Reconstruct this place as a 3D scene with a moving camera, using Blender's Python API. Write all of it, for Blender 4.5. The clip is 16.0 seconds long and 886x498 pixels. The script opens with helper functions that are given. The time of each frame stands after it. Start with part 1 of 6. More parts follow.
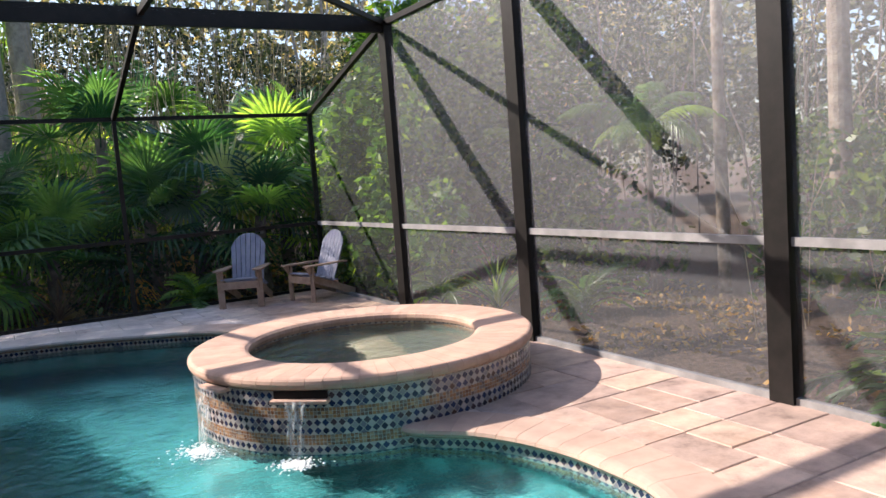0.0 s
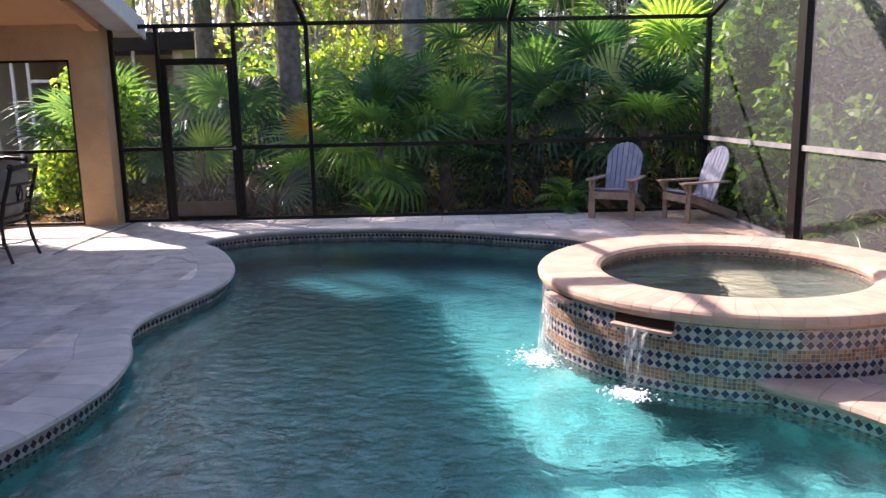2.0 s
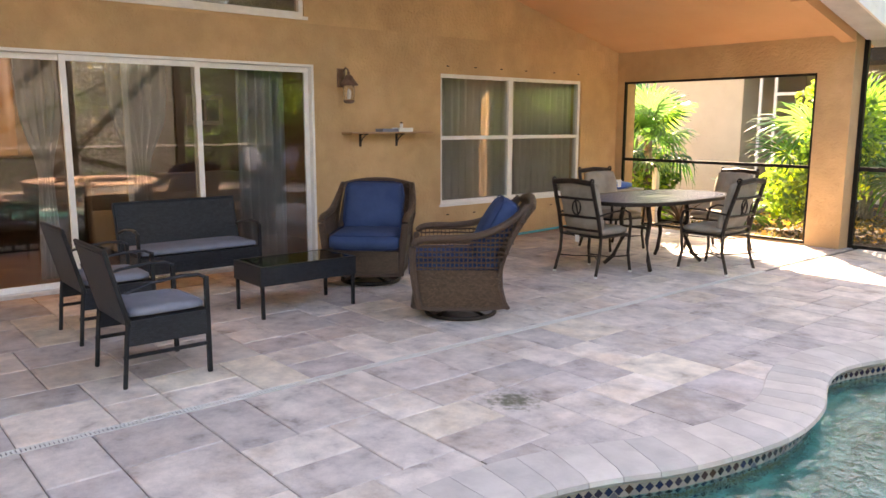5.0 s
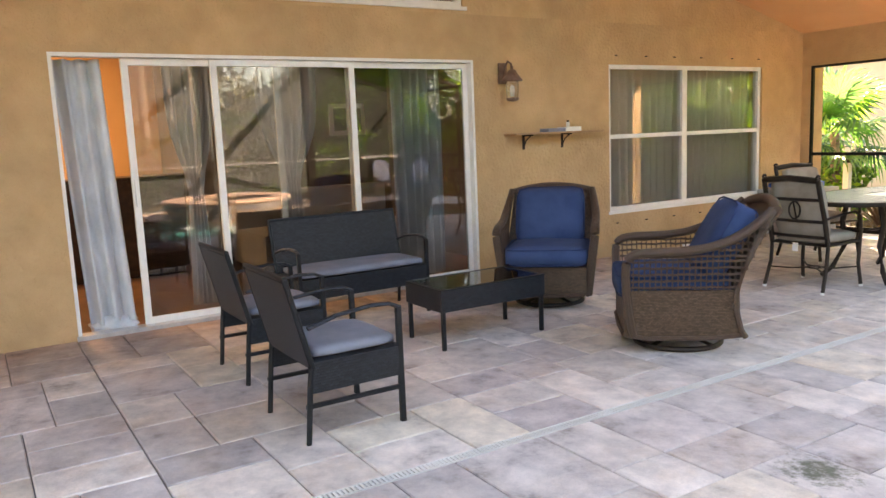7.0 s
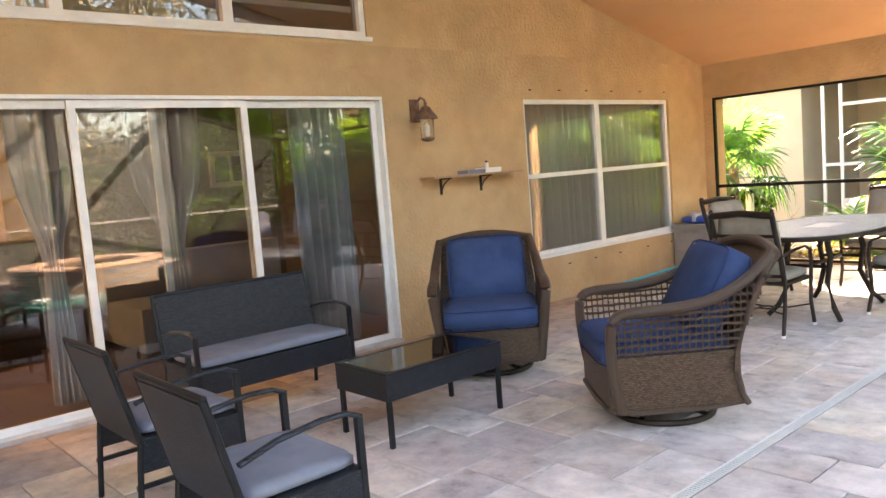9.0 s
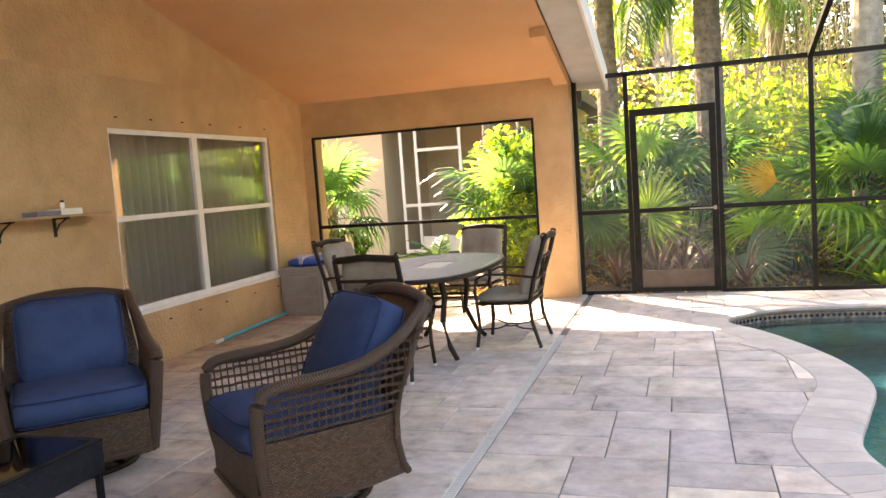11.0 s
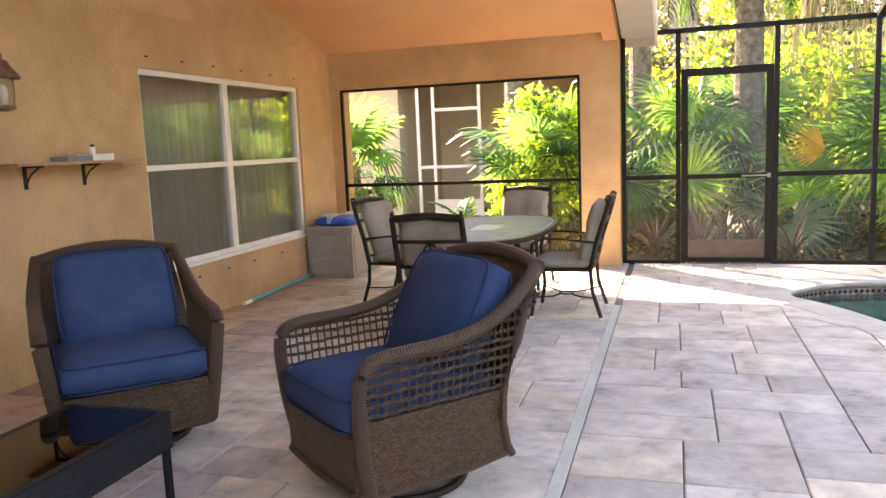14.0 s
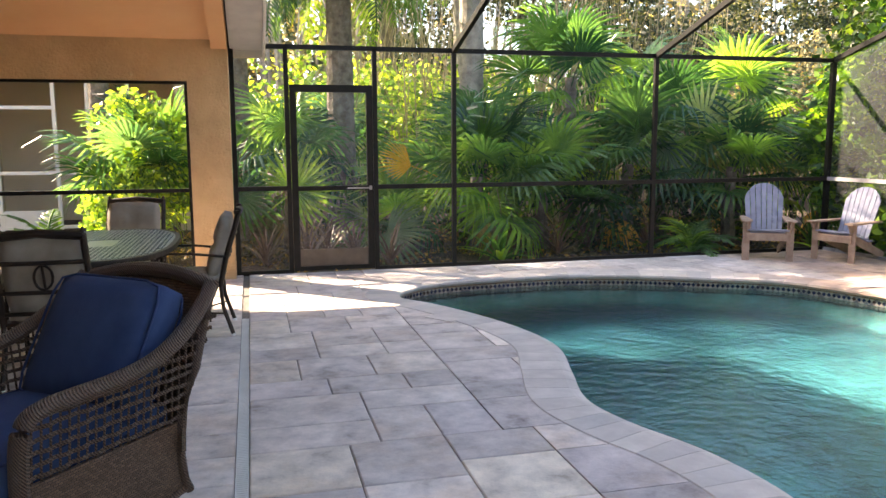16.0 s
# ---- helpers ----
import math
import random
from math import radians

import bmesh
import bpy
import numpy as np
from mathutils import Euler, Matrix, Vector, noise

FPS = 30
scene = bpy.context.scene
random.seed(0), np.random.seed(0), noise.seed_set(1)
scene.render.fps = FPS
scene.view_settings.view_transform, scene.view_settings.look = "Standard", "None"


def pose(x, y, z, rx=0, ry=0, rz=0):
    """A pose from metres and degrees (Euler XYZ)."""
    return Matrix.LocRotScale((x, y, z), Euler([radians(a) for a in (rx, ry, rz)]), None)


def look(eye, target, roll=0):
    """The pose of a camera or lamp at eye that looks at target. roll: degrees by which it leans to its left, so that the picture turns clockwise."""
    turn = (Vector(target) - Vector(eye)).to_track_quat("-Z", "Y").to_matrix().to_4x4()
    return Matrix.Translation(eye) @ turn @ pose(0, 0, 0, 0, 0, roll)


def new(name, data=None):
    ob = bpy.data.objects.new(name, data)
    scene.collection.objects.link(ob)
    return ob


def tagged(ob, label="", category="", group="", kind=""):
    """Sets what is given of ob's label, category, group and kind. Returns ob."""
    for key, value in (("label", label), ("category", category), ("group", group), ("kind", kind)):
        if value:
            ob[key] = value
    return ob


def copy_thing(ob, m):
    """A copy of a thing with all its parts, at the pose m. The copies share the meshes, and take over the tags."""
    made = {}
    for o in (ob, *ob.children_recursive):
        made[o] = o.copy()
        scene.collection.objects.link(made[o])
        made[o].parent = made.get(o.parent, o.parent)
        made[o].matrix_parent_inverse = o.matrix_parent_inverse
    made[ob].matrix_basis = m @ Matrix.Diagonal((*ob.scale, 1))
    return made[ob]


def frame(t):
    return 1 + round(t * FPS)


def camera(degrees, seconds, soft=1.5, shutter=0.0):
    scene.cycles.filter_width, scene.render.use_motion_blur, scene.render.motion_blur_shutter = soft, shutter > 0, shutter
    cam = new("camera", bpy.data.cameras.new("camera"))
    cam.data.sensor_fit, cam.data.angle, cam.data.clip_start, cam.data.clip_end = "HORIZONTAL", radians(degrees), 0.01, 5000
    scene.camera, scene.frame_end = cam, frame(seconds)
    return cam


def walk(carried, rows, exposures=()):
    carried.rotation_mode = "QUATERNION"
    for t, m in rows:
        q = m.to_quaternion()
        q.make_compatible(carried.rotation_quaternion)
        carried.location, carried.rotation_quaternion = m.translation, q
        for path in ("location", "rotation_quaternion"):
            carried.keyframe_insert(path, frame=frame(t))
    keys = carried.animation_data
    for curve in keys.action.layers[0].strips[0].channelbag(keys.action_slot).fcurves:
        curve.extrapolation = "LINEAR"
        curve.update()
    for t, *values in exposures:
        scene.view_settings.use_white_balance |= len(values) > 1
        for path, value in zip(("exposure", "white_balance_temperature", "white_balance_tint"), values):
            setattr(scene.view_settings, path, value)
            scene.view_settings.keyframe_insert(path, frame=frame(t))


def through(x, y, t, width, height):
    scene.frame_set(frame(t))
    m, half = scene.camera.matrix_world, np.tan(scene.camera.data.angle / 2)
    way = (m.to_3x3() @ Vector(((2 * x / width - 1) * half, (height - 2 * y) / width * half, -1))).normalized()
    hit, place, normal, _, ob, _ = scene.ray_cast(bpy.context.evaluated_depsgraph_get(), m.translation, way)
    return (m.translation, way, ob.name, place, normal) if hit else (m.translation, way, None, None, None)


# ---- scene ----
cam = camera(60.2, 16.0)
METRES, EYE, TILT, LEAN, TURN = 5.1, 1.5, 0.0, 0.0, -32.2
PATH = [
    (0, (0.423, 0.098, 1.459), (1.404, 1.831, 1.273), -4.3),
    (0.5, (0.491, 0.2, 1.448), (1.022, 2.121, 1.273), -3.4),
    (1, (0.572, 0.257, 1.444), (0.841, 2.225, 1.211), -2.3),
    (1.5, (0.627, 0.281, 1.429), (0.796, 2.248, 1.112), -1.5),
    (2, (0.678, 0.424, 1.408), (0.707, 2.39, 1.043), -1.2),
    (2.5, (0.722, 0.581, 1.393), (0.44, 2.531, 1.049), -2.0),
    (3, (0.81, 0.727, 1.399), (0.08, 2.564, 1.091), -1.9),
    (3.5, (0.848, 0.819, 1.413), (-0.297, 2.432, 1.114), -1.2),
    (4, (0.771, 0.822, 1.423), (-0.596, 2.252, 1.126), -1.4),
    (4.2, (0.767, 0.812, 1.452), (-0.643, 2.199, 1.153), -1.3),
    (6.3, (-0.194, 0.79, 1.483), (-1.802, 1.927, 1.133), -0.2),
    (6.5, (-0.284, 0.821, 1.481), (-1.911, 1.934, 1.139), -1.1),
    (7, (-0.56, 0.864, 1.382), (-2.245, 1.902, 1.091), -2.4),
    (7.5, (-0.856, 0.92, 1.353), (-2.587, 1.888, 1.097), -1.1),
    (8, (-1.098, 0.938, 1.399), (-2.816, 1.932, 1.153), -0.7),
    (8.2, (-1.18, 0.955, 1.401), (-2.875, 1.993, 1.174), -1.5),
    (10.3, (-2.03, 1.357, 1.446), (-2.986, 3.101, 1.233), -4.6),
    (10.5, (-2.072, 1.403, 1.435), (-2.936, 3.195, 1.231), -4.4),
    (11, (-2.149, 1.528, 1.44), (-2.757, 3.425, 1.262), -4.0),
    (11.5, (-2.208, 1.586, 1.441), (-2.548, 3.549, 1.268), -2.5),
    (12, (-2.283, 1.609, 1.453), (-2.42, 3.597, 1.28), -2.0),
    (12.5, (-2.368, 1.621, 1.436), (-2.435, 3.612, 1.26), -1.7),
    (13, (-2.493, 1.62, 1.418), (-2.643, 3.604, 1.21), -0.7),
    (13.5, (-2.609, 1.668, 1.387), (-3.003, 3.612, 1.135), -1.0),
    (14, (-2.774, 1.778, 1.383), (-3.355, 3.673, 1.116), -2.4),
    (14.5, (-2.902, 1.83, 1.398), (-3.248, 3.784, 1.151), -1.7),
    (14.8, (-2.983, 1.825, 1.414), (-3.027, 3.814, 1.202), -2.7),
    (15, (-3.03, 1.815, 1.423), (-2.857, 3.795, 1.194), -2.0),
    (15.5, (-3.098, 1.82, 1.414), (-2.575, 3.732, 1.154), -1.4),
    (16, (-3.15, 1.802, 1.414), (-2.669, 3.725, 1.145), -0.3),
]
EXPOSURES = [(0.0, 1.25, 6300, 17), (1.5, 1.65, 6200, 22), (2.0, 1.65, 6400, 26), (3.0, 2.24, 7200, 23), (4.0, 3.1, 8900, 22), (6.5, 3.4, 9000, 19), (8.0, 3.85, 8200, 15), (10.5, 3.5, 9400, 21), (12.5, 2.89, 8800, 20), (13.1, 3.0, 8800, 20), (13.5, 3.08, 8900, 20), (14.0, 3.48, 8800, 22), (15.0, 2.95, 8500, 22), (16.0, 2.6, 7800, 17)]
walk(cam, [(t, look(eye, target, roll)) for t, eye, target, roll in PATH], EXPOSURES)

# ---- world, sun ----
SUN_EL, SUN_AZ = radians(34.5), radians(-46.0)
SUN_DIR = Vector((math.sin(SUN_AZ) * math.cos(SUN_EL), math.cos(SUN_AZ) * math.cos(SUN_EL), math.sin(SUN_EL)))
world = bpy.data.worlds.new("sky")
scene.world = world
world.use_nodes = True
wn = world.node_tree.nodes
sky = wn.new("ShaderNodeTexSky")
sky.sky_type, sky.sun_disc = "NISHITA", False
sky.sun_elevation, sky.sun_rotation = SUN_EL, SUN_AZ
sky.dust_density, sky.ozone_density = 1.5, 1.0
wn["Background"].inputs[1].default_value = 0.125
world.node_tree.links.new(sky.outputs[0], wn["Background"].inputs[0])
sun = new("sun", bpy.data.lights.new("sun", "SUN"))
sun.data.energy, sun.data.angle, sun.data.color = 4.8, radians(0.5), (1.0, 0.89, 0.75)
sun.matrix_world = look(tuple(SUN_DIR * 40), (0, 0, 0))


# ---- materials ----
def nodes_of(name):
    m = bpy.data.materials.new(name)
    m.use_nodes = True
    t = m.node_tree
    return m, t, t.nodes, t.links, t.nodes["Principled BSDF"]


def place_vec(n, l, spread=37.0, island=False):
    """World position, shifted by each object's (or island's) random number."""
    geo, info, mul, add = n.new("ShaderNodeNewGeometry"), n.new("ShaderNodeObjectInfo"), n.new("ShaderNodeMath"), n.new("ShaderNodeVectorMath")
    mul.operation, mul.inputs[1].default_value, add.operation = "MULTIPLY", spread, "ADD"
    r = geo.outputs["Random Per Island"] if island else info.outputs["Random"]
    l.new(r, mul.inputs[0])
    l.new(geo.outputs["Position"], add.inputs[0])
    l.new(mul.outputs[0], add.inputs[1])
    return add.outputs[0], r


def tex(n, l, vec, scale, detail=5.0, rough=0.6):
    t = n.new("ShaderNodeTexNoise")
    t.inputs["Scale"].default_value, t.inputs["Detail"].default_value, t.inputs["Roughness"].default_value = scale, detail, rough
    l.new(vec, t.inputs["Vector"])
    return t.outputs["Fac"]


def ramp(n, l, fac, stops):
    r = n.new("ShaderNodeValToRGB")
    els = r.color_ramp.elements
    while len(els) < len(stops):
        els.new(0.5)
    for e, (p, c) in zip(els, stops):
        e.position, e.color = p, (*c, 1)
    l.new(fac, r.inputs[0])
    return r.outputs[0]


def mixc(n, l, fac, a, b, kind="MIX"):
    m = n.new("ShaderNodeMix")
    m.data_type, m.blend_type = "RGBA", kind
    for s, v in ((m.inputs[0], fac), (m.inputs[6], a), (m.inputs[7], b)):
        if isinstance(v, (int, float)):
            s.default_value = v
        elif isinstance(v, tuple):
            s.default_value = (*v, 1)
        else:
            l.new(v, s)
    return m.outputs[2]


def bumped(n, l, bs, height, strength, dist=0.01):
    b = n.new("ShaderNodeBump")
    b.inputs["Strength"].default_value, b.inputs["Distance"].default_value = strength, dist
    l.new(height, b.inputs["Height"])
    l.new(b.outputs[0], bs.inputs["Normal"])


def surface(name, c1, c2, scale=6.0, rough=0.7, bump=0.3, bscale=80.0, metal=0.0, spec=0.5, dist=0.004, vary=None, island=False, grime=0.0, lo=0.35, hi=0.65):
    m, t, n, l, bs = nodes_of(name)
    vec, rnd = place_vec(n, l, island=island)
    col = ramp(n, l, tex(n, l, vec, scale), [(lo, c1), (hi, c2)])
    if vary:
        col = mixc(n, l, 1.0, col, ramp(n, l, rnd, vary), "MULTIPLY")
    if grime:
        dark = ramp(n, l, tex(n, l, vec, scale * 0.23, 3), [(0.42, (1 - grime,) * 3), (0.62, (1, 1, 1))])
        col = mixc(n, l, 1.0, col, dark, "MULTIPLY")
    l.new(col, bs.inputs["Base Color"])
    bs.inputs["Roughness"].default_value, bs.inputs["Metallic"].default_value = rough, metal
    bs.inputs["Specular IOR Level"].default_value = spec
    if bump:
        bumped(n, l, bs, tex(n, l, vec, bscale, 4), bump, dist)
    return m


STUCCO = surface("stucco", (0.565, 0.37, 0.192), (0.62, 0.41, 0.222), 5.0, 0.9, 1.0, 30, grime=0.16, dist=0.02)
CEIL = surface("ceiling_paint", (0.63, 0.355, 0.18), (0.68, 0.395, 0.21), 1.2, 0.85, 0.3, 45, grime=0.05)
WHITE = surface("white_frame", (0.74, 0.73, 0.70), (0.82, 0.81, 0.78), 9, 0.45, 0.05, 60)
SOFFIT = surface("soffit_vinyl", (0.42, 0.42, 0.42), (0.50, 0.50, 0.49), 5, 0.6, 0.1, 60)
BRONZE = surface("bronze_aluminium", (0.007, 0.0065, 0.006), (0.014, 0.012, 0.011), 10, 0.42, 0.08, 90, metal=0.0, spec=0.22)
ROOF = surface("shingle", (0.12, 0.10, 0.09), (0.22, 0.19, 0.17), 14, 0.95, 0.6, 50)
GROUT = surface("joint_sand", (0.11, 0.10, 0.09), (0.19, 0.17, 0.155), 30, 0.95, 0.5, 200)
MULCH = surface("mulch", (0.035, 0.024, 0.016), (0.19, 0.13, 0.09), 26, 0.95, 1.0, 40, dist=0.04)


def paver_material(name, island=False):
    m, t, n, l, bs = nodes_of(name)
    vec, rnd = place_vec(n, l, 53.0, island)
    base = ramp(n, l, rnd, [(0.0, (0.40, 0.36, 0.345)), (0.2, (0.57, 0.51, 0.47)), (0.4, (0.47, 0.42, 0.41)), (0.55, (0.66, 0.58, 0.48)), (0.7, (0.54, 0.48, 0.46)), (0.85, (0.70, 0.625, 0.56)), (1.0, (0.45, 0.395, 0.375))])
    base = mixc(n, l, 1.0, base, (0.97, 0.985, 1.03), "MULTIPLY")
    cloud = ramp(n, l, tex(n, l, vec, 5.0, 7, 0.66), [(0.26, (0.46, 0.42, 0.40)), (0.42, (0.92, 0.905, 0.89)), (0.66, (1.34, 1.31, 1.25))])
    col = mixc(n, l, 1.0, base, cloud, "MULTIPLY")
    geo = n.new("ShaderNodeNewGeometry")
    col = mixc(n, l, 1.0, col, ramp(n, l, tex(n, l, geo.outputs["Position"], 1.3, 5), [(0.35, (0.90, 0.885, 0.865)), (0.6, (1.05, 1.05, 1.04))]), "MULTIPLY")
    col = mixc(n, l, ramp(n, l, tex(n, l, vec, 2.1, 5, 0.7), [(0.50, (0, 0, 0)), (0.68, (0.6, 0.6, 0.6))]), col, mixc(n, l, 1.0, col, (0.78, 0.68, 0.58), "MULTIPLY"))
    speck = ramp(n, l, tex(n, l, vec, 190, 2), [(0.3, (0.85, 0.85, 0.85)), (0.5, (1.03, 1.03, 1.03))])
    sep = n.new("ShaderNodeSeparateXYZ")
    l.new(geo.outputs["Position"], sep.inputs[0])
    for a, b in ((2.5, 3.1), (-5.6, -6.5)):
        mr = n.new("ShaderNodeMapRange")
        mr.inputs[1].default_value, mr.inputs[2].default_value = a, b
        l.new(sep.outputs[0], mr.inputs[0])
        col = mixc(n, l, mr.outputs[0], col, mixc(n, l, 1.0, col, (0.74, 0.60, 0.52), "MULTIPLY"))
    spot = n.new("ShaderNodeVectorMath")
    spot.operation, spot.inputs[1].default_value = "DISTANCE", (-2.25, 3.62, 0)
    l.new(geo.outputs["Position"], spot.inputs[0])
    sm = n.new("ShaderNodeMath")
    sm.operation = "MULTIPLY_ADD"
    sm.inputs[1].default_value = 0.55
    l.new(tex(n, l, geo.outputs["Position"], 17, 5, 0.75), sm.inputs[0])
    l.new(spot.outputs["Value"], sm.inputs[2])
    col = mixc(n, l, ramp(n, l, sm.outputs[0], [(0.31, (1, 1, 1)), (0.43, (0, 0, 0))]), col, (0.13, 0.13, 0.09))
    col = mixc(n, l, 0.7, col, mixc(n, l, 1.0, col, speck, "MULTIPLY"))
    l.new(col, bs.inputs["Base Color"])
    bs.inputs["Roughness"].default_value = 0.75
    bumped(n, l, bs, tex(n, l, vec, 34, 6), 0.5, 0.006)
    return m


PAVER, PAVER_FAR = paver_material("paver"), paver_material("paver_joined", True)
def braid_material(name, c1, c2):
    """Thin strands wound slantwise round a rod."""
    m, t, n, l, bs = nodes_of(name)
    tc, wv = n.new("ShaderNodeTexCoord"), n.new("ShaderNodeTexWave")
    l.new(tc.outputs["Object"], wv.inputs["Vector"])
    wv.bands_direction = "DIAGONAL"
    wv.inputs["Scale"].default_value, wv.inputs["Distortion"].default_value, wv.inputs["Detail"].default_value, wv.inputs["Detail Scale"].default_value = 48.0, 2.0, 2.0, 6.0
    l.new(ramp(n, l, wv.outputs["Fac"], [(0.15, c1), (0.75, c2)]), bs.inputs["Base Color"])
    bs.inputs["Roughness"].default_value = 0.42
    bumped(n, l, bs, wv.outputs["Fac"], 0.9, 0.006)
    return m


COPING = surface("coping_concrete", (0.48, 0.445, 0.425), (0.60, 0.56, 0.53), 5, 0.8, 0.4, 40, vary=[(0, (0.88, 0.88, 0.88)), (1, (1.08, 1.04, 1.0))], grime=0.12)
SPACOPE = surface("spa_coping_brick", (0.43, 0.285, 0.215), (0.54, 0.37, 0.285), 6, 0.8, 0.4, 40, vary=[(0, (0.9, 0.88, 0.88)), (1, (1.08, 1.04, 1.0))], grime=0.1)
def warm_east(m, x0, x1, col):
    """Multiplies the base colour by col east of x0, in full from x1."""
    n, l = m.node_tree.nodes, m.node_tree.links
    bs = n["Principled BSDF"]
    geo, sp, mr = n.new("ShaderNodeNewGeometry"), n.new("ShaderNodeSeparateXYZ"), n.new("ShaderNodeMapRange")
    l.new(geo.outputs["Position"], sp.inputs[0])
    l.new(sp.outputs[0], mr.inputs[0])
    mr.inputs[1].default_value, mr.inputs[2].default_value = x0, x1
    old = bs.inputs["Base Color"].links[0].from_socket
    l.new(mixc(n, l, mr.outputs[0], old, mixc(n, l, 1.0, old, col, "MULTIPLY")), bs.inputs["Base Color"])


warm_east(COPING, 1.8, 2.5, (0.86, 0.66, 0.55))
# Mottle in the plaster colour imitates light rippling down through the water.
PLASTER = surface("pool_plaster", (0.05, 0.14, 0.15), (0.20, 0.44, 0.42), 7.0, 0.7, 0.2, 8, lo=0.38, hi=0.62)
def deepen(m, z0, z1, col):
    """Darkens plaster with depth, putting the light lost in the water into its colour."""
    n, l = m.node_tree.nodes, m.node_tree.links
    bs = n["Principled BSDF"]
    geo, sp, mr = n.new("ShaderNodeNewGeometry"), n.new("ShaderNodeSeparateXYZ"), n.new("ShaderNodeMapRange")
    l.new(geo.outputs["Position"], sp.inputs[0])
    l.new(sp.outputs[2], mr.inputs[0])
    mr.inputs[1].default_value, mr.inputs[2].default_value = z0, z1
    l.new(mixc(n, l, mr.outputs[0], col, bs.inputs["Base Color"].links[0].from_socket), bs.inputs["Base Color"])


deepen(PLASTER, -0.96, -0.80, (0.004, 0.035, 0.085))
SPAPLASTER = surface("spa_plaster", (0.05, 0.10, 0.095), (0.09, 0.15, 0.14), 3, 0.7, 0.2, 8)


def mosaic(name):
    """Diamond mosaic: dark blue, cream and amber glass tiles in bands. UV is in metres."""
    m, t, n, l, bs = nodes_of(name)
    uv = n.new("ShaderNodeUVMap")
    sep = n.new("ShaderNodeSeparateXYZ")
    l.new(uv.outputs[0], sep.inputs[0])

    def mt(op, a, b=None):
        k = n.new("ShaderNodeMath")
        k.operation = op
        for i, v in enumerate((a, b)):
            if v is not None:
                if isinstance(v, (int, float)):
                    k.inputs[i].default_value = v
                else:
                    l.new(v, k.inputs[i])
        return k.outputs[0]
    u, v = sep.outputs[0], sep.outputs[1]
    w = mt("FLOORED_MODULO", mt("ADD", v, 0.02), 0.165)
    zone = mt("LESS_THAN", w, 0.10)
    p, q = mt("DIVIDE", mt("ADD", u, w), 0.05), mt("DIVIDE", mt("SUBTRACT", u, w), 0.05)
    odd = mt("GREATER_THAN", mt("FLOORED_MODULO", mt("SUBTRACT", mt("FLOOR", p), mt("FLOOR", q)), 2.0), 0.5)
    joint = mt("MAXIMUM", mt("LESS_THAN", mt("FRACT", p), 0.10), mt("LESS_THAN", mt("FRACT", q), 0.10))
    su, sv = mt("DIVIDE", u, 0.0235), mt("DIVIDE", mt("SUBTRACT", w, 0.10), 0.0217)
    joint2 = mt("MAXIMUM", mt("LESS_THAN", mt("FRACT", su), 0.12), mt("LESS_THAN", mt("FRACT", sv), 0.12))
    line = mt("ADD", mt("MULTIPLY", zone, joint), mt("MULTIPLY", mt("SUBTRACT", 1.0, zone), joint2))

    def chips(a, b, stops):
        cell, wnz = n.new("ShaderNodeCombineXYZ"), n.new("ShaderNodeTexWhiteNoise")
        l.new(mt("FLOOR", a), cell.inputs[0])
        l.new(mt("FLOOR", b), cell.inputs[1])
        l.new(cell.outputs[0], wnz.inputs["Vector"])
        return ramp(n, l, wnz.outputs["Value"], stops)
    amber = chips(su, mt("DIVIDE", v, 0.0217), [(0, (0.12, 0.05, 0.025)), (0.35, (0.30, 0.145, 0.06)), (0.6, (0.10, 0.07, 0.06)), (0.8, (0.20, 0.16, 0.13)), (1, (0.40, 0.23, 0.11))])
    blue = chips(p, q, [(0, (0.008, 0.012, 0.03)), (0.6, (0.015, 0.028, 0.085)), (1, (0.06, 0.03, 0.02))])
    cream = chips(p, q, [(0, (0.42, 0.37, 0.33)), (0.6, (0.30, 0.28, 0.27)), (1, (0.10, 0.10, 0.13))])
    col = mixc(n, l, line, mixc(n, l, zone, amber, mixc(n, l, odd, cream, blue)), (0.34, 0.31, 0.27))
    l.new(col, bs.inputs["Base Color"])
    bs.inputs["Roughness"].default_value = 0.22
    bumped(n, l, bs, mt("SUBTRACT", 1.0, line), 0.4, 0.002)
    return m


MOSAIC = mosaic("mosaic_tile")


def water_material(name, tint, wave, height):
    m, t, n, l, bs = nodes_of(name)
    bs.inputs["Base Color"].default_value = (*tint, 1)
    bs.inputs["Transmission Weight"].default_value, bs.inputs["IOR"].default_value = 1.0, 1.33
    bs.inputs["Roughness"].default_value, bs.inputs["Specular IOR Level"].default_value = 0.01, 0.15
    geo = n.new("ShaderNodeNewGeometry")
    a, b = tex(n, l, geo.outputs["Position"], wave, 3, 0.5), tex(n, l, geo.outputs["Position"], wave * 3.3, 3, 0.5)
    s = n.new("ShaderNodeMath")
    s.operation = "MULTIPLY_ADD"
    s.inputs[1].default_value = 0.35
    l.new(b, s.inputs[0])
    l.new(a, s.inputs[2])
    bumped(n, l, bs, s.outputs[0], 1.0, height)
    return m


WATER = water_material("pool_water", (0.10, 0.50, 0.58), 9.0, 0.018)
SPAWATER = water_material("spa_water", (0.28, 0.50, 0.47), 8.0, 0.03)


def glass_material(name, tint=(1, 1, 1)):
    m, t, n, l, bs = nodes_of(name)
    bs.inputs["Base Color"].default_value = (*tint, 1)
    bs.inputs["Transmission Weight"].default_value, bs.inputs["Roughness"].default_value, bs.inputs["IOR"].default_value = 1.0, 0.0, 1.5
    return m


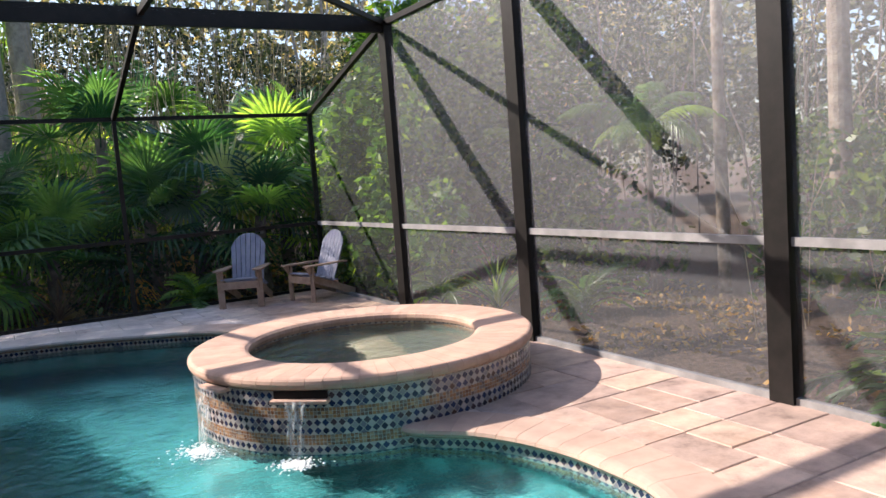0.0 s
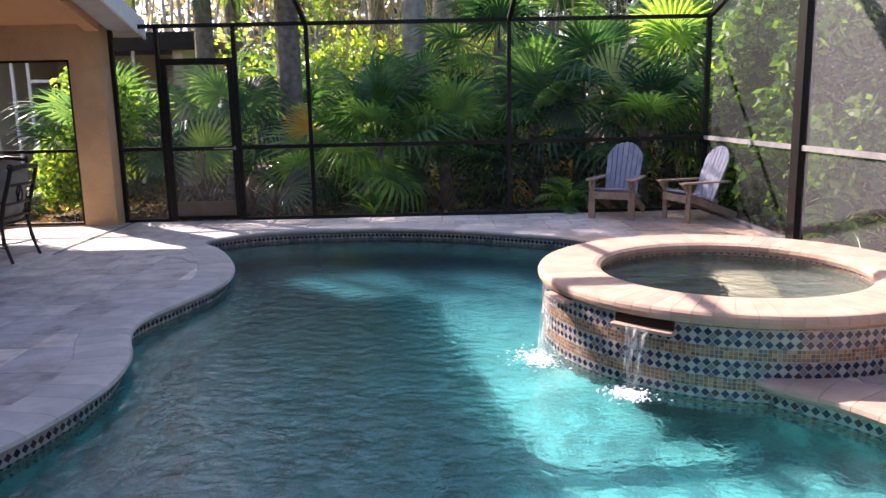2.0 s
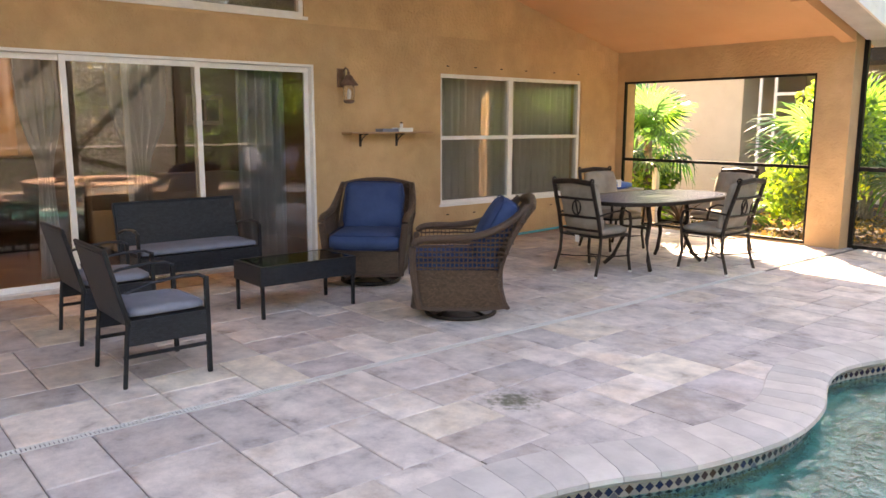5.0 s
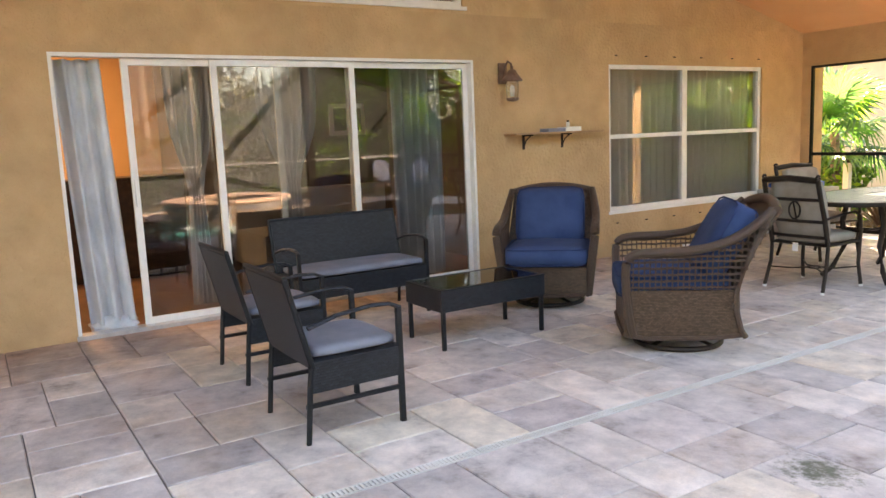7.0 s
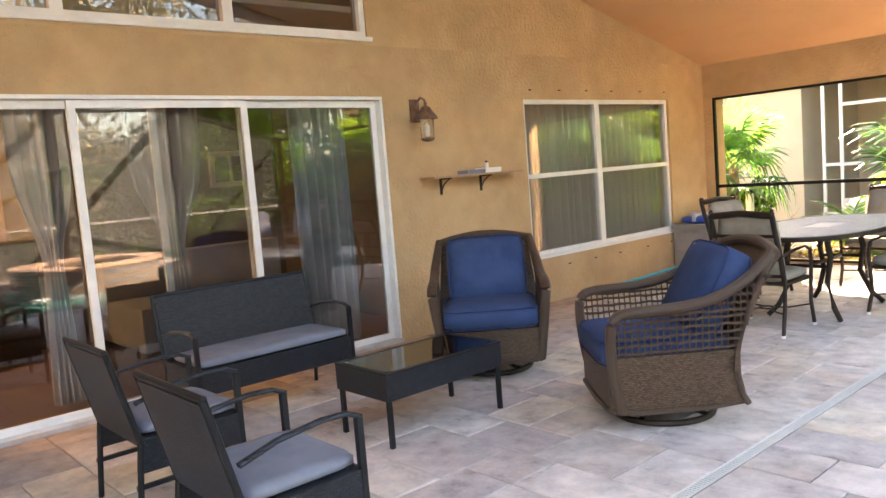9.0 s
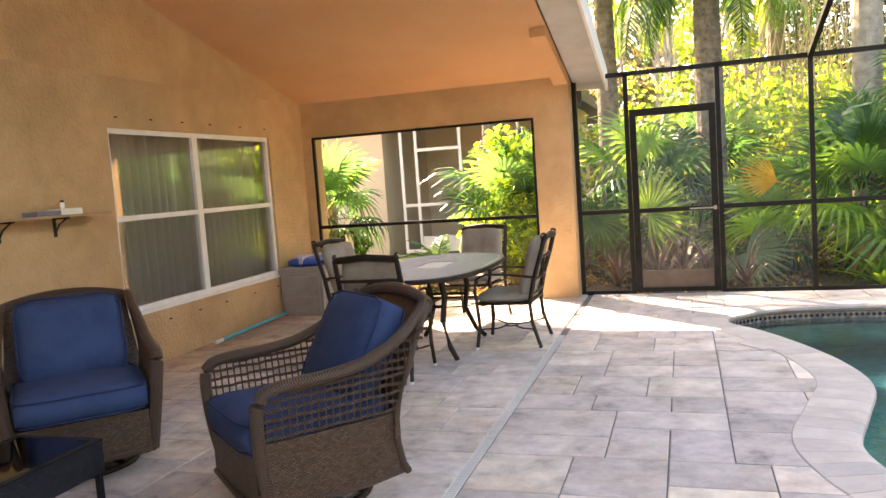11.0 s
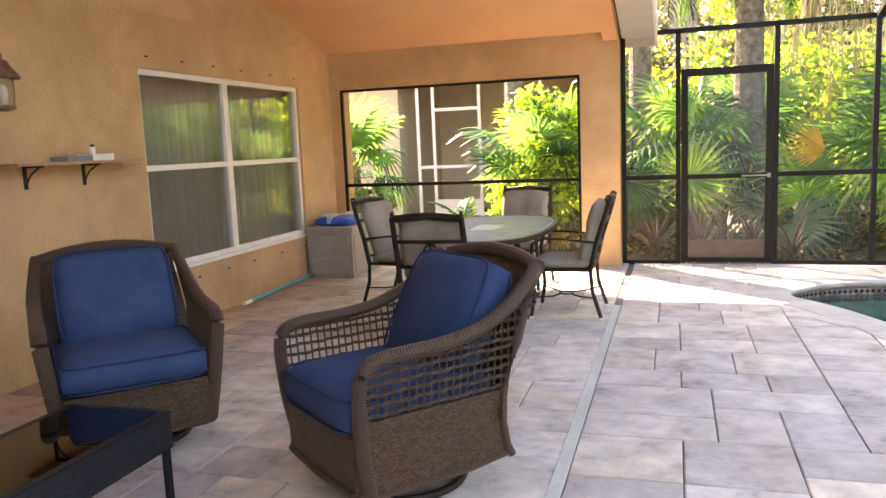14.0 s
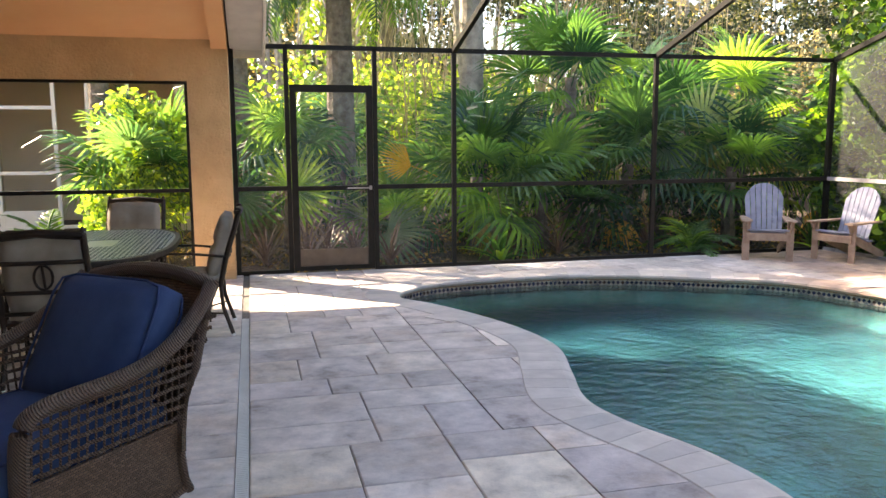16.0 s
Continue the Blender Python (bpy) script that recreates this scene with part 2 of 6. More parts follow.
GLASS = glass_material("window_glass", (0.56, 0.57, 0.56))
GLASS.node_tree.nodes["Principled BSDF"].inputs["IOR"].default_value = 1.75


def screen_material(name, cover):
    """Insect mesh: too fine to see its threads, it lets most light through and catches some."""
    m, t, n, l, bs = nodes_of(name)
    tr, df, tl, mx, m2 = (n.new("ShaderNode" + k) for k in ("BsdfTransparent", "BsdfDiffuse", "BsdfGlossy", "MixShader", "MixShader"))
    df.inputs[0].default_value, tl.inputs[0].default_value = (0.06, 0.06, 0.065, 1), (0.45, 0.46, 0.49, 1)
    tl.inputs["Roughness"].default_value = 0.62
    m2.inputs[0].default_value = 0.4
    l.new(df.outputs[0], m2.inputs[1])
    l.new(tl.outputs[0], m2.inputs[2])
    geo = n.new("ShaderNodeNewGeometry")
    f = tex(n, l, geo.outputs["Position"], 1.2, 4)
    mr = n.new("ShaderNodeMapRange")
    mr.inputs[3].default_value, mr.inputs[4].default_value = cover * 0.8, cover * 1.2
    l.new(f, mr.inputs[0])
    l.new(mr.outputs[0], mx.inputs[0])
    l.new(tr.outputs[0], mx.inputs[1])
    l.new(m2.outputs[0], mx.inputs[2])
    l.new(mx.outputs[0], n["Material Output"].inputs[0])
    return m


SCREEN = screen_material("insect_screen", 0.04)
# Heavier cover paints bright haze onto the door, east and west panels.
SCREEN_DOOR = screen_material("door_insect_screen", 0.30)
SCREEN_EAST = screen_material("sun_haze_insect_screen", 0.34)
SCREEN_WEST = screen_material("hazy_insect_screen", 0.14)


def leaf_material(name, c1, c2, glow=0.45, rough=0.4, island=False, through=(2.9, 2.7, 1.05)):
    m, t, n, l, bs = nodes_of(name)
    vec, rnd = place_vec(n, l, 11.0, island)
    col = ramp(n, l, tex(n, l, vec, 2.5, 4), [(0.35, c1), (0.65, c2)])
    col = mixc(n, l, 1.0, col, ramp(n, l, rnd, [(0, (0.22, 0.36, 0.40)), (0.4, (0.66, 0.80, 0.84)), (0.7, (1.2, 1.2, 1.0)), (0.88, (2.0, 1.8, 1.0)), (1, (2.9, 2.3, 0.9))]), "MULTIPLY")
    l.new(col, bs.inputs["Base Color"])
    bs.inputs["Roughness"].default_value = rough
    tl, mx, br = n.new("ShaderNodeBsdfTranslucent"), n.new("ShaderNodeMixShader"), n.new("ShaderNodeMix")
    br.data_type, br.blend_type, br.inputs[0].default_value, br.inputs[7].default_value = "RGBA", "MULTIPLY", 1.0, (*through, 1)
    l.new(col, br.inputs[6])
    l.new(br.outputs[2], tl.inputs[0])
    mx.inputs[0].default_value = glow
    l.new(bs.outputs[0], mx.inputs[1])
    l.new(tl.outputs[0], mx.inputs[2])
    l.new(mx.outputs[0], n["Material Output"].inputs[0])
    return m


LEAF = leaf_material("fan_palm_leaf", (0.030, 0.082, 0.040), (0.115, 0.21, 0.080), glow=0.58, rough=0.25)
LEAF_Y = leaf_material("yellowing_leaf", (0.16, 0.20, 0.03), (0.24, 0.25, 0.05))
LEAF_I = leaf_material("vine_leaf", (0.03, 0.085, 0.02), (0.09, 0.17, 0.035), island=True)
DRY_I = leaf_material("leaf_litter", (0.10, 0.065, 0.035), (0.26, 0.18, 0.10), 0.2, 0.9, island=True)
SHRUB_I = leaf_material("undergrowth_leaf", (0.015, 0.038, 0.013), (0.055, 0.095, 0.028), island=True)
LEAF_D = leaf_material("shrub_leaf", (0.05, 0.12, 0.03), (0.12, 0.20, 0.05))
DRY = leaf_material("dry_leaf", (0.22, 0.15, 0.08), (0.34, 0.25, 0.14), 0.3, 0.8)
BARK = surface("palm_bark", (0.13, 0.10, 0.075), (0.27, 0.23, 0.18), 9, 0.95, 0.9, 30, dist=0.03)
BARK_P = surface("pale_bark", (0.24, 0.215, 0.185), (0.45, 0.40, 0.33), 7, 0.95, 0.6, 30, dist=0.02)
PETIOLE = surface("petiole", (0.10, 0.15, 0.04), (0.16, 0.2, 0.06), 9, 0.6, 0.1)


# ---- mesh helpers ----
def mesh_of(name, bm, material, smooth=False):
    me = bpy.data.meshes.new(name)
    bm.to_mesh(me)
    bm.free()
    me.materials.append(material)
    if smooth:
        for p in me.polygons:
            p.use_smooth = True
    return me


def part(name, bm, material, parent=None, label="", smooth=False, kind="", category="", group=""):
    ob = new(name, bm if isinstance(bm, bpy.types.Mesh) else mesh_of(name, bm, material, smooth))
    ob.parent = parent
    return tagged(ob, label, category, group, kind)


def thing(name, label, category, group="", m=None):
    ob = tagged(new(name), label, category, group)
    if m is not None:
        ob.matrix_world = m
    return ob


def box(bm, x0, x1, y0, y1, z0, z1, m=None):
    v = [bm.verts.new((x, y, z)) for z in (z0, z1) for x, y in ((x0, y0), (x1, y0), (x1, y1), (x0, y1))]
    for f in ((3, 2, 1, 0), (4, 5, 6, 7), (0, 1, 5, 4), (1, 2, 6, 5), (2, 3, 7, 6), (3, 0, 4, 7)):
        bm.faces.new([v[i] for i in f])
    if m is not None:
        for q in v:
            q.co = m @ q.co
    return v


def boxes(*bs, bevel=0.0):
    bm = bmesh.new()
    for b in bs:
        box(bm, *b)
    if bevel:
        bmesh.ops.bevel(bm, geom=bm.edges[:], offset=bevel, segments=2, affect="EDGES", profile=0.7)
    return bm


def tube(bm, pts, r, sides=8, flat=1.0, cap=True):
    """A rod through points; r a radius or one for each point."""
    pts = [Vector(p) for p in pts]
    rings = []
    up = Vector((0, 0, 1))
    for i, p in enumerate(pts):
        d = (pts[min(i + 1, len(pts) - 1)] - pts[max(i - 1, 0)]).normalized()
        ref = up if abs(d.dot(up)) < 0.95 else Vector((0, 1, 0))
        a = d.cross(ref).normalized()
        b = a.cross(d).normalized()
        rr = r[i] if isinstance(r, (list, tuple)) else r
        rings.append([bm.verts.new(p + (a * math.cos(k) + b * math.sin(k) * flat) * rr) for k in (2 * math.pi * j / sides for j in range(sides))])
    for p, q in zip(rings, rings[1:]):
        for j in range(sides):
            bm.faces.new((p[j], p[(j + 1) % sides], q[(j + 1) % sides], q[j]))
    if cap:
        bm.faces.new(rings[0][::-1])
        bm.faces.new(rings[-1])
    return bm


def rod(pts, r, sides=8, flat=1.0):
    return tube(bmesh.new(), pts, r, sides, flat)


def bar(bm, a, b, w, h):
    """A square bar from a to b; w across, h high."""
    a, b = Vector(a), Vector(b)
    d = (b - a).normalized()
    s = d.cross(Vector((0, 0, 1)))
    s = s.normalized() if s.length > 0.05 else Vector((1, 0, 0))
    u = s.cross(d).normalized()
    v = [bm.verts.new(p + s * (w / 2 * i) + u * (h / 2 * j)) for p in (a, b) for i, j in ((-1, -1), (1, -1), (1, 1), (-1, 1))]
    for f in ((3, 2, 1, 0), (4, 5, 6, 7), (0, 1, 5, 4), (1, 2, 6, 5), (2, 3, 7, 6), (3, 0, 4, 7)):
        bm.faces.new([v[i] for i in f])
    return bm


def rounded(w, d, h, r=0.04, puff=0.0, seg=3):
    """A cushion centred in x and y, from z 0 to h, with rounded edges and a crown."""
    bm = bmesh.new()
    nx, ny = 10, 10
    top, bot = {}, {}
    for i in range(nx + 1):
        for j in range(ny + 1):
            u, v = 2 * i / nx - 1, 2 * j / ny - 1
            eu, ev = 1 - abs(u) ** 6, 1 - abs(v) ** 6
            hh = h / 2 * (0.55 + 0.45 * (max(eu * ev, 0) ** 0.35)) + puff * (1 - u * u) * (1 - v * v)
            x, y = u * w / 2, v * d / 2
            k = max(abs(u), abs(v))
            sh = 1 - r / max(w, d) * max(0, (min(abs(u), abs(v)) - 0.6)) * 2
            top[i, j] = bm.verts.new((x * sh, y * sh, h / 2 + hh))
            bot[i, j] = bm.verts.new((x * sh, y * sh, h / 2 - hh))
    for i in range(nx):
        for j in range(ny):
            bm.faces.new((top[i, j], top[i + 1, j], top[i + 1, j + 1], top[i, j + 1]))
            bm.faces.new((bot[i, j + 1], bot[i + 1, j + 1], bot[i + 1, j], bot[i, j]))
    edge = [(i, 0) for i in range(nx)] + [(nx, j) for j in range(ny)] + [(i, ny) for i in range(nx, 0, -1)] + [(0, j) for j in range(ny, 0, -1)]
    for a, b in zip(edge, edge[1:] + edge[:1]):
        bm.faces.new((bot[a], bot[b], top[b], top[a]))
    return bm


# ---- plan, in metres ----
WALL_X, NORTH_Y, OPEN_X, CAGE_Y, CAGE_X, SOUTH_Y = -6.67, 10.2, -3.34, 10.45, 4.28, -4.0
EAVE_Z, RIDGE_Y, SLOPE = 2.5, 3.24, 0.25


def roof_z(y):
    return EAVE_Z + SLOPE * (NORTH_Y - RIDGE_Y - abs(y - RIDGE_Y))


def smooth_loop(pts, n):
    """A closed Catmull-Rom curve through points, n steps between two."""
    out, k = [], len(pts)
    for i in range(k):
        p0, p1, p2, p3 = (Vector(pts[(i + j) % k]) for j in (-1, 0, 1, 2))
        for s in range(n):
            t = s / n
            out.append(0.5 * ((2 * p1) + (p2 - p0) * t + (2 * p0 - 5 * p1 + 4 * p2 - p3) * t * t + (3 * p1 - p0 - 3 * p2 + p3) * t ** 3))
    return out


SPA, SPA_RO, SPA_RI, SPA_Z = Vector((2.65, 5.34)), 1.265, 0.86, 0.34
POOL = smooth_loop([(-1.48, 2.75), (-1.40, 3.2), (-1.2, 3.7), (-1.09, 4.3), (-1.15, 4.8), (-1.32, 5.25), (-1.38, 5.65), (-1.25, 6.15), (-1.1, 6.75),
                    (-1.17, 7.35), (-1.38, 7.95), (-1.6, 8.4), (-1.84, 8.78), (-1.72, 9.12), (-1.3, 9.42), (-0.55, 9.53), (0.2, 9.52), (0.95, 9.3), (1.6, 8.95),
                    (2.2, 8.55), (2.53, 7.9), (2.65, 7.2), (2.75, 6.4), (2.7, 5.5), (2.45, 4.7), (2.36, 4.15), (2.64, 3.78), (2.80, 3.4), (2.86, 2.95), (2.76, 2.4), (2.1, 1.7),
                    (0.9, 1.42), (-0.3, 1.5), (-1.1, 1.85), (-1.42, 2.3)], 6)
WATER_Z = -0.13


def offset_loop(loop, d):
    out = []
    for i, p in enumerate(loop):
        t = (loop[(i + 1) % len(loop)] - loop[i - 1]).normalized()
        out.append(p + Vector((t.y, -t.x)) * d)
    return out


def inside(p, loop):
    c, x, y = False, p[0], p[1]
    for a, b in zip(loop, loop[1:] + loop[:1]):
        if (a.y > y) != (b.y > y) and x < (b.x - a.x) * (y - a.y) / (b.y - a.y) + a.x:
            c = not c
    return c


AREA = sum(a.x * b.y - b.x * a.y for a, b in zip(POOL, POOL[1:] + POOL[:1]))
OUT = 1 if AREA > 0 else -1
COPE = offset_loop(POOL, OUT * 0.30)


def ring_mesh(loops, closed=True):
    """Bridges loops of 3D points one after another."""
    bm = bmesh.new()
    vs = [[bm.verts.new(p) for p in lp] for lp in loops]
    n = len(vs[0])
    for a, b in zip(vs, vs[1:]):
        for i in range(n if closed else n - 1):
            bm.faces.new((a[i], a[(i + 1) % n], b[(i + 1) % n], b[i]))
    return bm


def uv_wall(loop, z0, z1, name, material, parent, flip=False):
    """An upright strip along a closed loop, with UV in metres."""
    bm = bmesh.new()
    uv = bm.loops.layers.uv.new("UVMap")
    s, n = 0.0, len(loop)
    for i in range(n):
        a, b = loop[i], loop[(i + 1) % n]
        d = (b - a).length
        co = [(a.x, a.y, z0), (b.x, b.y, z0), (b.x, b.y, z1), (a.x, a.y, z1)]
        us = [(s, 0), (s + d, 0), (s + d, z1 - z0), (s, z1 - z0)]
        if flip:
            co, us = co[::-1], us[::-1]
        f = bm.faces.new([bm.verts.new(c) for c in co])
        for lp, u in zip(f.loops, us):
            lp[uv].uv = u
        s += d
    return part(name, bm, material, parent)


# ---- ground, deck, pool ----
def flat_with_hole(outer, hole, z):
    bm = bmesh.new()
    es = []
    for lp in (outer, hole):
        vs = [bm.verts.new((p[0], p[1], z)) for p in lp]
        es += [bm.edges.new((a, b)) for a, b in zip(vs, vs[1:] + vs[:1])]
    bmesh.ops.triangle_fill(bm, use_beauty=True, use_dissolve=False, edges=es)
    for f in bm.faces:
        if f.normal.z < 0:
            f.normal_flip()
    return bm


POOL_IN = offset_loop(POOL, OUT * 0.03)
deck_rect = [(WALL_X, SOUTH_Y), (CAGE_X + 0.06, SOUTH_Y), (CAGE_X + 0.06, CAGE_Y + 0.08), (WALL_X, CAGE_Y + 0.08)]
part("ground", flat_with_hole([(-300, -300), (300, -300), (300, 300), (-300, 300)], [Vector(p) for p in [(-6.6, -3.9), (4.2, -3.9), (4.2, 10.4), (-6.6, 10.4)]], -0.08), MULCH, label="dark brown mulch and leaf litter ground under palms", category="ground", kind="structure")
deck = part("pavement", flat_with_hole(deck_rect, POOL_IN, -0.012), GROUT, label="patio of grey and tan concrete pavers with sandy joints", category="patio floor", kind="structure")
bm = bmesh.new()
for a, b in zip(deck_rect, deck_rect[1:] + deck_rect[:1]):
    bm.faces.new([bm.verts.new(c) for c in ((*a, -0.3), (*b, -0.3), (*b, -0.012), (*a, -0.012))])
part("deck_edge", bm, GROUT, deck)
pool = thing("swimming_pool", "freeform swimming pool with clear turquoise water and tiled waterline", "swimming pool")
tagged(pool, kind="structure")
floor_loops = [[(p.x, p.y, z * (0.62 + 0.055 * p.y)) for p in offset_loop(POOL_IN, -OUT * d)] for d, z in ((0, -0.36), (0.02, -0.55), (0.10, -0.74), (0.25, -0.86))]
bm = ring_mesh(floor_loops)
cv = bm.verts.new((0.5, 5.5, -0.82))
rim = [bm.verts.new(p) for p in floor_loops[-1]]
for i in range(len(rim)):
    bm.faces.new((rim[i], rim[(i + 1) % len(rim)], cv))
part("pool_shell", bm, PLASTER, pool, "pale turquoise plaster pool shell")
uv_wall(POOL_IN, -0.32, -0.035, "waterline_tile", MOSAIC, pool, OUT < 0)
bm = bmesh.new()
f = bm.faces.new([bm.verts.new((p.x, p.y, WATER_Z)) for p in POOL_IN])
if OUT < 0:
    f.normal_flip()
w = part("pool_water", bm, WATER, pool, "rippled turquoise pool water")
w.visible_shadow = False


def coping_stones(loop, outer, parent, material, step, z_top, thick, name="coping_stone", lip=0.02, bull=0.0, gap=0.0025):
    """Rounded edge stones along a loop, one mesh each."""
    n = len(loop)
    i = 0
    while i < n:
        j = min(i + step, n)
        bm = bmesh.new()
        rings = []
        for k in range(i, j + 1):
            a, b = loop[k % n], outer[k % n]
            d = (b - a).normalized()
            if k == i:
                sh = (loop[(k + 1) % n] - loop[k % n]).normalized() * gap
            elif k == j:
                sh = -(loop[k % n] - loop[(k - 1) % n]).normalized() * gap
            else:
                sh = Vector((0, 0))
            prof = [(-lip * 0.3, -thick), (-lip, -thick * 0.6), (-lip * 0.8, -thick * 0.25), (0.012, -0.004), (0.04, 0.0)]
            row = [(a + d * u + sh, z_top + z) for u, z in prof] + ([(b - d * bull * (1 - math.sin(c)) + sh, z_top - thick / 2 + thick / 2 * math.cos(c)) for c in (0, 0.5, 1.0, 1.57, 2.1, 2.7, 3.14)] if bull else [(b - d * 0.006 + sh, z_top), (b + sh, z_top - 0.006), (b + sh, z_top - thick)])
            rings.append([bm.verts.new((p.x, p.y, z)) for p, z in row])
        for p, q in zip(rings, rings[1:]):
            for m in range(len(p)):
                bm.faces.new((p[m], p[(m + 1) % len(p)], q[(m + 1) % len(p)], q[m]))
        bm.faces.new(rings[0])
        bm.faces.new(rings[-1][::-1])
        bmesh.ops.recalc_face_normals(bm, faces=bm.faces[:])
        part(name, bm, material, parent, smooth=False)
        i = j


def disc_loop(c, r, n=72):
    return [Vector((c.x + r * math.cos(2 * math.pi * i / n), c.y + r * math.sin(2 * math.pi * i / n))) for i in range(n)]


# ---- the spa ----
spa = thing("spa", "round raised spa with pink brick coping and mosaic tiled wall", "spa", m=Matrix.Translation((0, 0, 0)))
uv_wall(disc_loop(SPA, SPA_RO - 0.03), -0.32, SPA_Z - 0.05, "outer_tile", MOSAIC, spa)
uv_wall(disc_loop(SPA, SPA_RI + 0.01), SPA_Z - 0.24, SPA_Z - 0.05, "inner_tile", MOSAIC, spa, True)
loops = [[(p.x, p.y, z) for p in disc_loop(SPA, r)] for r, z in ((SPA_RI + 0.01, SPA_Z - 0.24), (SPA_RI, -0.1), (SPA_RI - 0.35, -0.12), (SPA_RI - 0.4, -0.45))]
bm = ring_mesh(loops)
bm.faces.new([bm.verts.new(p) for p in loops[-1]])
part("spa_shell", bm, SPAPLASTER, spa, "pale green plaster spa basin")
bm = bmesh.new()
bm.faces.new([bm.verts.new((p.x, p.y, SPA_Z - 0.10)) for p in disc_loop(SPA, SPA_RI + 0.01)])
w = part("spa_water", bm, SPAWATER, spa, "rippled pale green spa water")
w.visible_shadow = False


# ---- house ----
def wall_grid(axis, a0, a1, u0, u1, z0, z1, holes):
    """A wall between a0 and a1 across its thickness, u0 to u1 along it, with openings (u0, u1, z0, z1)."""
    us = sorted({u0, u1, *[h[i] for h in holes for i in (0, 1)]})
    zs = sorted({z0, z1, *[h[i] for h in holes for i in (2, 3)]})
    bm = bmesh.new()
    for ua, ub in zip(us, us[1:]):
        for za, zb in zip(zs, zs[1:]):
            cu, cz = (ua + ub) / 2, (za + zb) / 2
            if not any(h[0] < cu < h[1] and h[2] < cz < h[3] for h in holes):
                if axis == "x":
                    box(bm, a0, a1, ua, ub, za, zb)
                else:
                    box(bm, ua, ub, a0, a1, za, zb)
    return bm


def gable(x0, x1, ys, z0, top, holes=()):
    bm = bmesh.new()
    for ya, yb in zip(ys, ys[1:]):
        spans = [(z0, z0, top(ya), top(yb))]
        for h in holes:
            if h[0] < (ya + yb) / 2 < h[1]:
                spans = [(z0, z0, h[2], h[2]), (h[3], h[3], top(ya), top(yb))]
        for a, b, c, d in spans:
            if c - a < 1e-4 and d - b < 1e-4:
                continue
            v = [bm.verts.new(p) for p in ((x0, ya, a), (x1, ya, a), (x1, yb, b), (x0, yb, b), (x0, ya, c), (x1, ya, c), (x1, yb, d), (x0, yb, d))]
            for f in ((3, 2, 1, 0), (4, 5, 6, 7), (0, 1, 5, 4), (1, 2, 6, 5), (2, 3, 7, 6), (3, 0, 4, 7)):
                bm.faces.new([v[i] for i in f])
    return bm


SLIDER = (1.44, 5.05, 0.0, 2.085)
WINDOW = (6.79, 9.39, 0.49, 2.07)
UPPER = (1.5, 4.95, 2.56, 3.35)
part("wall_west", wall_grid("x", WALL_X - 0.2, WALL_X, SOUTH_Y, NORTH_Y + 0.35, -0.2, EAVE_Z, [SLIDER, WINDOW]), STUCCO, label="tan stucco house wall with sliding door and window openings", category="wall", kind="structure")
gys = [2 * RIDGE_Y - NORTH_Y, UPPER[0], RIDGE_Y, UPPER[1], NORTH_Y]
part("wall_gable", gable(WALL_X - 0.2, WALL_X, gys, EAVE_Z, lambda y: roof_z(y) + 0.05, [UPPER]), STUCCO, label="tan stucco gable above the sliding doors", category="wall", kind="structure")
OPENING = (-6.55, -3.75, 0.02, 2.08)
part("wall_north", wall_grid("y", NORTH_Y, NORTH_Y + 0.28, WALL_X, OPEN_X, -0.2, EAVE_Z + 0.02, [OPENING]), STUCCO, label="tan stucco end wall of the lanai with a screened opening", category="wall", kind="structure")
part("wall_south", boxes((WALL_X, OPEN_X, SOUTH_Y - 0.2, SOUTH_Y, -0.2, 2.6)), STUCCO, label="tan stucco end wall of the patio", category="wall", kind="structure")
# vaulted ceiling and roof
bm = bmesh.new()
NY, SY = NORTH_Y + 0.5, 2 * RIDGE_Y - NORTH_Y - 0.75
for ya, yb in ((SY, RIDGE_Y), (RIDGE_Y, NY)):
    za, zb = roof_z(ya), roof_z(yb)
    v = [bm.verts.new(p) for p in ((WALL_X, ya, za), (OPEN_X, ya, za), (OPEN_X, yb, zb), (WALL_X, yb, zb), (WALL_X, ya, za + 0.08), (OPEN_X, ya, za + 0.08), (OPEN_X, yb, zb + 0.08), (WALL_X, yb, zb + 0.08))]
    for f in ((3, 2, 1, 0), (4, 5, 6, 7), (0, 1, 5, 4), (1, 2, 6, 5), (2, 3, 7, 6), (3, 0, 4, 7)):
        bm.faces.new([v[i] for i in f])
part("ceiling", bm, CEIL, label="peach painted vaulted lanai ceiling", category="ceiling", kind="structure")
bm = bmesh.new()
RAKE_X = -2.98
for ya, yb in ((SY, RIDGE_Y), (RIDGE_Y, NY)):
    za, zb = roof_z(ya) + 0.09, roof_z(yb) + 0.09
    v = [bm.verts.new(p) for p in ((-16, ya, za), (RAKE_X, ya, za), (RAKE_X, yb, zb), (-16, yb, zb), (-16, ya, za + 0.14), (RAKE_X, ya, za + 0.14), (RAKE_X, yb, zb + 0.14), (-16, yb, zb + 0.14))]
    for f in ((3, 2, 1, 0), (4, 5, 6, 7), (0, 1, 5, 4), (1, 2, 6, 5), (2, 3, 7, 6), (3, 0, 4, 7)):
        bm.faces.new([v[i] for i in f])
part("roof", bm, ROOF, label="brown shingle gable roof over the lanai", category="roof", kind="structure")


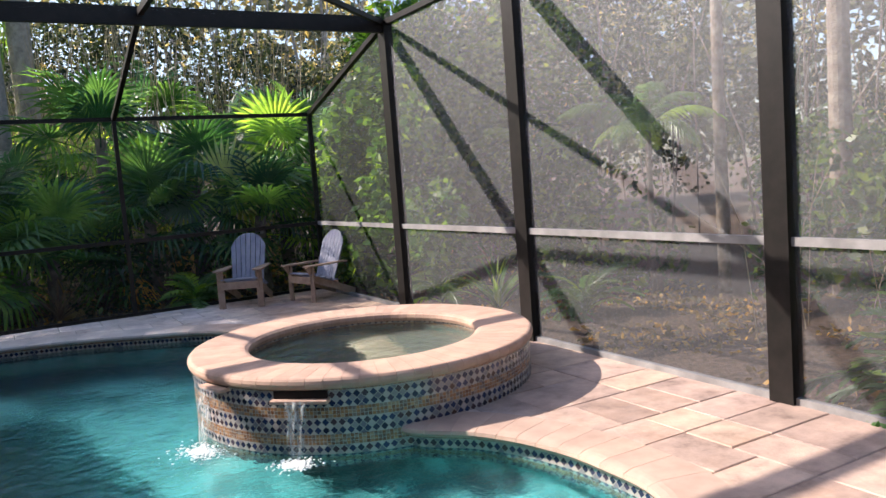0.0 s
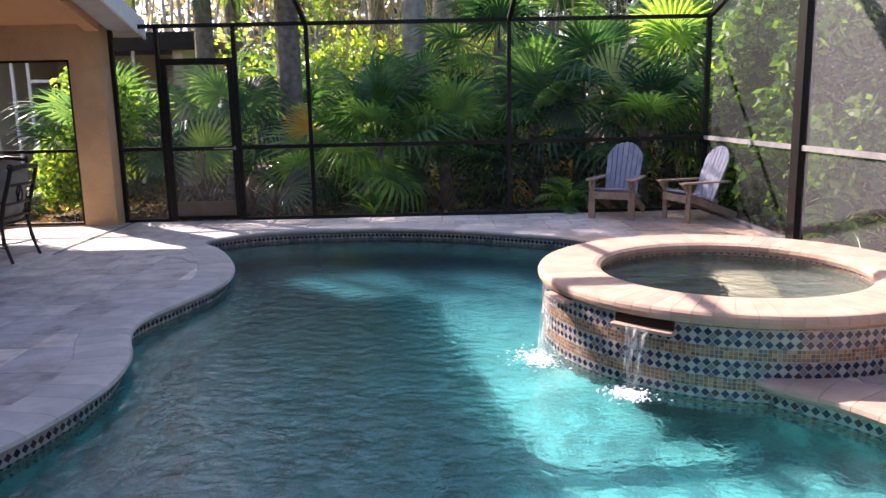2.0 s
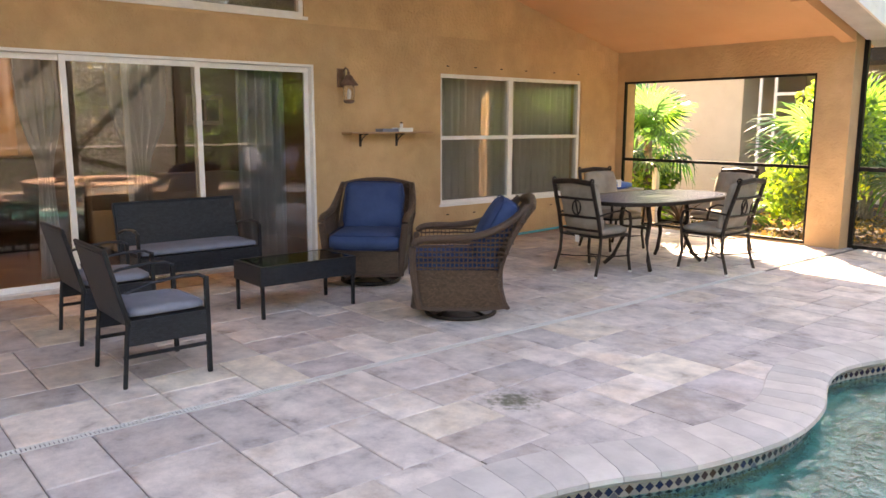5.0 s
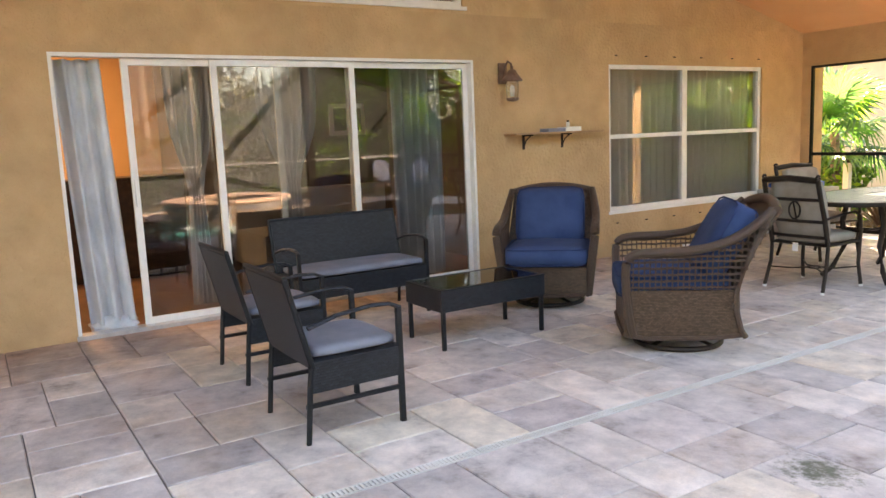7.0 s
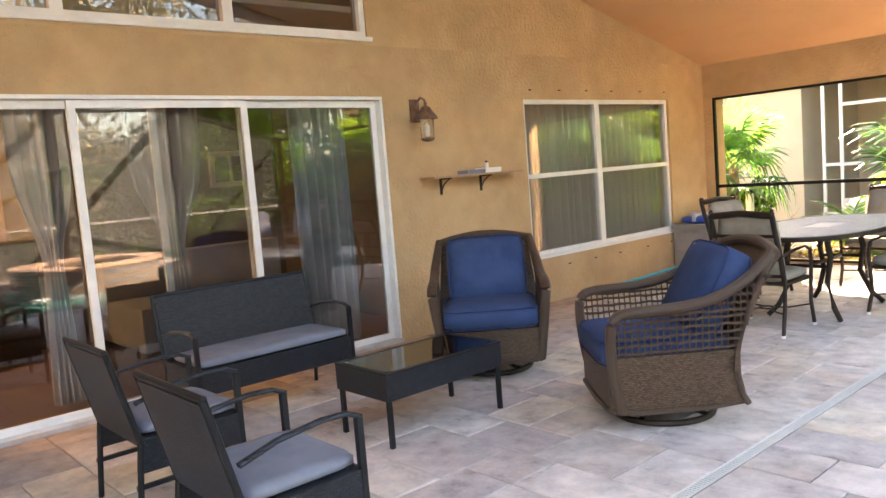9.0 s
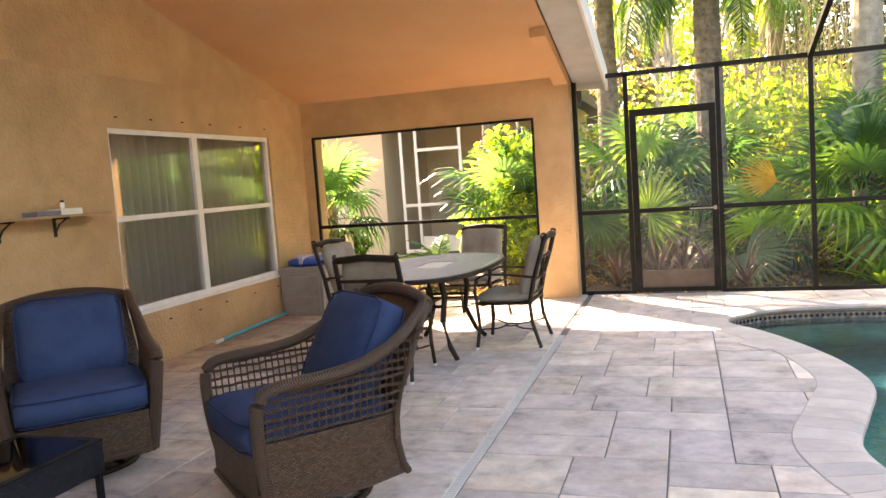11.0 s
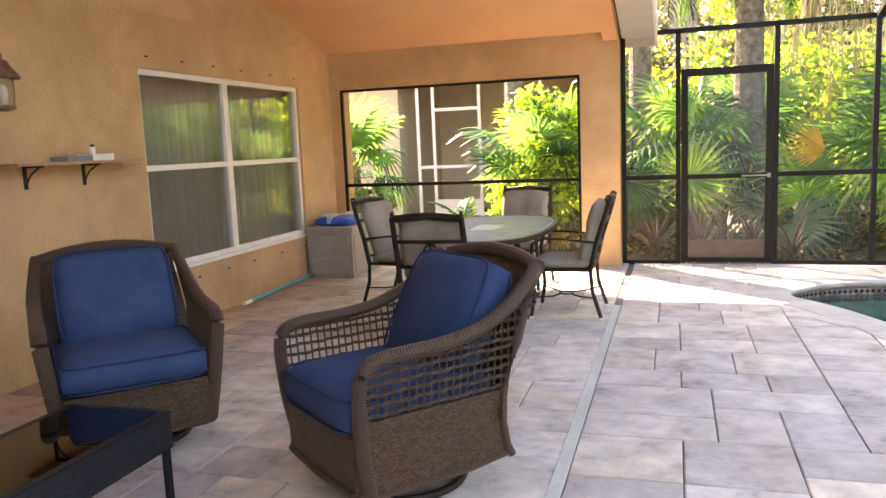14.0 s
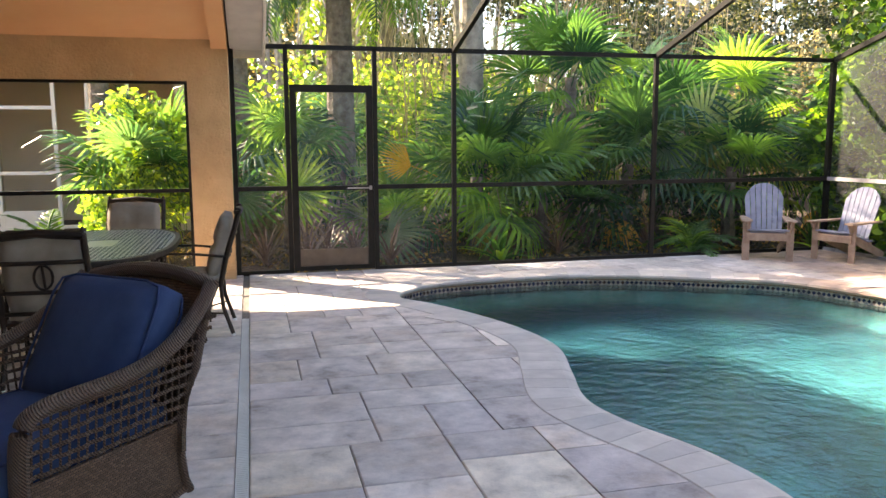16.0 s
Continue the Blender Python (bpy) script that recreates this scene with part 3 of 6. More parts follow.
def sloped_strip(x0, x1, dz0, dz1, ya, yb):
    bm = bmesh.new()
    za, zb = roof_z(ya), roof_z(yb)
    v = [bm.verts.new(p) for p in ((x0, ya, za + dz0), (x1, ya, za + dz0), (x1, yb, zb + dz0), (x0, yb, zb + dz0), (x0, ya, za + dz1), (x1, ya, za + dz1), (x1, yb, zb + dz1), (x0, yb, zb + dz1))]
    for f in ((3, 2, 1, 0), (4, 5, 6, 7), (0, 1, 5, 4), (1, 2, 6, 5), (2, 3, 7, 6), (3, 0, 4, 7)):
        bm.faces.new([v[i] for i in f])
    return bm


part("drop_beam", sloped_strip(OPEN_X - 0.16, OPEN_X - 0.004, -0.09, 0.01, 8.9, NORTH_Y - 0.003), CEIL, label="short peach painted drop beam by the corner column", category="beam", kind="structure")
for ya, yb in ((SY, RIDGE_Y), (RIDGE_Y, NY)):
    part("soffit", sloped_strip(OPEN_X + 0.02, RAKE_X, 0.0, 0.085, ya, yb), SOFFIT, label="grey vinyl soffit under the roof overhang", category="soffit", kind="structure")
    part("fascia", sloped_strip(RAKE_X + 0.002, RAKE_X + 0.03, -0.03, 0.21, ya, yb), WHITE, label="pale painted fascia board along the roof edge", category="fascia", kind="structure")


# ---- screen cage ----
# Pale copy of the bronze for east rails, with the sun's glare in its colour.
PALE_RAIL = surface("sun_glare_aluminium", (0.16, 0.155, 0.155), (0.27, 0.265, 0.26), 5, 0.45, 0.1, 60)
cage = thing("screen_enclosure", "dark bronze aluminium pool cage with insect screen panels", "screen enclosure")
TOP_Z, MID_Z, HIGH_Z, BEND_Y = 2.48, 0.95, 3.2, 7.85
BAYS = [-2.74, -1.77, -0.85, 1.72]


def post(name, a, b, w, h, label=""):
    return part(name, bar(bmesh.new(), a, b, w, h), BRONZE, cage, label)


for x in (OPEN_X + 0.03, -2.74, -1.77, -0.85, 1.72):
    post("post", (x, CAGE_Y, -0.01), (x, CAGE_Y, TOP_Z), 0.05, 0.05)
post("corner_post", (CAGE_X, CAGE_Y, -0.01), (CAGE_X, CAGE_Y, TOP_Z), 0.06, 0.06)
post("top_rail", (OPEN_X, CAGE_Y, TOP_Z), (CAGE_X, CAGE_Y, TOP_Z), 0.05, 0.05)
for a, b in ((OPEN_X + 0.055, -2.765), (-1.745, -0.875), (-0.825, 1.695), (1.745, CAGE_X - 0.03)):
    post("mid_rail", (a, CAGE_Y, MID_Z), (b, CAGE_Y, MID_Z), 0.045, 0.05)
for a, b in ((OPEN_X + 0.055, -2.765), (-1.745, -0.875), (-0.825, 1.695), (1.745, CAGE_X - 0.03)):
    post("base_rail", (a, CAGE_Y, 0.015), (b, CAGE_Y, 0.015), 0.045, 0.05)
EAST_Y = [BEND_Y, 5.45, 2.95, 0.4, -2.1]
for y in EAST_Y:
    post("wall_post", (CAGE_X, y, -0.01), (CAGE_X, y, HIGH_Z), 0.10, 0.16, "heavy dark bronze aluminium wall post")
post("sloped_rail", (CAGE_X, CAGE_Y, TOP_Z), (CAGE_X, BEND_Y, HIGH_Z), 0.06, 0.06)
post("top_rail", (CAGE_X, BEND_Y, HIGH_Z), (CAGE_X, SOUTH_Y, HIGH_Z), 0.06, 0.06)
ys = [CAGE_Y - 0.03] + [c for y in EAST_Y for c in (y + 0.08, y - 0.08)] + [SOUTH_Y]
for a, b in zip(ys[::2], ys[1::2]):
    part("mid_rail", bar(bmesh.new(), (CAGE_X, a, MID_Z), (CAGE_X, b, MID_Z), 0.05, 0.05), PALE_RAIL, cage, "aluminium rail coloured pale as if in sun glare")
    part("base_rail", bar(bmesh.new(), (CAGE_X, a, 0.015), (CAGE_X, b, 0.015), 0.05, 0.05), PALE_RAIL, cage, "aluminium rail coloured pale as if in sun glare")
for x in (-0.85, 1.72):
    post("rafter", (x, CAGE_Y, TOP_Z), (x, BEND_Y, HIGH_Z), 0.05, 0.06)
    post("purlin", (x, BEND_Y - 0.07, HIGH_Z), (x, SOUTH_Y, HIGH_Z), 0.05, 0.06)
for y in EAST_Y:
    x0 = OPEN_X + 0.4
    post("roof_beam", (x0, y, HIGH_Z - 0.02), (CAGE_X - 0.03, y, HIGH_Z - 0.02), 0.06, 0.17, "deep dark bronze aluminium roof beam")
post("roof_brace", (1.72, 5.5, HIGH_Z), (CAGE_X - 0.03, BEND_Y, HIGH_Z), 0.05, 0.05)
post("rake_rail", (OPEN_X + 0.03, CAGE_Y, TOP_Z + 0.02), (OPEN_X + 0.03, RIDGE_Y, roof_z(RIDGE_Y) - 0.03), 0.05, 0.06)
post("wall_post", (CAGE_X, SOUTH_Y, 0), (CAGE_X, SOUTH_Y, HIGH_Z), 0.06, 0.1)
# screens
def pane(pts, name="screen_panel", material=SCREEN):
    bm = bmesh.new()
    bm.faces.new([bm.verts.new(p) for p in pts])
    return part(name, bm, material, cage)


xs = [OPEN_X + 0.03, -2.74, -1.77, -0.85, 1.72, CAGE_X]
for a, b in zip(xs, xs[1:]):
    if a == -2.74:
        pane([(a, CAGE_Y, 2.09), (b, CAGE_Y, 2.09), (b, CAGE_Y, TOP_Z), (a, CAGE_Y, TOP_Z)])
        continue
    sm = SCREEN_WEST if b < -0.8 else SCREEN
    pane([(a, CAGE_Y, 0), (b, CAGE_Y, 0), (b, CAGE_Y, MID_Z), (a, CAGE_Y, MID_Z)], material=sm)
    pane([(a, CAGE_Y, MID_Z), (b, CAGE_Y, MID_Z), (b, CAGE_Y, TOP_Z), (a, CAGE_Y, TOP_Z)], material=sm)
yy = [BEND_Y, 5.45, 2.95, 0.4, -2.1, SOUTH_Y]
pane([(CAGE_X, CAGE_Y, 0), (CAGE_X, CAGE_Y, MID_Z), (CAGE_X, BEND_Y, MID_Z), (CAGE_X, BEND_Y, 0)], material=SCREEN_WEST)
pane([(CAGE_X, CAGE_Y, MID_Z), (CAGE_X, CAGE_Y, TOP_Z), (CAGE_X, BEND_Y, HIGH_Z), (CAGE_X, BEND_Y, MID_Z)], material=SCREEN_WEST)
for a, b in zip(yy, yy[1:]):
    pane([(CAGE_X, a, 0), (CAGE_X, a, MID_Z), (CAGE_X, b, MID_Z), (CAGE_X, b, 0)], material=SCREEN_EAST)
    pane([(CAGE_X, a, MID_Z), (CAGE_X, a, HIGH_Z), (CAGE_X, b, HIGH_Z), (CAGE_X, b, MID_Z)], material=SCREEN_EAST)
for a, b in zip([-2.95, -0.85, 1.72], [-0.85, 1.72, CAGE_X]):
    pane([(a, CAGE_Y, TOP_Z), (b, CAGE_Y, TOP_Z), (b, BEND_Y, HIGH_Z), (a, BEND_Y, HIGH_Z)])
    for c, d in zip(yy, yy[1:]):
        pane([(a, c, HIGH_Z), (b, c, HIGH_Z), (b, d, HIGH_Z), (a, d, HIGH_Z)])
# screen door
door = thing("door_1", "dark bronze aluminium screen door with kick plate and lever handle", "door", m=Matrix.Translation((-2.74, CAGE_Y, 0)))
tagged(door, kind="structure")
DW = 0.97
part("door_frame", boxes((0.03, 0.10, -0.03, 0.02, 0.02, 2.08), (DW - 0.10, DW - 0.03, -0.03, 0.02, 0.02, 2.08), (0.10, DW - 0.10, -0.03, 0.02, 2.0, 2.08), (0.10, DW - 0.10, -0.03, 0.02, 0.02, 0.07), (0.10, DW - 0.10, -0.03, 0.02, 0.92, 0.97)), BRONZE, door)
HANDLE = surface("handle_metal", (0.30, 0.29, 0.28), (0.38, 0.37, 0.36), 9, 0.35, 0.05, 60, metal=0.6)
KICK = surface("kick_plate", (0.10, 0.07, 0.05), (0.14, 0.10, 0.07), 6, 0.5, 0.05)
part("kick_plate", boxes((0.10, DW - 0.10, -0.015, 0.0, 0.07, 0.26)), KICK, door, "brown aluminium kick plate")
part("door_handle", boxes((DW - 0.33, DW - 0.07, -0.06, -0.045, 0.935, 0.950), (DW - 0.08, DW - 0.05, -0.05, -0.03, 0.92, 0.965)), HANDLE, door, "pale metal lever handle")
bm = bmesh.new()
bm.faces.new([bm.verts.new(p) for p in ((0.1, 0, 0.26), (DW - 0.1, 0, 0.26), (DW - 0.1, 0, 2.0), (0.1, 0, 2.0))])
part("screen_panel", bm, SCREEN_DOOR, door)
# screen in the lanai's end opening
endscreen = thing("window_3", "dark bronze framed insect screen filling the lanai end opening", "screen", m=Matrix.Translation((0, NORTH_Y + 0.03, 0)))
tagged(endscreen, kind="structure")
ox0, ox1 = OPENING[0], OPENING[1]
part("window_frame", boxes((ox0, ox0 + 0.03, -0.02, 0.02, 0.02, 2.08), (ox1 - 0.03, ox1, -0.02, 0.02, 0.02, 2.08), (ox0 + 0.03, ox1 - 0.03, -0.02, 0.02, 2.05, 2.08), (ox0 + 0.03, ox1 - 0.03, -0.02, 0.02, 0.02, 0.05), (ox0 + 0.03, ox1 - 0.03, -0.02, 0.02, 0.94, 0.98)), BRONZE, endscreen)
bm = bmesh.new()
bm.faces.new([bm.verts.new(p) for p in ((ox0, 0, 0.03), (ox1, 0, 0.03), (ox1, 0, 2.06), (ox0, 0, 2.06))])
part("screen_panel", bm, SCREEN, endscreen)

# ---- pavers and coping: real pieces ----
M = 0.155


def pave(x0, x1, y0, y1, seed):
    """Bands five modules deep, each split two and three deep in turn along its length, with stones of mixed length."""
    rng = random.Random(seed)
    out, y = [], y0
    while y < y1 - 0.05:
        x, low = x0, rng.choice([2, 3])
        while x < x1 - 0.02:
            run = rng.choice([4, 5, 6, 7, 8])
            end = min(x + run * M, x1)
            if x1 - end < 2 * M:
                end = x1
            low = 5 - low
            for h0, h in ((0, low), (low, 5 - low)):
                ya, yb = y + h0 * M, min(y + (h0 + h) * M, y1)
                if yb - ya < 0.04:
                    continue
                a = x
                while a < end - 0.02:
                    left = round((end - a) / M, 3)
                    k = rng.choice([2, 3, 3, 4] if h == 2 else [2, 2, 3, 3])
                    if left - k < 1.5:
                        k = left if left <= 4 else left / 2
                    out.append((a, ya, min(a + k * M, end) - a, yb - ya))
                    a += k * M
            x = end
        y += 5 * M
    return out


def paver_bm(bm, w, d, x=0.0, y=0.0, z=0.0):
    g, c, t = 0.003, 0.006, 0.03
    lo, hi = [], []
    for sx, sy in ((0, 0), (1, 0), (1, 1), (0, 1)):
        lo.append(bm.verts.new((x + g + sx * (w - 2 * g), y + g + sy * (d - 2 * g), z - 0.005)))
        hi.append(bm.verts.new((x + g + c + sx * (w - 2 * g - 2 * c), y + g + c + sy * (d - 2 * g - 2 * c), z)))
    base = [bm.verts.new((v.co.x, v.co.y, z - t)) for v in lo]
    bm.faces.new(hi)
    for a, b in ((lo, hi), (base, lo)):
        for i in range(4):
            bm.faces.new((a[i], a[(i + 1) % 4], b[(i + 1) % 4], b[i]))


STRIP_X = -3.235
slabs = pave(WALL_X, STRIP_X - 0.029, SOUTH_Y, CAGE_Y, 3) + pave(STRIP_X + 0.029, CAGE_X, SOUTH_Y, CAGE_Y, 8)
EDGE = offset_loop(POOL, OUT * 0.14)
SPA_KEEP = 1.1


def clip_slab(s):
    """True if the whole slab is clear of the pool's edge; None if cut by it."""
    x, y, w, d = s
    pts = [(x + a * w / 3, y + b * d / 3) for a in range(4) for b in range(4)]
    ins = [inside(p, EDGE) or (Vector(p) - SPA).length < SPA_KEEP for p in pts]
    return not any(ins), all(ins)


free, cut = [], []
for s in slabs:
    clear, gone = clip_slab(s)
    if clear:
        free.append(s)
    elif not gone:
        cut.append(s)
free.sort(key=lambda s: (s[0] + 2.6) ** 2 + (s[1] - 4.6) ** 2)
shared = {}
rngp = random.Random(5)
for s in free[:300]:
    key = (round(s[2], 3), round(s[3], 3))
    if key not in shared:
        bm = bmesh.new()
        paver_bm(bm, s[2], s[3])
        shared[key] = mesh_of("paver", bm, PAVER)
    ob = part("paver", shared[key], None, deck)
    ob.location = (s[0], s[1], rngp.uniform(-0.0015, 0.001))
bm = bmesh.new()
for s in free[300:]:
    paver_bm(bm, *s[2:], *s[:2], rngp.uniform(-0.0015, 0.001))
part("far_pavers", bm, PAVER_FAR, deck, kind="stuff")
# slabs cut to the pool's curve: split into small cells outside the edge
bm = bmesh.new()
for x, y, w, d in cut:
    g = 0.003
    poly = bmesh.new()
    vs = [poly.verts.new(p) for p in ((x + g, y + g, 0), (x + w - g, y + g, 0), (x + w - g, y + d - g, 0), (x + g, y + d - g, 0))]
    poly.faces.new(vs)
    mid = Vector((x + w / 2, y + d / 2))
    clips = []
    if (mid - SPA).length < SPA_KEEP + 0.5:
        dirn = (mid - SPA).normalized()
        clips.append((SPA + dirn * SPA_KEEP, dirn))
    k = min(range(len(EDGE)), key=lambda q: (EDGE[q] - mid).length)
    if (EDGE[k] - mid).length < 0.5:
        t = (EDGE[(k + 1) % len(EDGE)] - EDGE[k - 1]).normalized()
        clips.append((EDGE[k], Vector((t.y, -t.x)) * OUT))
    for c, nr in clips:
        bmesh.ops.bisect_plane(poly, geom=poly.verts[:] + poly.edges[:] + poly.faces[:], plane_co=(c.x, c.y, 0), plane_no=(nr.x, nr.y, 0), clear_inner=True)
    for f in poly.faces:
        ring = [v.co.copy() for v in f.verts]
        if f.normal.z < 0:
            ring.reverse()
        hi = [bm.verts.new((p.x, p.y, 0.0)) for p in ring]
        lo = [bm.verts.new((p.x, p.y, -0.02)) for p in ring]
        bm.faces.new(hi)
        for i in range(len(hi)):
            bm.faces.new((lo[i], lo[(i + 1) % len(hi)], hi[(i + 1) % len(hi)], hi[i]))
    poly.free()
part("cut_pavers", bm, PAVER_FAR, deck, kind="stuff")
coping_stones(POOL, COPE, pool, COPING, 2, 0.006, 0.06, lip=0.03, gap=0.0014)
coping_stones(disc_loop(SPA, SPA_RI, 144), disc_loop(SPA, SPA_RO, 144), spa, SPACOPE, 2, SPA_Z, 0.075, bull=0.03, gap=0.0012)
part("coping_mortar", ring_mesh([[(p.x, p.y, z) for p in disc_loop(SPA, r)] for r, z in ((SPA_RI + 0.006, SPA_Z - 0.07), (SPA_RI + 0.006, SPA_Z - 0.006), (SPA_RI + 0.05, SPA_Z - 0.003), (SPA_RO - 0.035, SPA_Z - 0.003), (SPA_RO - 0.006, SPA_Z - 0.038), (SPA_RO - 0.035, SPA_Z - 0.073))]), SPACOPE, spa, "pale mortar between the coping bricks")


# ---- windows and sliding door ----
CURTAIN = surface("sheer_curtain", (0.50, 0.52, 0.55), (0.62, 0.64, 0.67), 4, 0.9, 0.2, 150)
SHEER = surface("window_sheer", (0.72, 0.68, 0.57), (0.82, 0.78, 0.68), 4, 0.9, 0.2, 150)
ORANGE = surface("orange_wall", (0.60, 0.37, 0.19), (0.64, 0.40, 0.21), 3, 0.8, 0.1, 60)
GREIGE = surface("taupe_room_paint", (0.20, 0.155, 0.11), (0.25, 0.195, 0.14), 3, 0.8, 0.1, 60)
DARKWOOD = surface("dark_wood", (0.03, 0.018, 0.012), (0.07, 0.04, 0.025), 12, 0.4, 0.1, 60)
WOODFLOOR = surface("wood_floor", (0.12, 0.065, 0.035), (0.20, 0.11, 0.06), 5, 0.35, 0.1, 60)
SILVER = surface("aluminium", (0.55, 0.55, 0.55), (0.68, 0.68, 0.68), 9, 0.35, 0.05, 60, metal=0.6)


def frame_boxes(x0, x1, y0, y1, z0, z1, w):
    return [(x0, x1, y0, y0 + w, z0, z1), (x0, x1, y1 - w, y1, z0, z1), (x0, x1, y0 + w, y1 - w, z0, z0 + w), (x0, x1, y0 + w, y1 - w, z1 - w, z1)]


def pane_of(parent, x, y0, y1, z0, z1, material=None, name="pane"):
    ob = part(name, boxes((x - 0.003, x + 0.003, y0, y1, z0, z1)), material or GLASS, parent)
    ob.visible_shadow = False
    return ob


gd = thing("door_2", "white framed sliding glass door standing open at one end", "sliding glass door")
tagged(gd, kind="structure")
fx0, fx1 = WALL_X - 0.12, WALL_X - 0.005
part("door_frame", boxes(*frame_boxes(fx0, fx1, 1.44, 5.05, 0.0, 2.085, 0.026)), WHITE, gd)
part("door_track", boxes((fx0 + 0.01, fx1 + 0.03, 1.43, 5.05, -0.005, 0.03)), SILVER, gd, "worn aluminium sliding track")


def slide(y0, y1, x, label):
    p = part("door_leaf", boxes(*frame_boxes(x - 0.018, x + 0.018, y0, y1, 0.03, 2.055, 0.05)), WHITE, gd, label)
    g = part("pane", boxes((x - 0.003, x + 0.003, y0 + 0.05, y1 - 0.05, 0.08, 2.005)), GLASS, p)
    g.visible_shadow = False


slide(1.93, 3.15, WALL_X - 0.09, "white sliding leaf pushed partly open")
slide(2.58, 3.82, WALL_X - 0.05, "white fixed sliding leaf")
slide(3.76, 5.02, WALL_X - 0.09, "white fixed sliding leaf")
part("door_handle", boxes((WALL_X - 0.072, WALL_X - 0.04, 1.945, 1.97, 0.95, 1.15)), WHITE, gd)
CLEAR = glass_material("clear_glass", (0.74, 0.74, 0.70))
CLEAR.node_tree.nodes["Principled BSDF"].inputs["IOR"].default_value = 1.6
win = thing("window_1", "white framed double window with sheer curtains behind", "window")
tagged(win, kind="structure")
part("window_frame", boxes(*frame_boxes(WALL_X - 0.11, WALL_X - 0.03, 6.79, 9.39, 0.49, 2.07, 0.045), (WALL_X - 0.11, WALL_X - 0.03, 7.97, 8.05, 0.535, 2.025), (WALL_X - 0.10, WALL_X - 0.035, 6.835, 7.97, 1.28, 1.325), (WALL_X - 0.10, WALL_X - 0.035, 8.05, 9.345, 1.28, 1.325)), WHITE, win)
part("window_sill", boxes((WALL_X - 0.1, WALL_X + 0.012, 6.77, 9.41, 0.462, 0.492)), WHITE, win)
for a, b in ((6.835, 7.97), (8.05, 9.345)):
    pane_of(win, WALL_X - 0.07, a, b, 1.325, 2.025, CLEAR)
    pane_of(win, WALL_X - 0.085, a, b, 0.535, 1.28, CLEAR)
    bm = bmesh.new()
    bm.faces.new([bm.verts.new(p) for p in ((WALL_X - 0.05, a, 0.535), (WALL_X - 0.05, b, 0.535), (WALL_X - 0.05, b, 1.28), (WALL_X - 0.05, a, 1.28))])
    part("window_screen", bm, screen_material("window_mesh", 0.35) if a < 7 else bpy.data.materials["window_mesh"], win)
up = thing("window_2", "white framed clerestory window above the sliding door", "window")
tagged(up, kind="structure")
part("window_frame", boxes(*frame_boxes(WALL_X - 0.11, WALL_X - 0.02, UPPER[0], UPPER[1], UPPER[2], UPPER[3], 0.05), (WALL_X - 0.11, WALL_X - 0.02, 3.70, 3.78, UPPER[2] + 0.05, UPPER[3] - 0.05), (WALL_X - 0.11, WALL_X - 0.02, 2.55, 2.63, UPPER[2] + 0.05, UPPER[3] - 0.05)), WHITE, up)
part("window_sill", boxes((WALL_X - 0.1, WALL_X + 0.03, UPPER[0] - 0.03, UPPER[1] + 0.03, UPPER[2] - 0.03, UPPER[2] + 0.002)), WHITE, up)
for a, b in ((1.55, 2.55), (2.63, 3.70), (3.78, 4.90)):
    pane_of(up, WALL_X - 0.07, a, b, UPPER[2] + 0.05, UPPER[3] - 0.05)
# small plugs left by storm shutters round the window
bm = bmesh.new()
for y in (6.9, 7.35, 7.8, 8.25, 8.8, 9.3):
    for z in (2.16, 0.36):
        box(bm, WALL_X - 0.01, WALL_X + 0.006, y - 0.018, y + 0.018, z - 0.006, z + 0.006)
part("shutter_anchor", bm, BRONZE, win, "dark metal shutter anchors")
# rooms behind the glass
IX = WALL_X - 0.2
part("wall_inner", boxes((IX - 4.0, IX - 3.9, -0.5, 11.0, 0, 2.8)), ORANGE, label="warm orange painted living room wall", category="wall", kind="structure")
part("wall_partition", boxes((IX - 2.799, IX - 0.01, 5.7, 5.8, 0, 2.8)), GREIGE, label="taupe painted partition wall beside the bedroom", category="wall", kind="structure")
part("wall_partition", boxes((IX - 3.9, IX - 0.01, -0.5, -0.4, 0, 2.8), (IX - 3.9, IX - 0.01, 10.3, 10.4, 0, 2.8)), ORANGE, label="orange painted partition walls of the rooms", category="wall", kind="structure")
part("floor", boxes((IX - 3.9, IX - 0.001, -0.5, 10.4, -0.1, 0.0)), WOODFLOOR, label="brown wooden floor of the living room", category="floor", kind="structure")
part("ceiling", boxes((IX - 4.0, IX - 0.001, -0.5, 10.4, 2.8, 2.85)), WHITE, label="white flat ceiling of the living room", category="ceiling", kind="structure")
part("wall_back", boxes((-16, -15.8, SOUTH_Y - 0.2, NORTH_Y + 0.35, -0.2, 2.5), (-15.8, WALL_X - 0.2, SOUTH_Y - 0.2, SOUTH_Y, -0.2, 2.5), (-15.8, WALL_X - 0.2, NORTH_Y + 0.15, NORTH_Y + 0.35, -0.2, 2.5)), STUCCO, label="tan stucco outer walls of the house", category="wall", kind="structure")


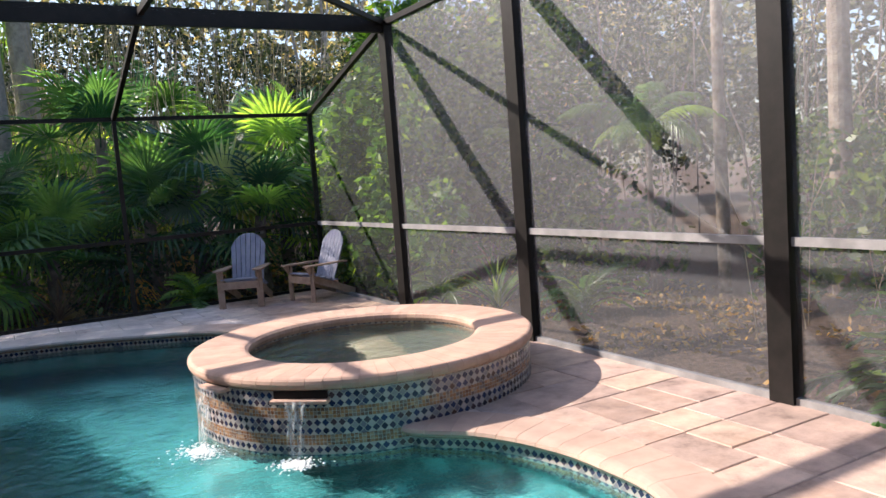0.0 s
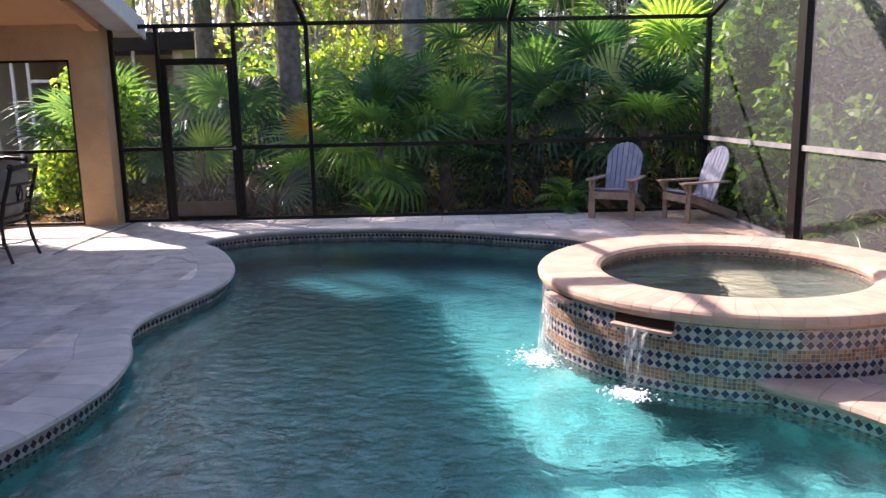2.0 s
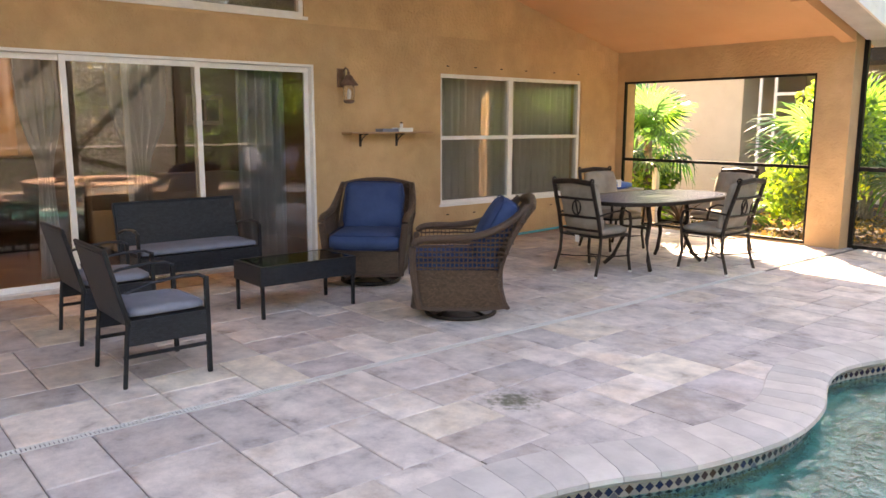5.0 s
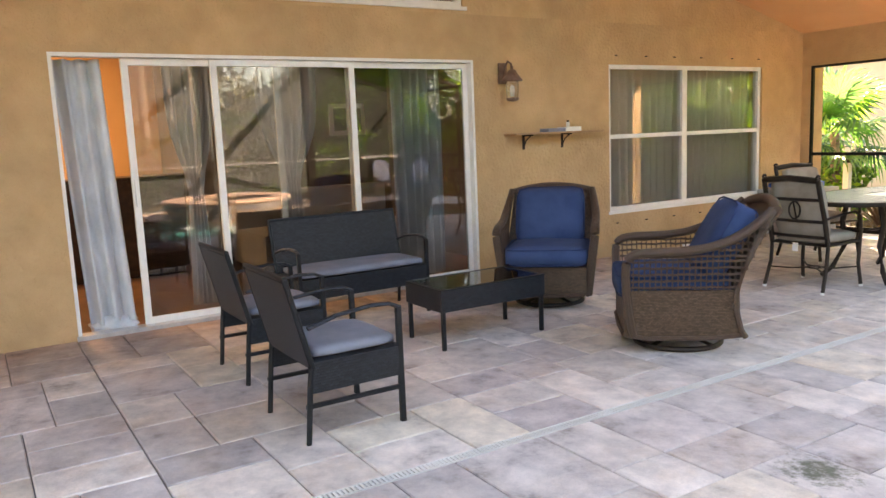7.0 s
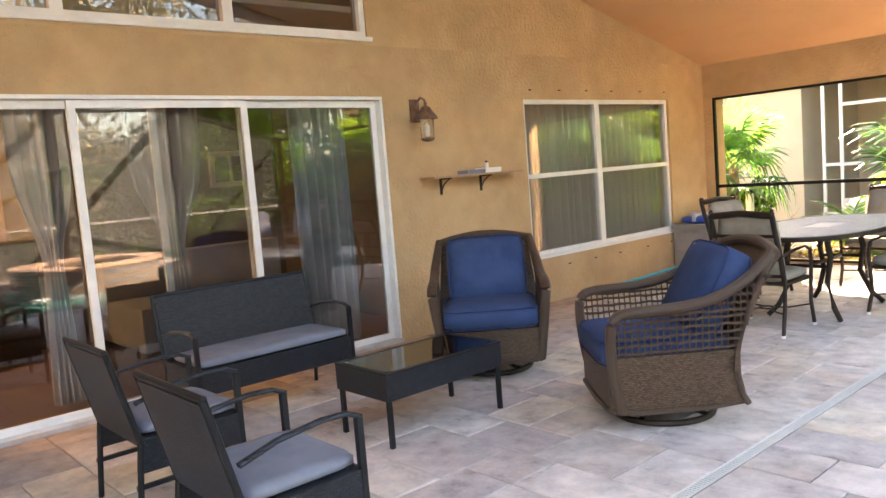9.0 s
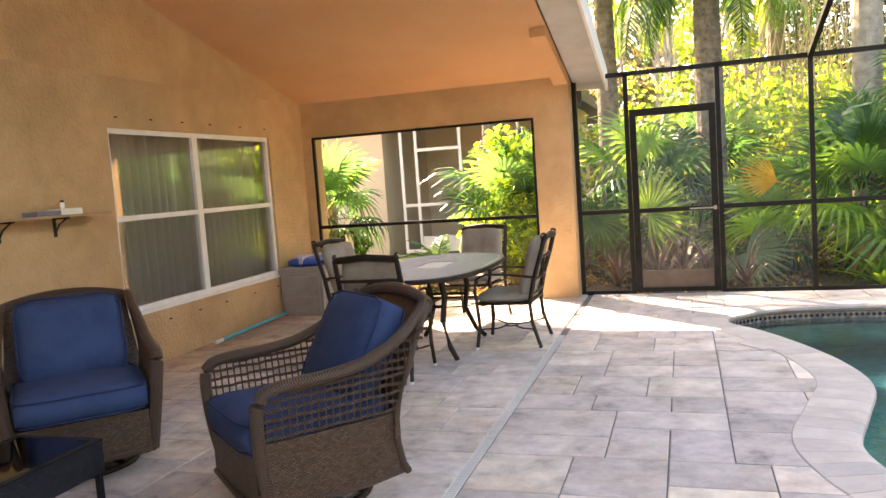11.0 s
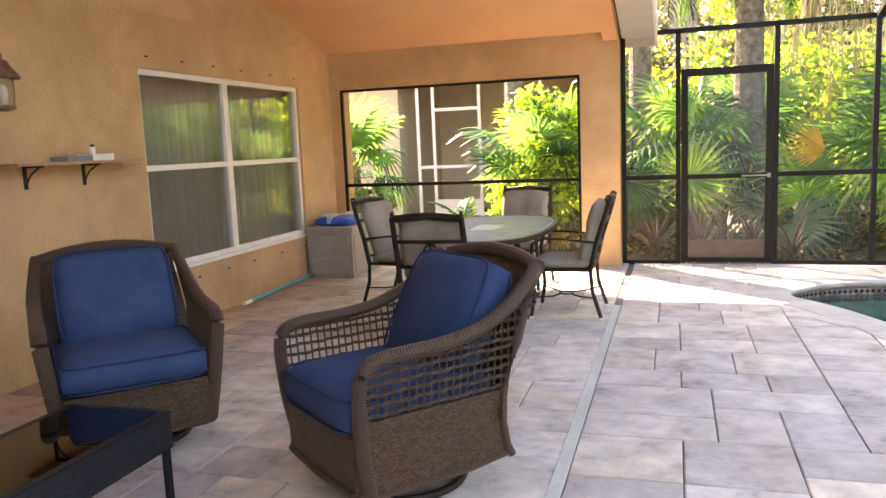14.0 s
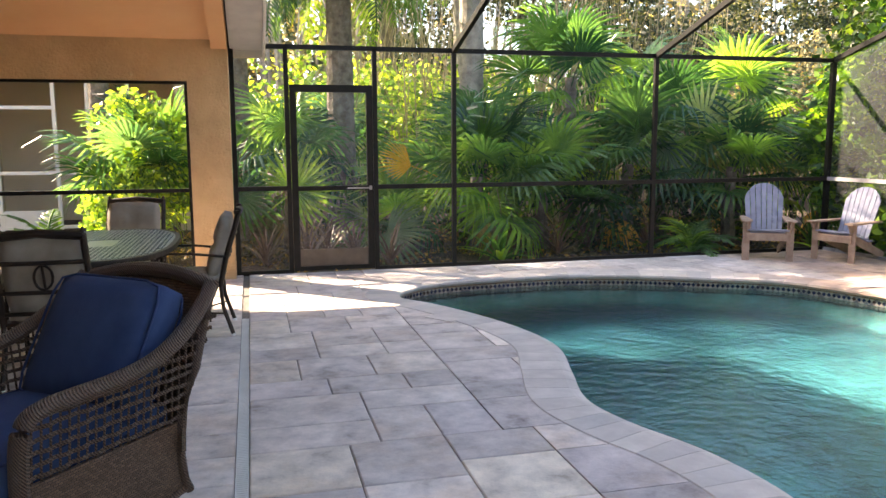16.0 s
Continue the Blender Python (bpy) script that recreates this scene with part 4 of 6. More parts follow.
def curtain(y0, y1, z0, z1, x, folds, waist=None, material=CURTAIN, label="long grey sheer curtain hanging in folds", lean=0.0):
    bm = bmesh.new()
    nu, nv = folds * 8, 14
    rows = []
    for j in range(nv + 1):
        v = j / nv
        z = z0 + (z1 - z0) * v
        k = 1.0
        off = lean * (1 - v)
        if waist:
            k = 1 - 0.72 * math.exp(-((z - waist) / 0.38) ** 2) if z > waist else 0.28 + 0.25 * (waist - z) / waist
        c = (y0 + y1) / 2 + off
        row = []
        for i in range(nu + 1):
            u = i / nu - 0.5
            ph = 2 * math.pi * folds * u
            row.append(bm.verts.new((x + 0.048 * math.sin(ph + 0.4 * math.sin(3 * v)) + 0.012 * math.sin(2.3 * ph), c + u * (y1 - y0) * k, z)))
        rows.append(row)
    for a, b in zip(rows, rows[1:]):
        for i in range(nu):
            bm.faces.new((a[i], a[i + 1], b[i + 1], b[i]))
    t = thing("curtain", label, "curtain")
    part("cloth", bm, material, t, smooth=True)
    return t


curtain(1.47, 1.80, 0.06, 2.05, IX + 0.03, 3, lean=0.08)
curtain(2.32, 2.72, 0.03, 2.3, IX - 0.35, 5, waist=1.0, label="grey sheer curtain gathered at its waist")
curtain(3.15, 3.75, 0.03, 2.3, IX - 0.55, 6, waist=1.0, label="grey sheer curtain gathered at its waist")
curtain(4.3, 4.85, 0.05, 2.3, IX - 0.12, 6)
curtain(6.75, 9.45, 0.3, 2.3, IX - 0.06, 22, material=SHEER, label="pleated cream sheer curtain behind the window")
bm = bmesh.new()
for i, (dx, dy, s) in enumerate(((0, 0, 0.17), (0.03, 0.16, 0.14), (-0.02, -0.15, 0.12))):
    r0 = bmesh.ops.create_icosphere(bm, subdivisions=3, radius=s, matrix=Matrix.Translation((dx, dy, s * 0.45)))["verts"]
    for v in r0:
        v.co += v.co * 0.35 * noise.noise(v.co * 14)
        v.co.z = max(0.0, v.co.z * 0.8)
t = thing("cloth_bundle", "crumpled white cloth lying behind the sliding door", "cloth")
part("cloth", bm, CURTAIN, t, smooth=True)
t.matrix_world = Matrix.Translation((IX + 0.0, 1.70, 0.004)) @ Matrix.Scale(0.6, 4)
lampfit = thing("ceiling_lamp", "round warm ceiling lamp lighting the living room", "ceiling lamp")
LAMPGLOW, _t, _n, _l, _b = nodes_of("lamp_glow")
_b.inputs["Emission Color"].default_value, _b.inputs["Emission Strength"].default_value = (1, 0.62, 0.32, 1), 6.0
part("diffuser", rod([(IX - 2.6, 1.2, 2.70), (IX - 2.6, 1.2, 2.76)], 0.22, 20), LAMPGLOW, lampfit)
part("base", rod([(IX - 2.6, 1.2, 2.76), (IX - 2.6, 1.2, 2.80)], 0.24, 20), WHITE, lampfit)
roomlamp = new("room_lamp", bpy.data.lights.new("room_lamp", "AREA"))
roomlamp.data.energy, roomlamp.data.size, roomlamp.data.color = 5.0, 0.4, (1.0, 0.72, 0.45)
roomlamp.location = (IX - 2.6, 1.2, 2.68)
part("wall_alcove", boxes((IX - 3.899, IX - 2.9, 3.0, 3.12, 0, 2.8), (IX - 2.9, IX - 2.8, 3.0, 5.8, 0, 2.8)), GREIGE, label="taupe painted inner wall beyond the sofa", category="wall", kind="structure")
cab = thing("sideboard", "dark brown wooden sideboard against the orange wall", "sideboard")
part("carcass", boxes((IX - 2.9, IX - 2.4, 0.2, 2.9, 0.08, 1.05)), DARKWOOD, cab)
part("top", boxes((IX - 2.95, IX - 2.35, 0.15, 2.95, 1.05, 1.09), bevel=0.006), DARKWOOD, cab)
part("plinth", boxes((IX - 2.88, IX - 2.43, 0.25, 2.85, 0.0, 0.08)), DARKWOOD, cab)
it = thing("indoor_sofa", "pale grey upholstered sofa in the living room", "sofa")
part("seat", boxes((IX - 2.2, IX - 1.3, 3.4, 5.3, 0.05, 0.45), bevel=0.05), CURTAIN, it)
part("backrest", boxes((IX - 2.45, IX - 2.2, 3.4, 5.3, 0.05, 0.85), bevel=0.05), CURTAIN, it)
pic = thing("picture_frame", "white framed picture on the living room wall", "picture")
part("frame", boxes((IX - 2.799, IX - 2.775, 4.85, 5.35, 1.45, 1.85)), WHITE, pic)
part("print", boxes((IX - 2.774, IX - 2.77, 4.91, 5.08, 1.51, 1.79), (IX - 2.774, IX - 2.77, 5.12, 5.29, 1.51, 1.79)), DARKWOOD, pic, "dark brown print")

# ---- furniture ----
BLACK = surface("black_steel", (0.008, 0.009, 0.011), (0.016, 0.018, 0.021), 12, 0.4, 0.05, 60, spec=0.25)
GREYCLOTH = surface("grey_cushion", (0.17, 0.185, 0.23), (0.22, 0.235, 0.285), 6, 0.9, 0.3, 320)
BLUECLOTH = surface("blue_cushion", (0.015, 0.040, 0.115), (0.028, 0.062, 0.155), 5, 0.92, 0.35, 260)
BLUEPIPE = surface("blue_piping", (0.012, 0.03, 0.10), (0.02, 0.04, 0.12), 5, 0.9, 0.1, 60)
TAUPE = surface("taupe_cushion", (0.24, 0.21, 0.17), (0.33, 0.295, 0.25), 5, 0.92, 0.35, 260)
IRON = surface("brown_cast_metal", (0.012, 0.008, 0.006), (0.032, 0.021, 0.015), 9, 0.5, 0.2, 60, spec=0.3)
TEAK = surface("weathered_wood", (0.26, 0.17, 0.12), (0.38, 0.27, 0.20), 9, 0.85, 0.4, 60)
GREYWOOD = surface("grey_weathered_paint", (0.21, 0.22, 0.285), (0.32, 0.33, 0.40), 7, 0.85, 0.4, 60)
SMOKED = glass_material("smoked_glass", (0.06, 0.07, 0.07))


def weave_material(name, c1, c2, w, h):
    """Flat wicker: strands of w by h metres, over and under, in object space."""
    m, t, n, l, bs = nodes_of(name)
    tc = n.new("ShaderNodeTexCoord")
    br = n.new("ShaderNodeTexBrick")
    mp = n.new("ShaderNodeVectorMath")
    sep, cmb, add = n.new("ShaderNodeSeparateXYZ"), n.new("ShaderNodeCombineXYZ"), n.new("ShaderNodeMath")
    l.new(tc.outputs["Object"], sep.inputs[0])
    add.operation = "ADD"
    l.new(sep.outputs[0], add.inputs[0])
    l.new(sep.outputs[1], add.inputs[1])
    l.new(add.outputs[0], cmb.inputs[0])
    l.new(sep.outputs[2], cmb.inputs[1])
    l.new(cmb.outputs[0], br.inputs["Vector"])
    br.inputs["Scale"].default_value = 1.0
    br.inputs["Brick Width"].default_value, br.inputs["Row Height"].default_value, br.inputs["Mortar Size"].default_value = w, h, h * 0.16
    br.inputs["Mortar Smooth"].default_value = 0.8
    br.inputs["Color1"].default_value, br.inputs["Color2"].default_value, br.inputs["Mortar"].default_value = (*c1, 1), (*c2, 1), (c1[0] * 0.08, c1[1] * 0.08, c1[2] * 0.08, 1)
    l.new(br.outputs["Color"], bs.inputs["Base Color"])
    bs.inputs["Roughness"].default_value, bs.inputs["Specular IOR Level"].default_value = 0.42, 0.4
    inv = n.new("ShaderNodeMath")
    inv.operation, inv.inputs[0].default_value = "SUBTRACT", 1.0
    l.new(br.outputs["Fac"], inv.inputs[1])
    bumped(n, l, bs, inv.outputs[0], 0.9, 0.004)
    return m


RATTAN = weave_material("black_rattan", (0.012, 0.015, 0.020), (0.024, 0.030, 0.041), 0.026, 0.013)
WICKER = weave_material("brown_wicker", (0.080, 0.048, 0.030), (0.165, 0.105, 0.068), 0.018, 0.0095)
WICKROD = braid_material("wicker_strand", (0.040, 0.023, 0.015), (0.14, 0.084, 0.055))


def place(x, y, rz, z=0.0):
    return pose(x, y, z, 0, 0, rz)


def cushion(parent, w, d, h, m, material, name, label="", puff=0.012, piping=None):
    bm = rounded(w, d, h, 0.04, puff)
    me = mesh_of(name, bm, material, True)
    me.transform(m)
    ob = part(name, me, None, parent, label)
    if piping:
        bm = bmesh.new()
        for zz in (h * 0.12, h * 0.88):
            pts = []
            for k in range(33):
                a = 2 * math.pi * k / 32
                c, s = math.cos(a), math.sin(a)
                r = (abs(c) ** 8 + abs(s) ** 8) ** (-1 / 8)
                pts.append((c * r * w / 2 * 0.985, s * r * d / 2 * 0.985, zz))
            tube(bm, pts, 0.005, 6, cap=False)
        me = mesh_of("piping", bm, piping, True)
        me.transform(m)
        part("piping", me, None, ob)
    return ob


def rattan_seat(width, name, label, category, m, group=""):
    """Black steel and flat rattan seat; front towards -y."""
    t = thing(name, label, category, group)
    w, d = width / 2, 0.24
    for sx in (-1, 1):
        x = sx * (w - 0.015)
        part("leg", boxes((x - 0.013, x + 0.013, -d, -d + 0.026, 0, 0.585), bevel=0.003), BLACK, t)
        part("leg", rod([(x, d + 0.03, 0), (x, d + 0.005, 0.28), (x, d - 0.01, 0.40)], 0.014), BLACK, t)
        part("stretcher", boxes((x - 0.009, x + 0.009, -d + 0.02, d + 0.03, 0.17, 0.19)), BLACK, t)
        pts = [(x, -d + 0.005, 0.575), (x, -d + 0.06, 0.60), (x, -0.08, 0.605), (x, 0.10, 0.585), (x, d + 0.0, 0.545)]
        part("armrest", rod(pts, 0.017, 8, 0.6), RATTAN, t)
        part("side_apron", boxes((x - 0.010, x + 0.010, -d + 0.026, d, 0.24, 0.385)), RATTAN, t)
    part("front_apron", boxes((-w + 0.02, w - 0.02, -d + 0.003, -d + 0.022, 0.235, 0.385)), RATTAN, t)
    part("seat", boxes((-w + 0.025, w - 0.025, -d + 0.022, d, 0.355, 0.385)), RATTAN, t)
    bm = bmesh.new()
    M_ = Matrix.Translation((0, d - 0.01, 0.36)) @ Matrix.Rotation(radians(-14), 4, "X")
    box(bm, -w + 0.01, w - 0.01, -0.012, 0.012, 0, 0.43)
    bmesh.ops.bevel(bm, geom=bm.edges[:], offset=0.006, segments=2, affect="EDGES")
    me = mesh_of("backrest", bm, RATTAN)
    me.transform(M_)
    part("backrest", me, None, t)
    fr = bmesh.new()
    for a, b in (((-w + 0.005, 0, 0), (-w + 0.005, 0, 0.44)), ((w - 0.005, 0, 0), (w - 0.005, 0, 0.44)), ((-w, 0, 0.44), (w, 0, 0.44))):
        tube(fr, [M_ @ Vector(a), M_ @ Vector(b)], 0.013, 8)
    part("back_frame", fr, BLACK, t)
    cushion(t, width - 0.07, 2 * d - 0.03, 0.055, Matrix.Translation((0, -0.005, 0.387)), GREYCLOTH, "seat_cushion", "flat dark grey seat cushion", 0.004)
    t.matrix_world = m
    return t


chair = rattan_seat(0.56, "patio_armchair", "black rattan patio armchair with a flat grey cushion", "patio chair", place(-4.03, 2.34, 180), "rattan armchairs round the coffee table")
copy_thing(chair, place(-5.08, 2.39, 180))
rattan_seat(1.10, "patio_loveseat", "black rattan two-seat bench with a long grey cushion", "patio sofa", place(-5.98, 3.37, 90))

ct = thing("coffee_table", "low black rattan coffee table with a dark glass top", "coffee table")
for sx in (-1, 1):
    for sy in (-1, 1):
        part("leg", boxes((sx * 0.215 - 0.012, sx * 0.215 + 0.012, sy * 0.405 - 0.012, sy * 0.405 + 0.012, 0, 0.26)), BLACK, ct)
for ab in ((-0.235, -0.220, -0.425, 0.425), (0.220, 0.235, -0.425, 0.425), (-0.220, 0.220, -0.425, -0.41), (-0.220, 0.220, 0.41, 0.425)):
    part("apron", boxes((*ab, 0.255, 0.395)), RATTAN, ct)
part("rim", boxes(*[(a, b, c, d, 0.396, 0.404) for a, b, c, d in ((-0.237, -0.205, -0.427, 0.427), (0.205, 0.237, -0.427, 0.427), (-0.205, 0.205, -0.427, -0.395), (-0.205, 0.205, 0.395, 0.427))]), BLACK, ct)
part("shelf", boxes((-0.219, 0.219, -0.409, 0.409, 0.27, 0.28)), BLACK, ct)
part("glass_top", boxes((-0.204, 0.204, -0.394, 0.394, 0.398, 0.403)), SMOKED, ct, "smoked glass table top")
ct.matrix_world = place(-4.90, 3.79, 0)


def wicker_chair(m):
    """Wide brown wicker swivel rocker with blue cushions; front towards -y."""
    t = thing("swivel_chair", "brown wicker swivel rocking chair with blue cushions", "wicker chair", "wicker swivel chairs on the patio")
    hw, f, b = 0.38, -0.36, 0.34
    # base ring
    bm = bmesh.new()
    tube(bm, [(0.27 * math.cos(2 * math.pi * k / 32), 0.27 * math.sin(2 * math.pi * k / 32), 0.018) for k in range(33)], 0.017, 8, cap=False)
    for k in range(4):
        a = math.pi / 4 + k * math.pi / 2
        tube(bm, [(0.27 * math.cos(a), 0.27 * math.sin(a), 0.02), (0.1 * math.cos(a), 0.1 * math.sin(a), 0.05), (0, 0, 0.06)], 0.012, 6)
    tube(bm, [(0, 0, 0.05), (0, 0, 0.12)], 0.035, 10)
    part("swivel_base", bm, IRON, t, "brown steel swivel base ring")
    part("under_frame", boxes((-0.28, 0.28, f + 0.05, b - 0.08, 0.11, 0.15)), IRON, t)

    def top_line(s):
        """Arm and back outline on one side, s 0 at the front foot, 1 at the top of the back."""
        pts = [(f + 0.05, 0.115), (f + 0.012, 0.32), (f + 0.0, 0.53), (f + 0.022, 0.615), (f + 0.09, 0.642), (f + 0.20, 0.648), (-0.02, 0.652), (0.14, 0.675), (0.29, 0.735), (0.40, 0.81), (0.48, 0.89)]
        k = s * (len(pts) - 1)
        i = min(int(k), len(pts) - 2)
        p0, p1, p2, p3 = (Vector(pts[min(max(i + d, 0), len(pts) - 1)]) for d in (-1, 0, 1, 2))
        u = k - i
        return 0.5 * (2 * p1 + (p2 - p0) * u + (2 * p0 - 5 * p1 + 4 * p2 - p3) * u * u + (3 * p1 - p0 - 3 * p2 + p3) * u * u * u)
    for sx in (-1, 1):
        line = [top_line(i / 40) for i in range(41)]

        def bulge(z, y=0.0):
            return sx * (hw - 0.075 + 0.075 * min(1, z / 0.6))
        pts = [(bulge(p.y) - sx * max(0, p.y - 0.70) * 0.18, p.x, p.y) for p in line]
        part("arm", rod(pts, [0.034] * 34 + [0.033, 0.032, 0.031, 0.030, 0.029, 0.028, 0.026], 10, 0.8), WICKROD, t, "thick braided wicker arm")
        part("rear_post", rod([(bulge(0.10), b + 0.01, 0.11), (bulge(0.16), b - 0.02, 0.16), (bulge(0.27), b - 0.048, 0.27), (bulge(0.4), b - 0.055, 0.40), (sx * hw, b + 0.005, 0.60), (sx * (hw - 0.02), b + 0.09, 0.78), (sx * (hw - 0.035), 0.49, 0.88)], 0.018, 8), WICKROD, t)
        bm = bmesh.new()
        grid = [[bm.verts.new((bulge(z), y, z + (0.012 * math.sin(3 * y) if z < 0.1 else 0))) for y in (f + 0.01, 0.0, yr)] for z, yr in ((0.12, b - 0.0), (0.18, b - 0.025), (0.27, b - 0.05), (0.41, b - 0.055))]
        for lo, hi in zip(grid, grid[1:]):
            for i in range(2):
                bm.faces.new((lo[i], lo[i + 1], hi[i + 1], hi[i]))
        ext = bmesh.ops.extrude_face_region(bm, geom=bm.faces[:])
        for v in ext["geom"]:
            if isinstance(v, bmesh.types.BMVert):
                v.co.x -= sx * 0.012
        part("side_panel", bm, WICKER, t, "tightly woven wicker side")
        # open lattice under the arm
        bm = bmesh.new()

        def back_y(z):
            return b - 0.055 + max(0.0, z - 0.40) * 0.36 + max(0.0, z - 0.62) * 0.30

        def arm_z(y):
            return 0.63 + (max(0.0, y - 0.08) / 0.40) ** 1.4 * 0.20
        for k in range(24):
            y = f + 0.045 + k * (0.44 - f - 0.045) / 23
            z0 = 0.405 if y < back_y(0.405) else 0.405 + (y - back_y(0.405)) / 0.44
            if arm_z(y) - z0 > 0.02:
                tube(bm, [(bulge(z0) - sx * 0.004, y, z0), (bulge(0.64) - sx * 0.004, y, arm_z(y))], 0.004, 5, cap=False)
        for z in (0.425, 0.465, 0.505, 0.545, 0.585, 0.615, 0.650, 0.69, 0.73, 0.77):
            y0 = f + 0.03 if z < 0.63 else 0.08 + ((z - 0.625) / 0.20) ** 0.71 * 0.40
            y1 = back_y(z)
            if y1 - y0 > 0.03:
                for dz in (0, 0.007):
                    tube(bm, [(bulge(min(z, 0.64)) + sx * 0.004 * (-1) ** k, y0 + k * (y1 - y0) / 20, z + dz + 0.0025 * math.sin(k * 1.3 + z * 90)) for k in range(21)], 0.0038, 5, cap=False)
        part("lattice", bm, WICKROD, t, "open wicker lattice under the arm")
    for za in (0.125,):
        part("bottom_rail", rod([(-hw + 0.08, f - 0.005, za), (0, f - 0.012, za - 0.01), (hw - 0.08, f - 0.005, za)], 0.016, 8), WICKROD, t, "wicker wrapped bottom rail")
        for sx in (-1, 1):
            part("bottom_rail", rod([(sx * (hw - 0.063), f + 0.0, za), (sx * (hw - 0.063), f + 0.12, za - 0.02), (sx * (hw - 0.063), b - 0.2, za - 0.02), (sx * (hw - 0.064), b + 0.0, za)], 0.016, 8), WICKROD, t, "wicker wrapped bottom rail")
    part("front_panel", boxes((-hw + 0.07, hw - 0.07, f - 0.005, f + 0.012, 0.125, 0.34)), WICKER, t, "tightly woven wicker front")
    part("seat", boxes((-hw + 0.05, hw - 0.05, f + 0.012, b - 0.1, 0.31, 0.34)), WICKER, t)
    # back panel, curved at the top
    bm = bmesh.new()
    rows = []
    for j in range(9):
        v = j / 8
        y, z = 0.26 + 0.06 * v + 0.20 * v * v, 0.30 + 0.565 * v
        row = []
        for i in range(13):
            u = 2 * i / 12 - 1
            x = u * (hw - 0.05 * v)
            zz = z + (0.045 * (1 - u * u) * v)
            row.append(bm.verts.new((x, y + 0.03 * (1 - u * u), zz)))
        rows.append(row)
    for a, c in zip(rows, rows[1:]):
        for i in range(12):
            bm.faces.new((a[i], a[i + 1], c[i + 1], c[i]))
    ext = bmesh.ops.extrude_face_region(bm, geom=bm.faces[:])
    for v in ext["geom"]:
        if isinstance(v, bmesh.types.BMVert):
            v.co.y += 0.02
    part("backrest", bm, WICKER, t, "woven wicker back")
    part("top_rail", rod([(u / 6 * (hw - 0.05), 0.50 + 0.03 * (1 - (u / 6) ** 2) + 0.01, 0.872 + 0.045 * (1 - (u / 6) ** 2)) for u in range(-6, 7)], 0.03, 10), WICKROD, t, "thick braided wicker top rail")
    cushion(t, 0.65, 0.68, 0.16, Matrix.Translation((0, -0.06, 0.34)), BLUECLOTH, "seat_cushion", "thick blue seat cushion with piping", 0.012, BLUEPIPE)
    cushion(t, 0.57, 0.50, 0.17, Matrix.Translation((0, 0.25, 0.675)) @ Matrix.Rotation(radians(61), 4, "X") @ Matrix.Translation((0, 0, -0.09)), BLUECLOTH, "back_cushion", "plump blue back cushion with piping", 0.03, BLUEPIPE)
    t.matrix_world = m
    return t


wk = wicker_chair(place(-5.39, 4.86, 46))
copy_thing(wk, place(-3.89, 4.68, -40))

# dining set
dt = thing("dining_table", "oval dark cast metal dining table with a patterned top", "dining table")
TA, TB = 0.53, 0.97


def super_oval(a, b, p, n=48):
    return [Vector((a * math.copysign(abs(math.cos(k)) ** (2 / p), math.cos(k)), b * math.copysign(abs(math.sin(k)) ** (2 / p), math.sin(k)))) for k in (2 * math.pi * i / n for i in range(n))]


def plate(loop, z0, z1):
    bm = bmesh.new()
    lo = [bm.verts.new((p.x, p.y, z0)) for p in loop]
    hi = [bm.verts.new((p.x, p.y, z1)) for p in loop]
    bm.faces.new(lo[::-1])
    bm.faces.new(hi)
    for i in range(len(loop)):
        bm.faces.new((lo[i], lo[(i + 1) % len(loop)], hi[(i + 1) % len(loop)], hi[i]))
    return bm


# Slate blue puts the sky's reflection into the tabletop colour.
TABLETOP = surface("sky_sheen_metal", (0.07, 0.088, 0.125), (0.13, 0.155, 0.20), 20, 0.30, 0.2, 60, metal=0.0)
part("tabletop", plate(super_oval(TA - 0.02, TB - 0.02, 2.7), 0.712, 0.722), TABLETOP, dt)
part("rim", ring_mesh([[(p.x, p.y, z) for p in super_oval(TA + d, TB + d, 2.7)] for d, z in ((-0.035, 0.726), (0, 0.726), (0.003, 0.715), (0, 0.69), (-0.02, 0.69))]), IRON, dt, "raised dark metal table edge")
bm = bmesh.new()
for i in range(-15, 16):
    for j in range(-29, 30):
        x, y = i * 0.032, j * 0.032
        if (abs(x) / (TA - 0.06)) ** 2.7 + (abs(y) / (TB - 0.06)) ** 2.7 < 1 and (abs(x) > 0.12 or abs(y) > 0.2):
            box(bm, -0.012, 0.012, -0.012, 0.012, 0.7221, 0.7265, Matrix.Translation((x, y, 0)) @ Matrix.Rotation(radians(45), 4, "Z"))
part("top_lattice", bm, TABLETOP, dt, "diamond lattice cast on the table top")
for sx in (-1, 1):
    for sy in (-1, 1):
        part("leg", rod([(sx * 0.14, sy * 0.34, 0.70), (sx * 0.18, sy * 0.34, 0.50), (sx * 0.15, sy * 0.34, 0.30), (sx * 0.22, sy * 0.40, 0.10), (sx * 0.29, sy * 0.46, 0.012)], [0.026, 0.024, 0.022, 0.022, 0.02], 8), IRON, dt)
part("stretcher", rod([(0, -0.34, 0.42), (0, 0.34, 0.42)], 0.014), IRON, dt)
for sy in (-1, 1):
    part("cross_bar", rod([(-0.165, sy * 0.34, 0.42), (0.165, sy * 0.34, 0.42)], 0.014), IRON, dt)
dt.matrix_world = place(-4.22, 7.72, 0)


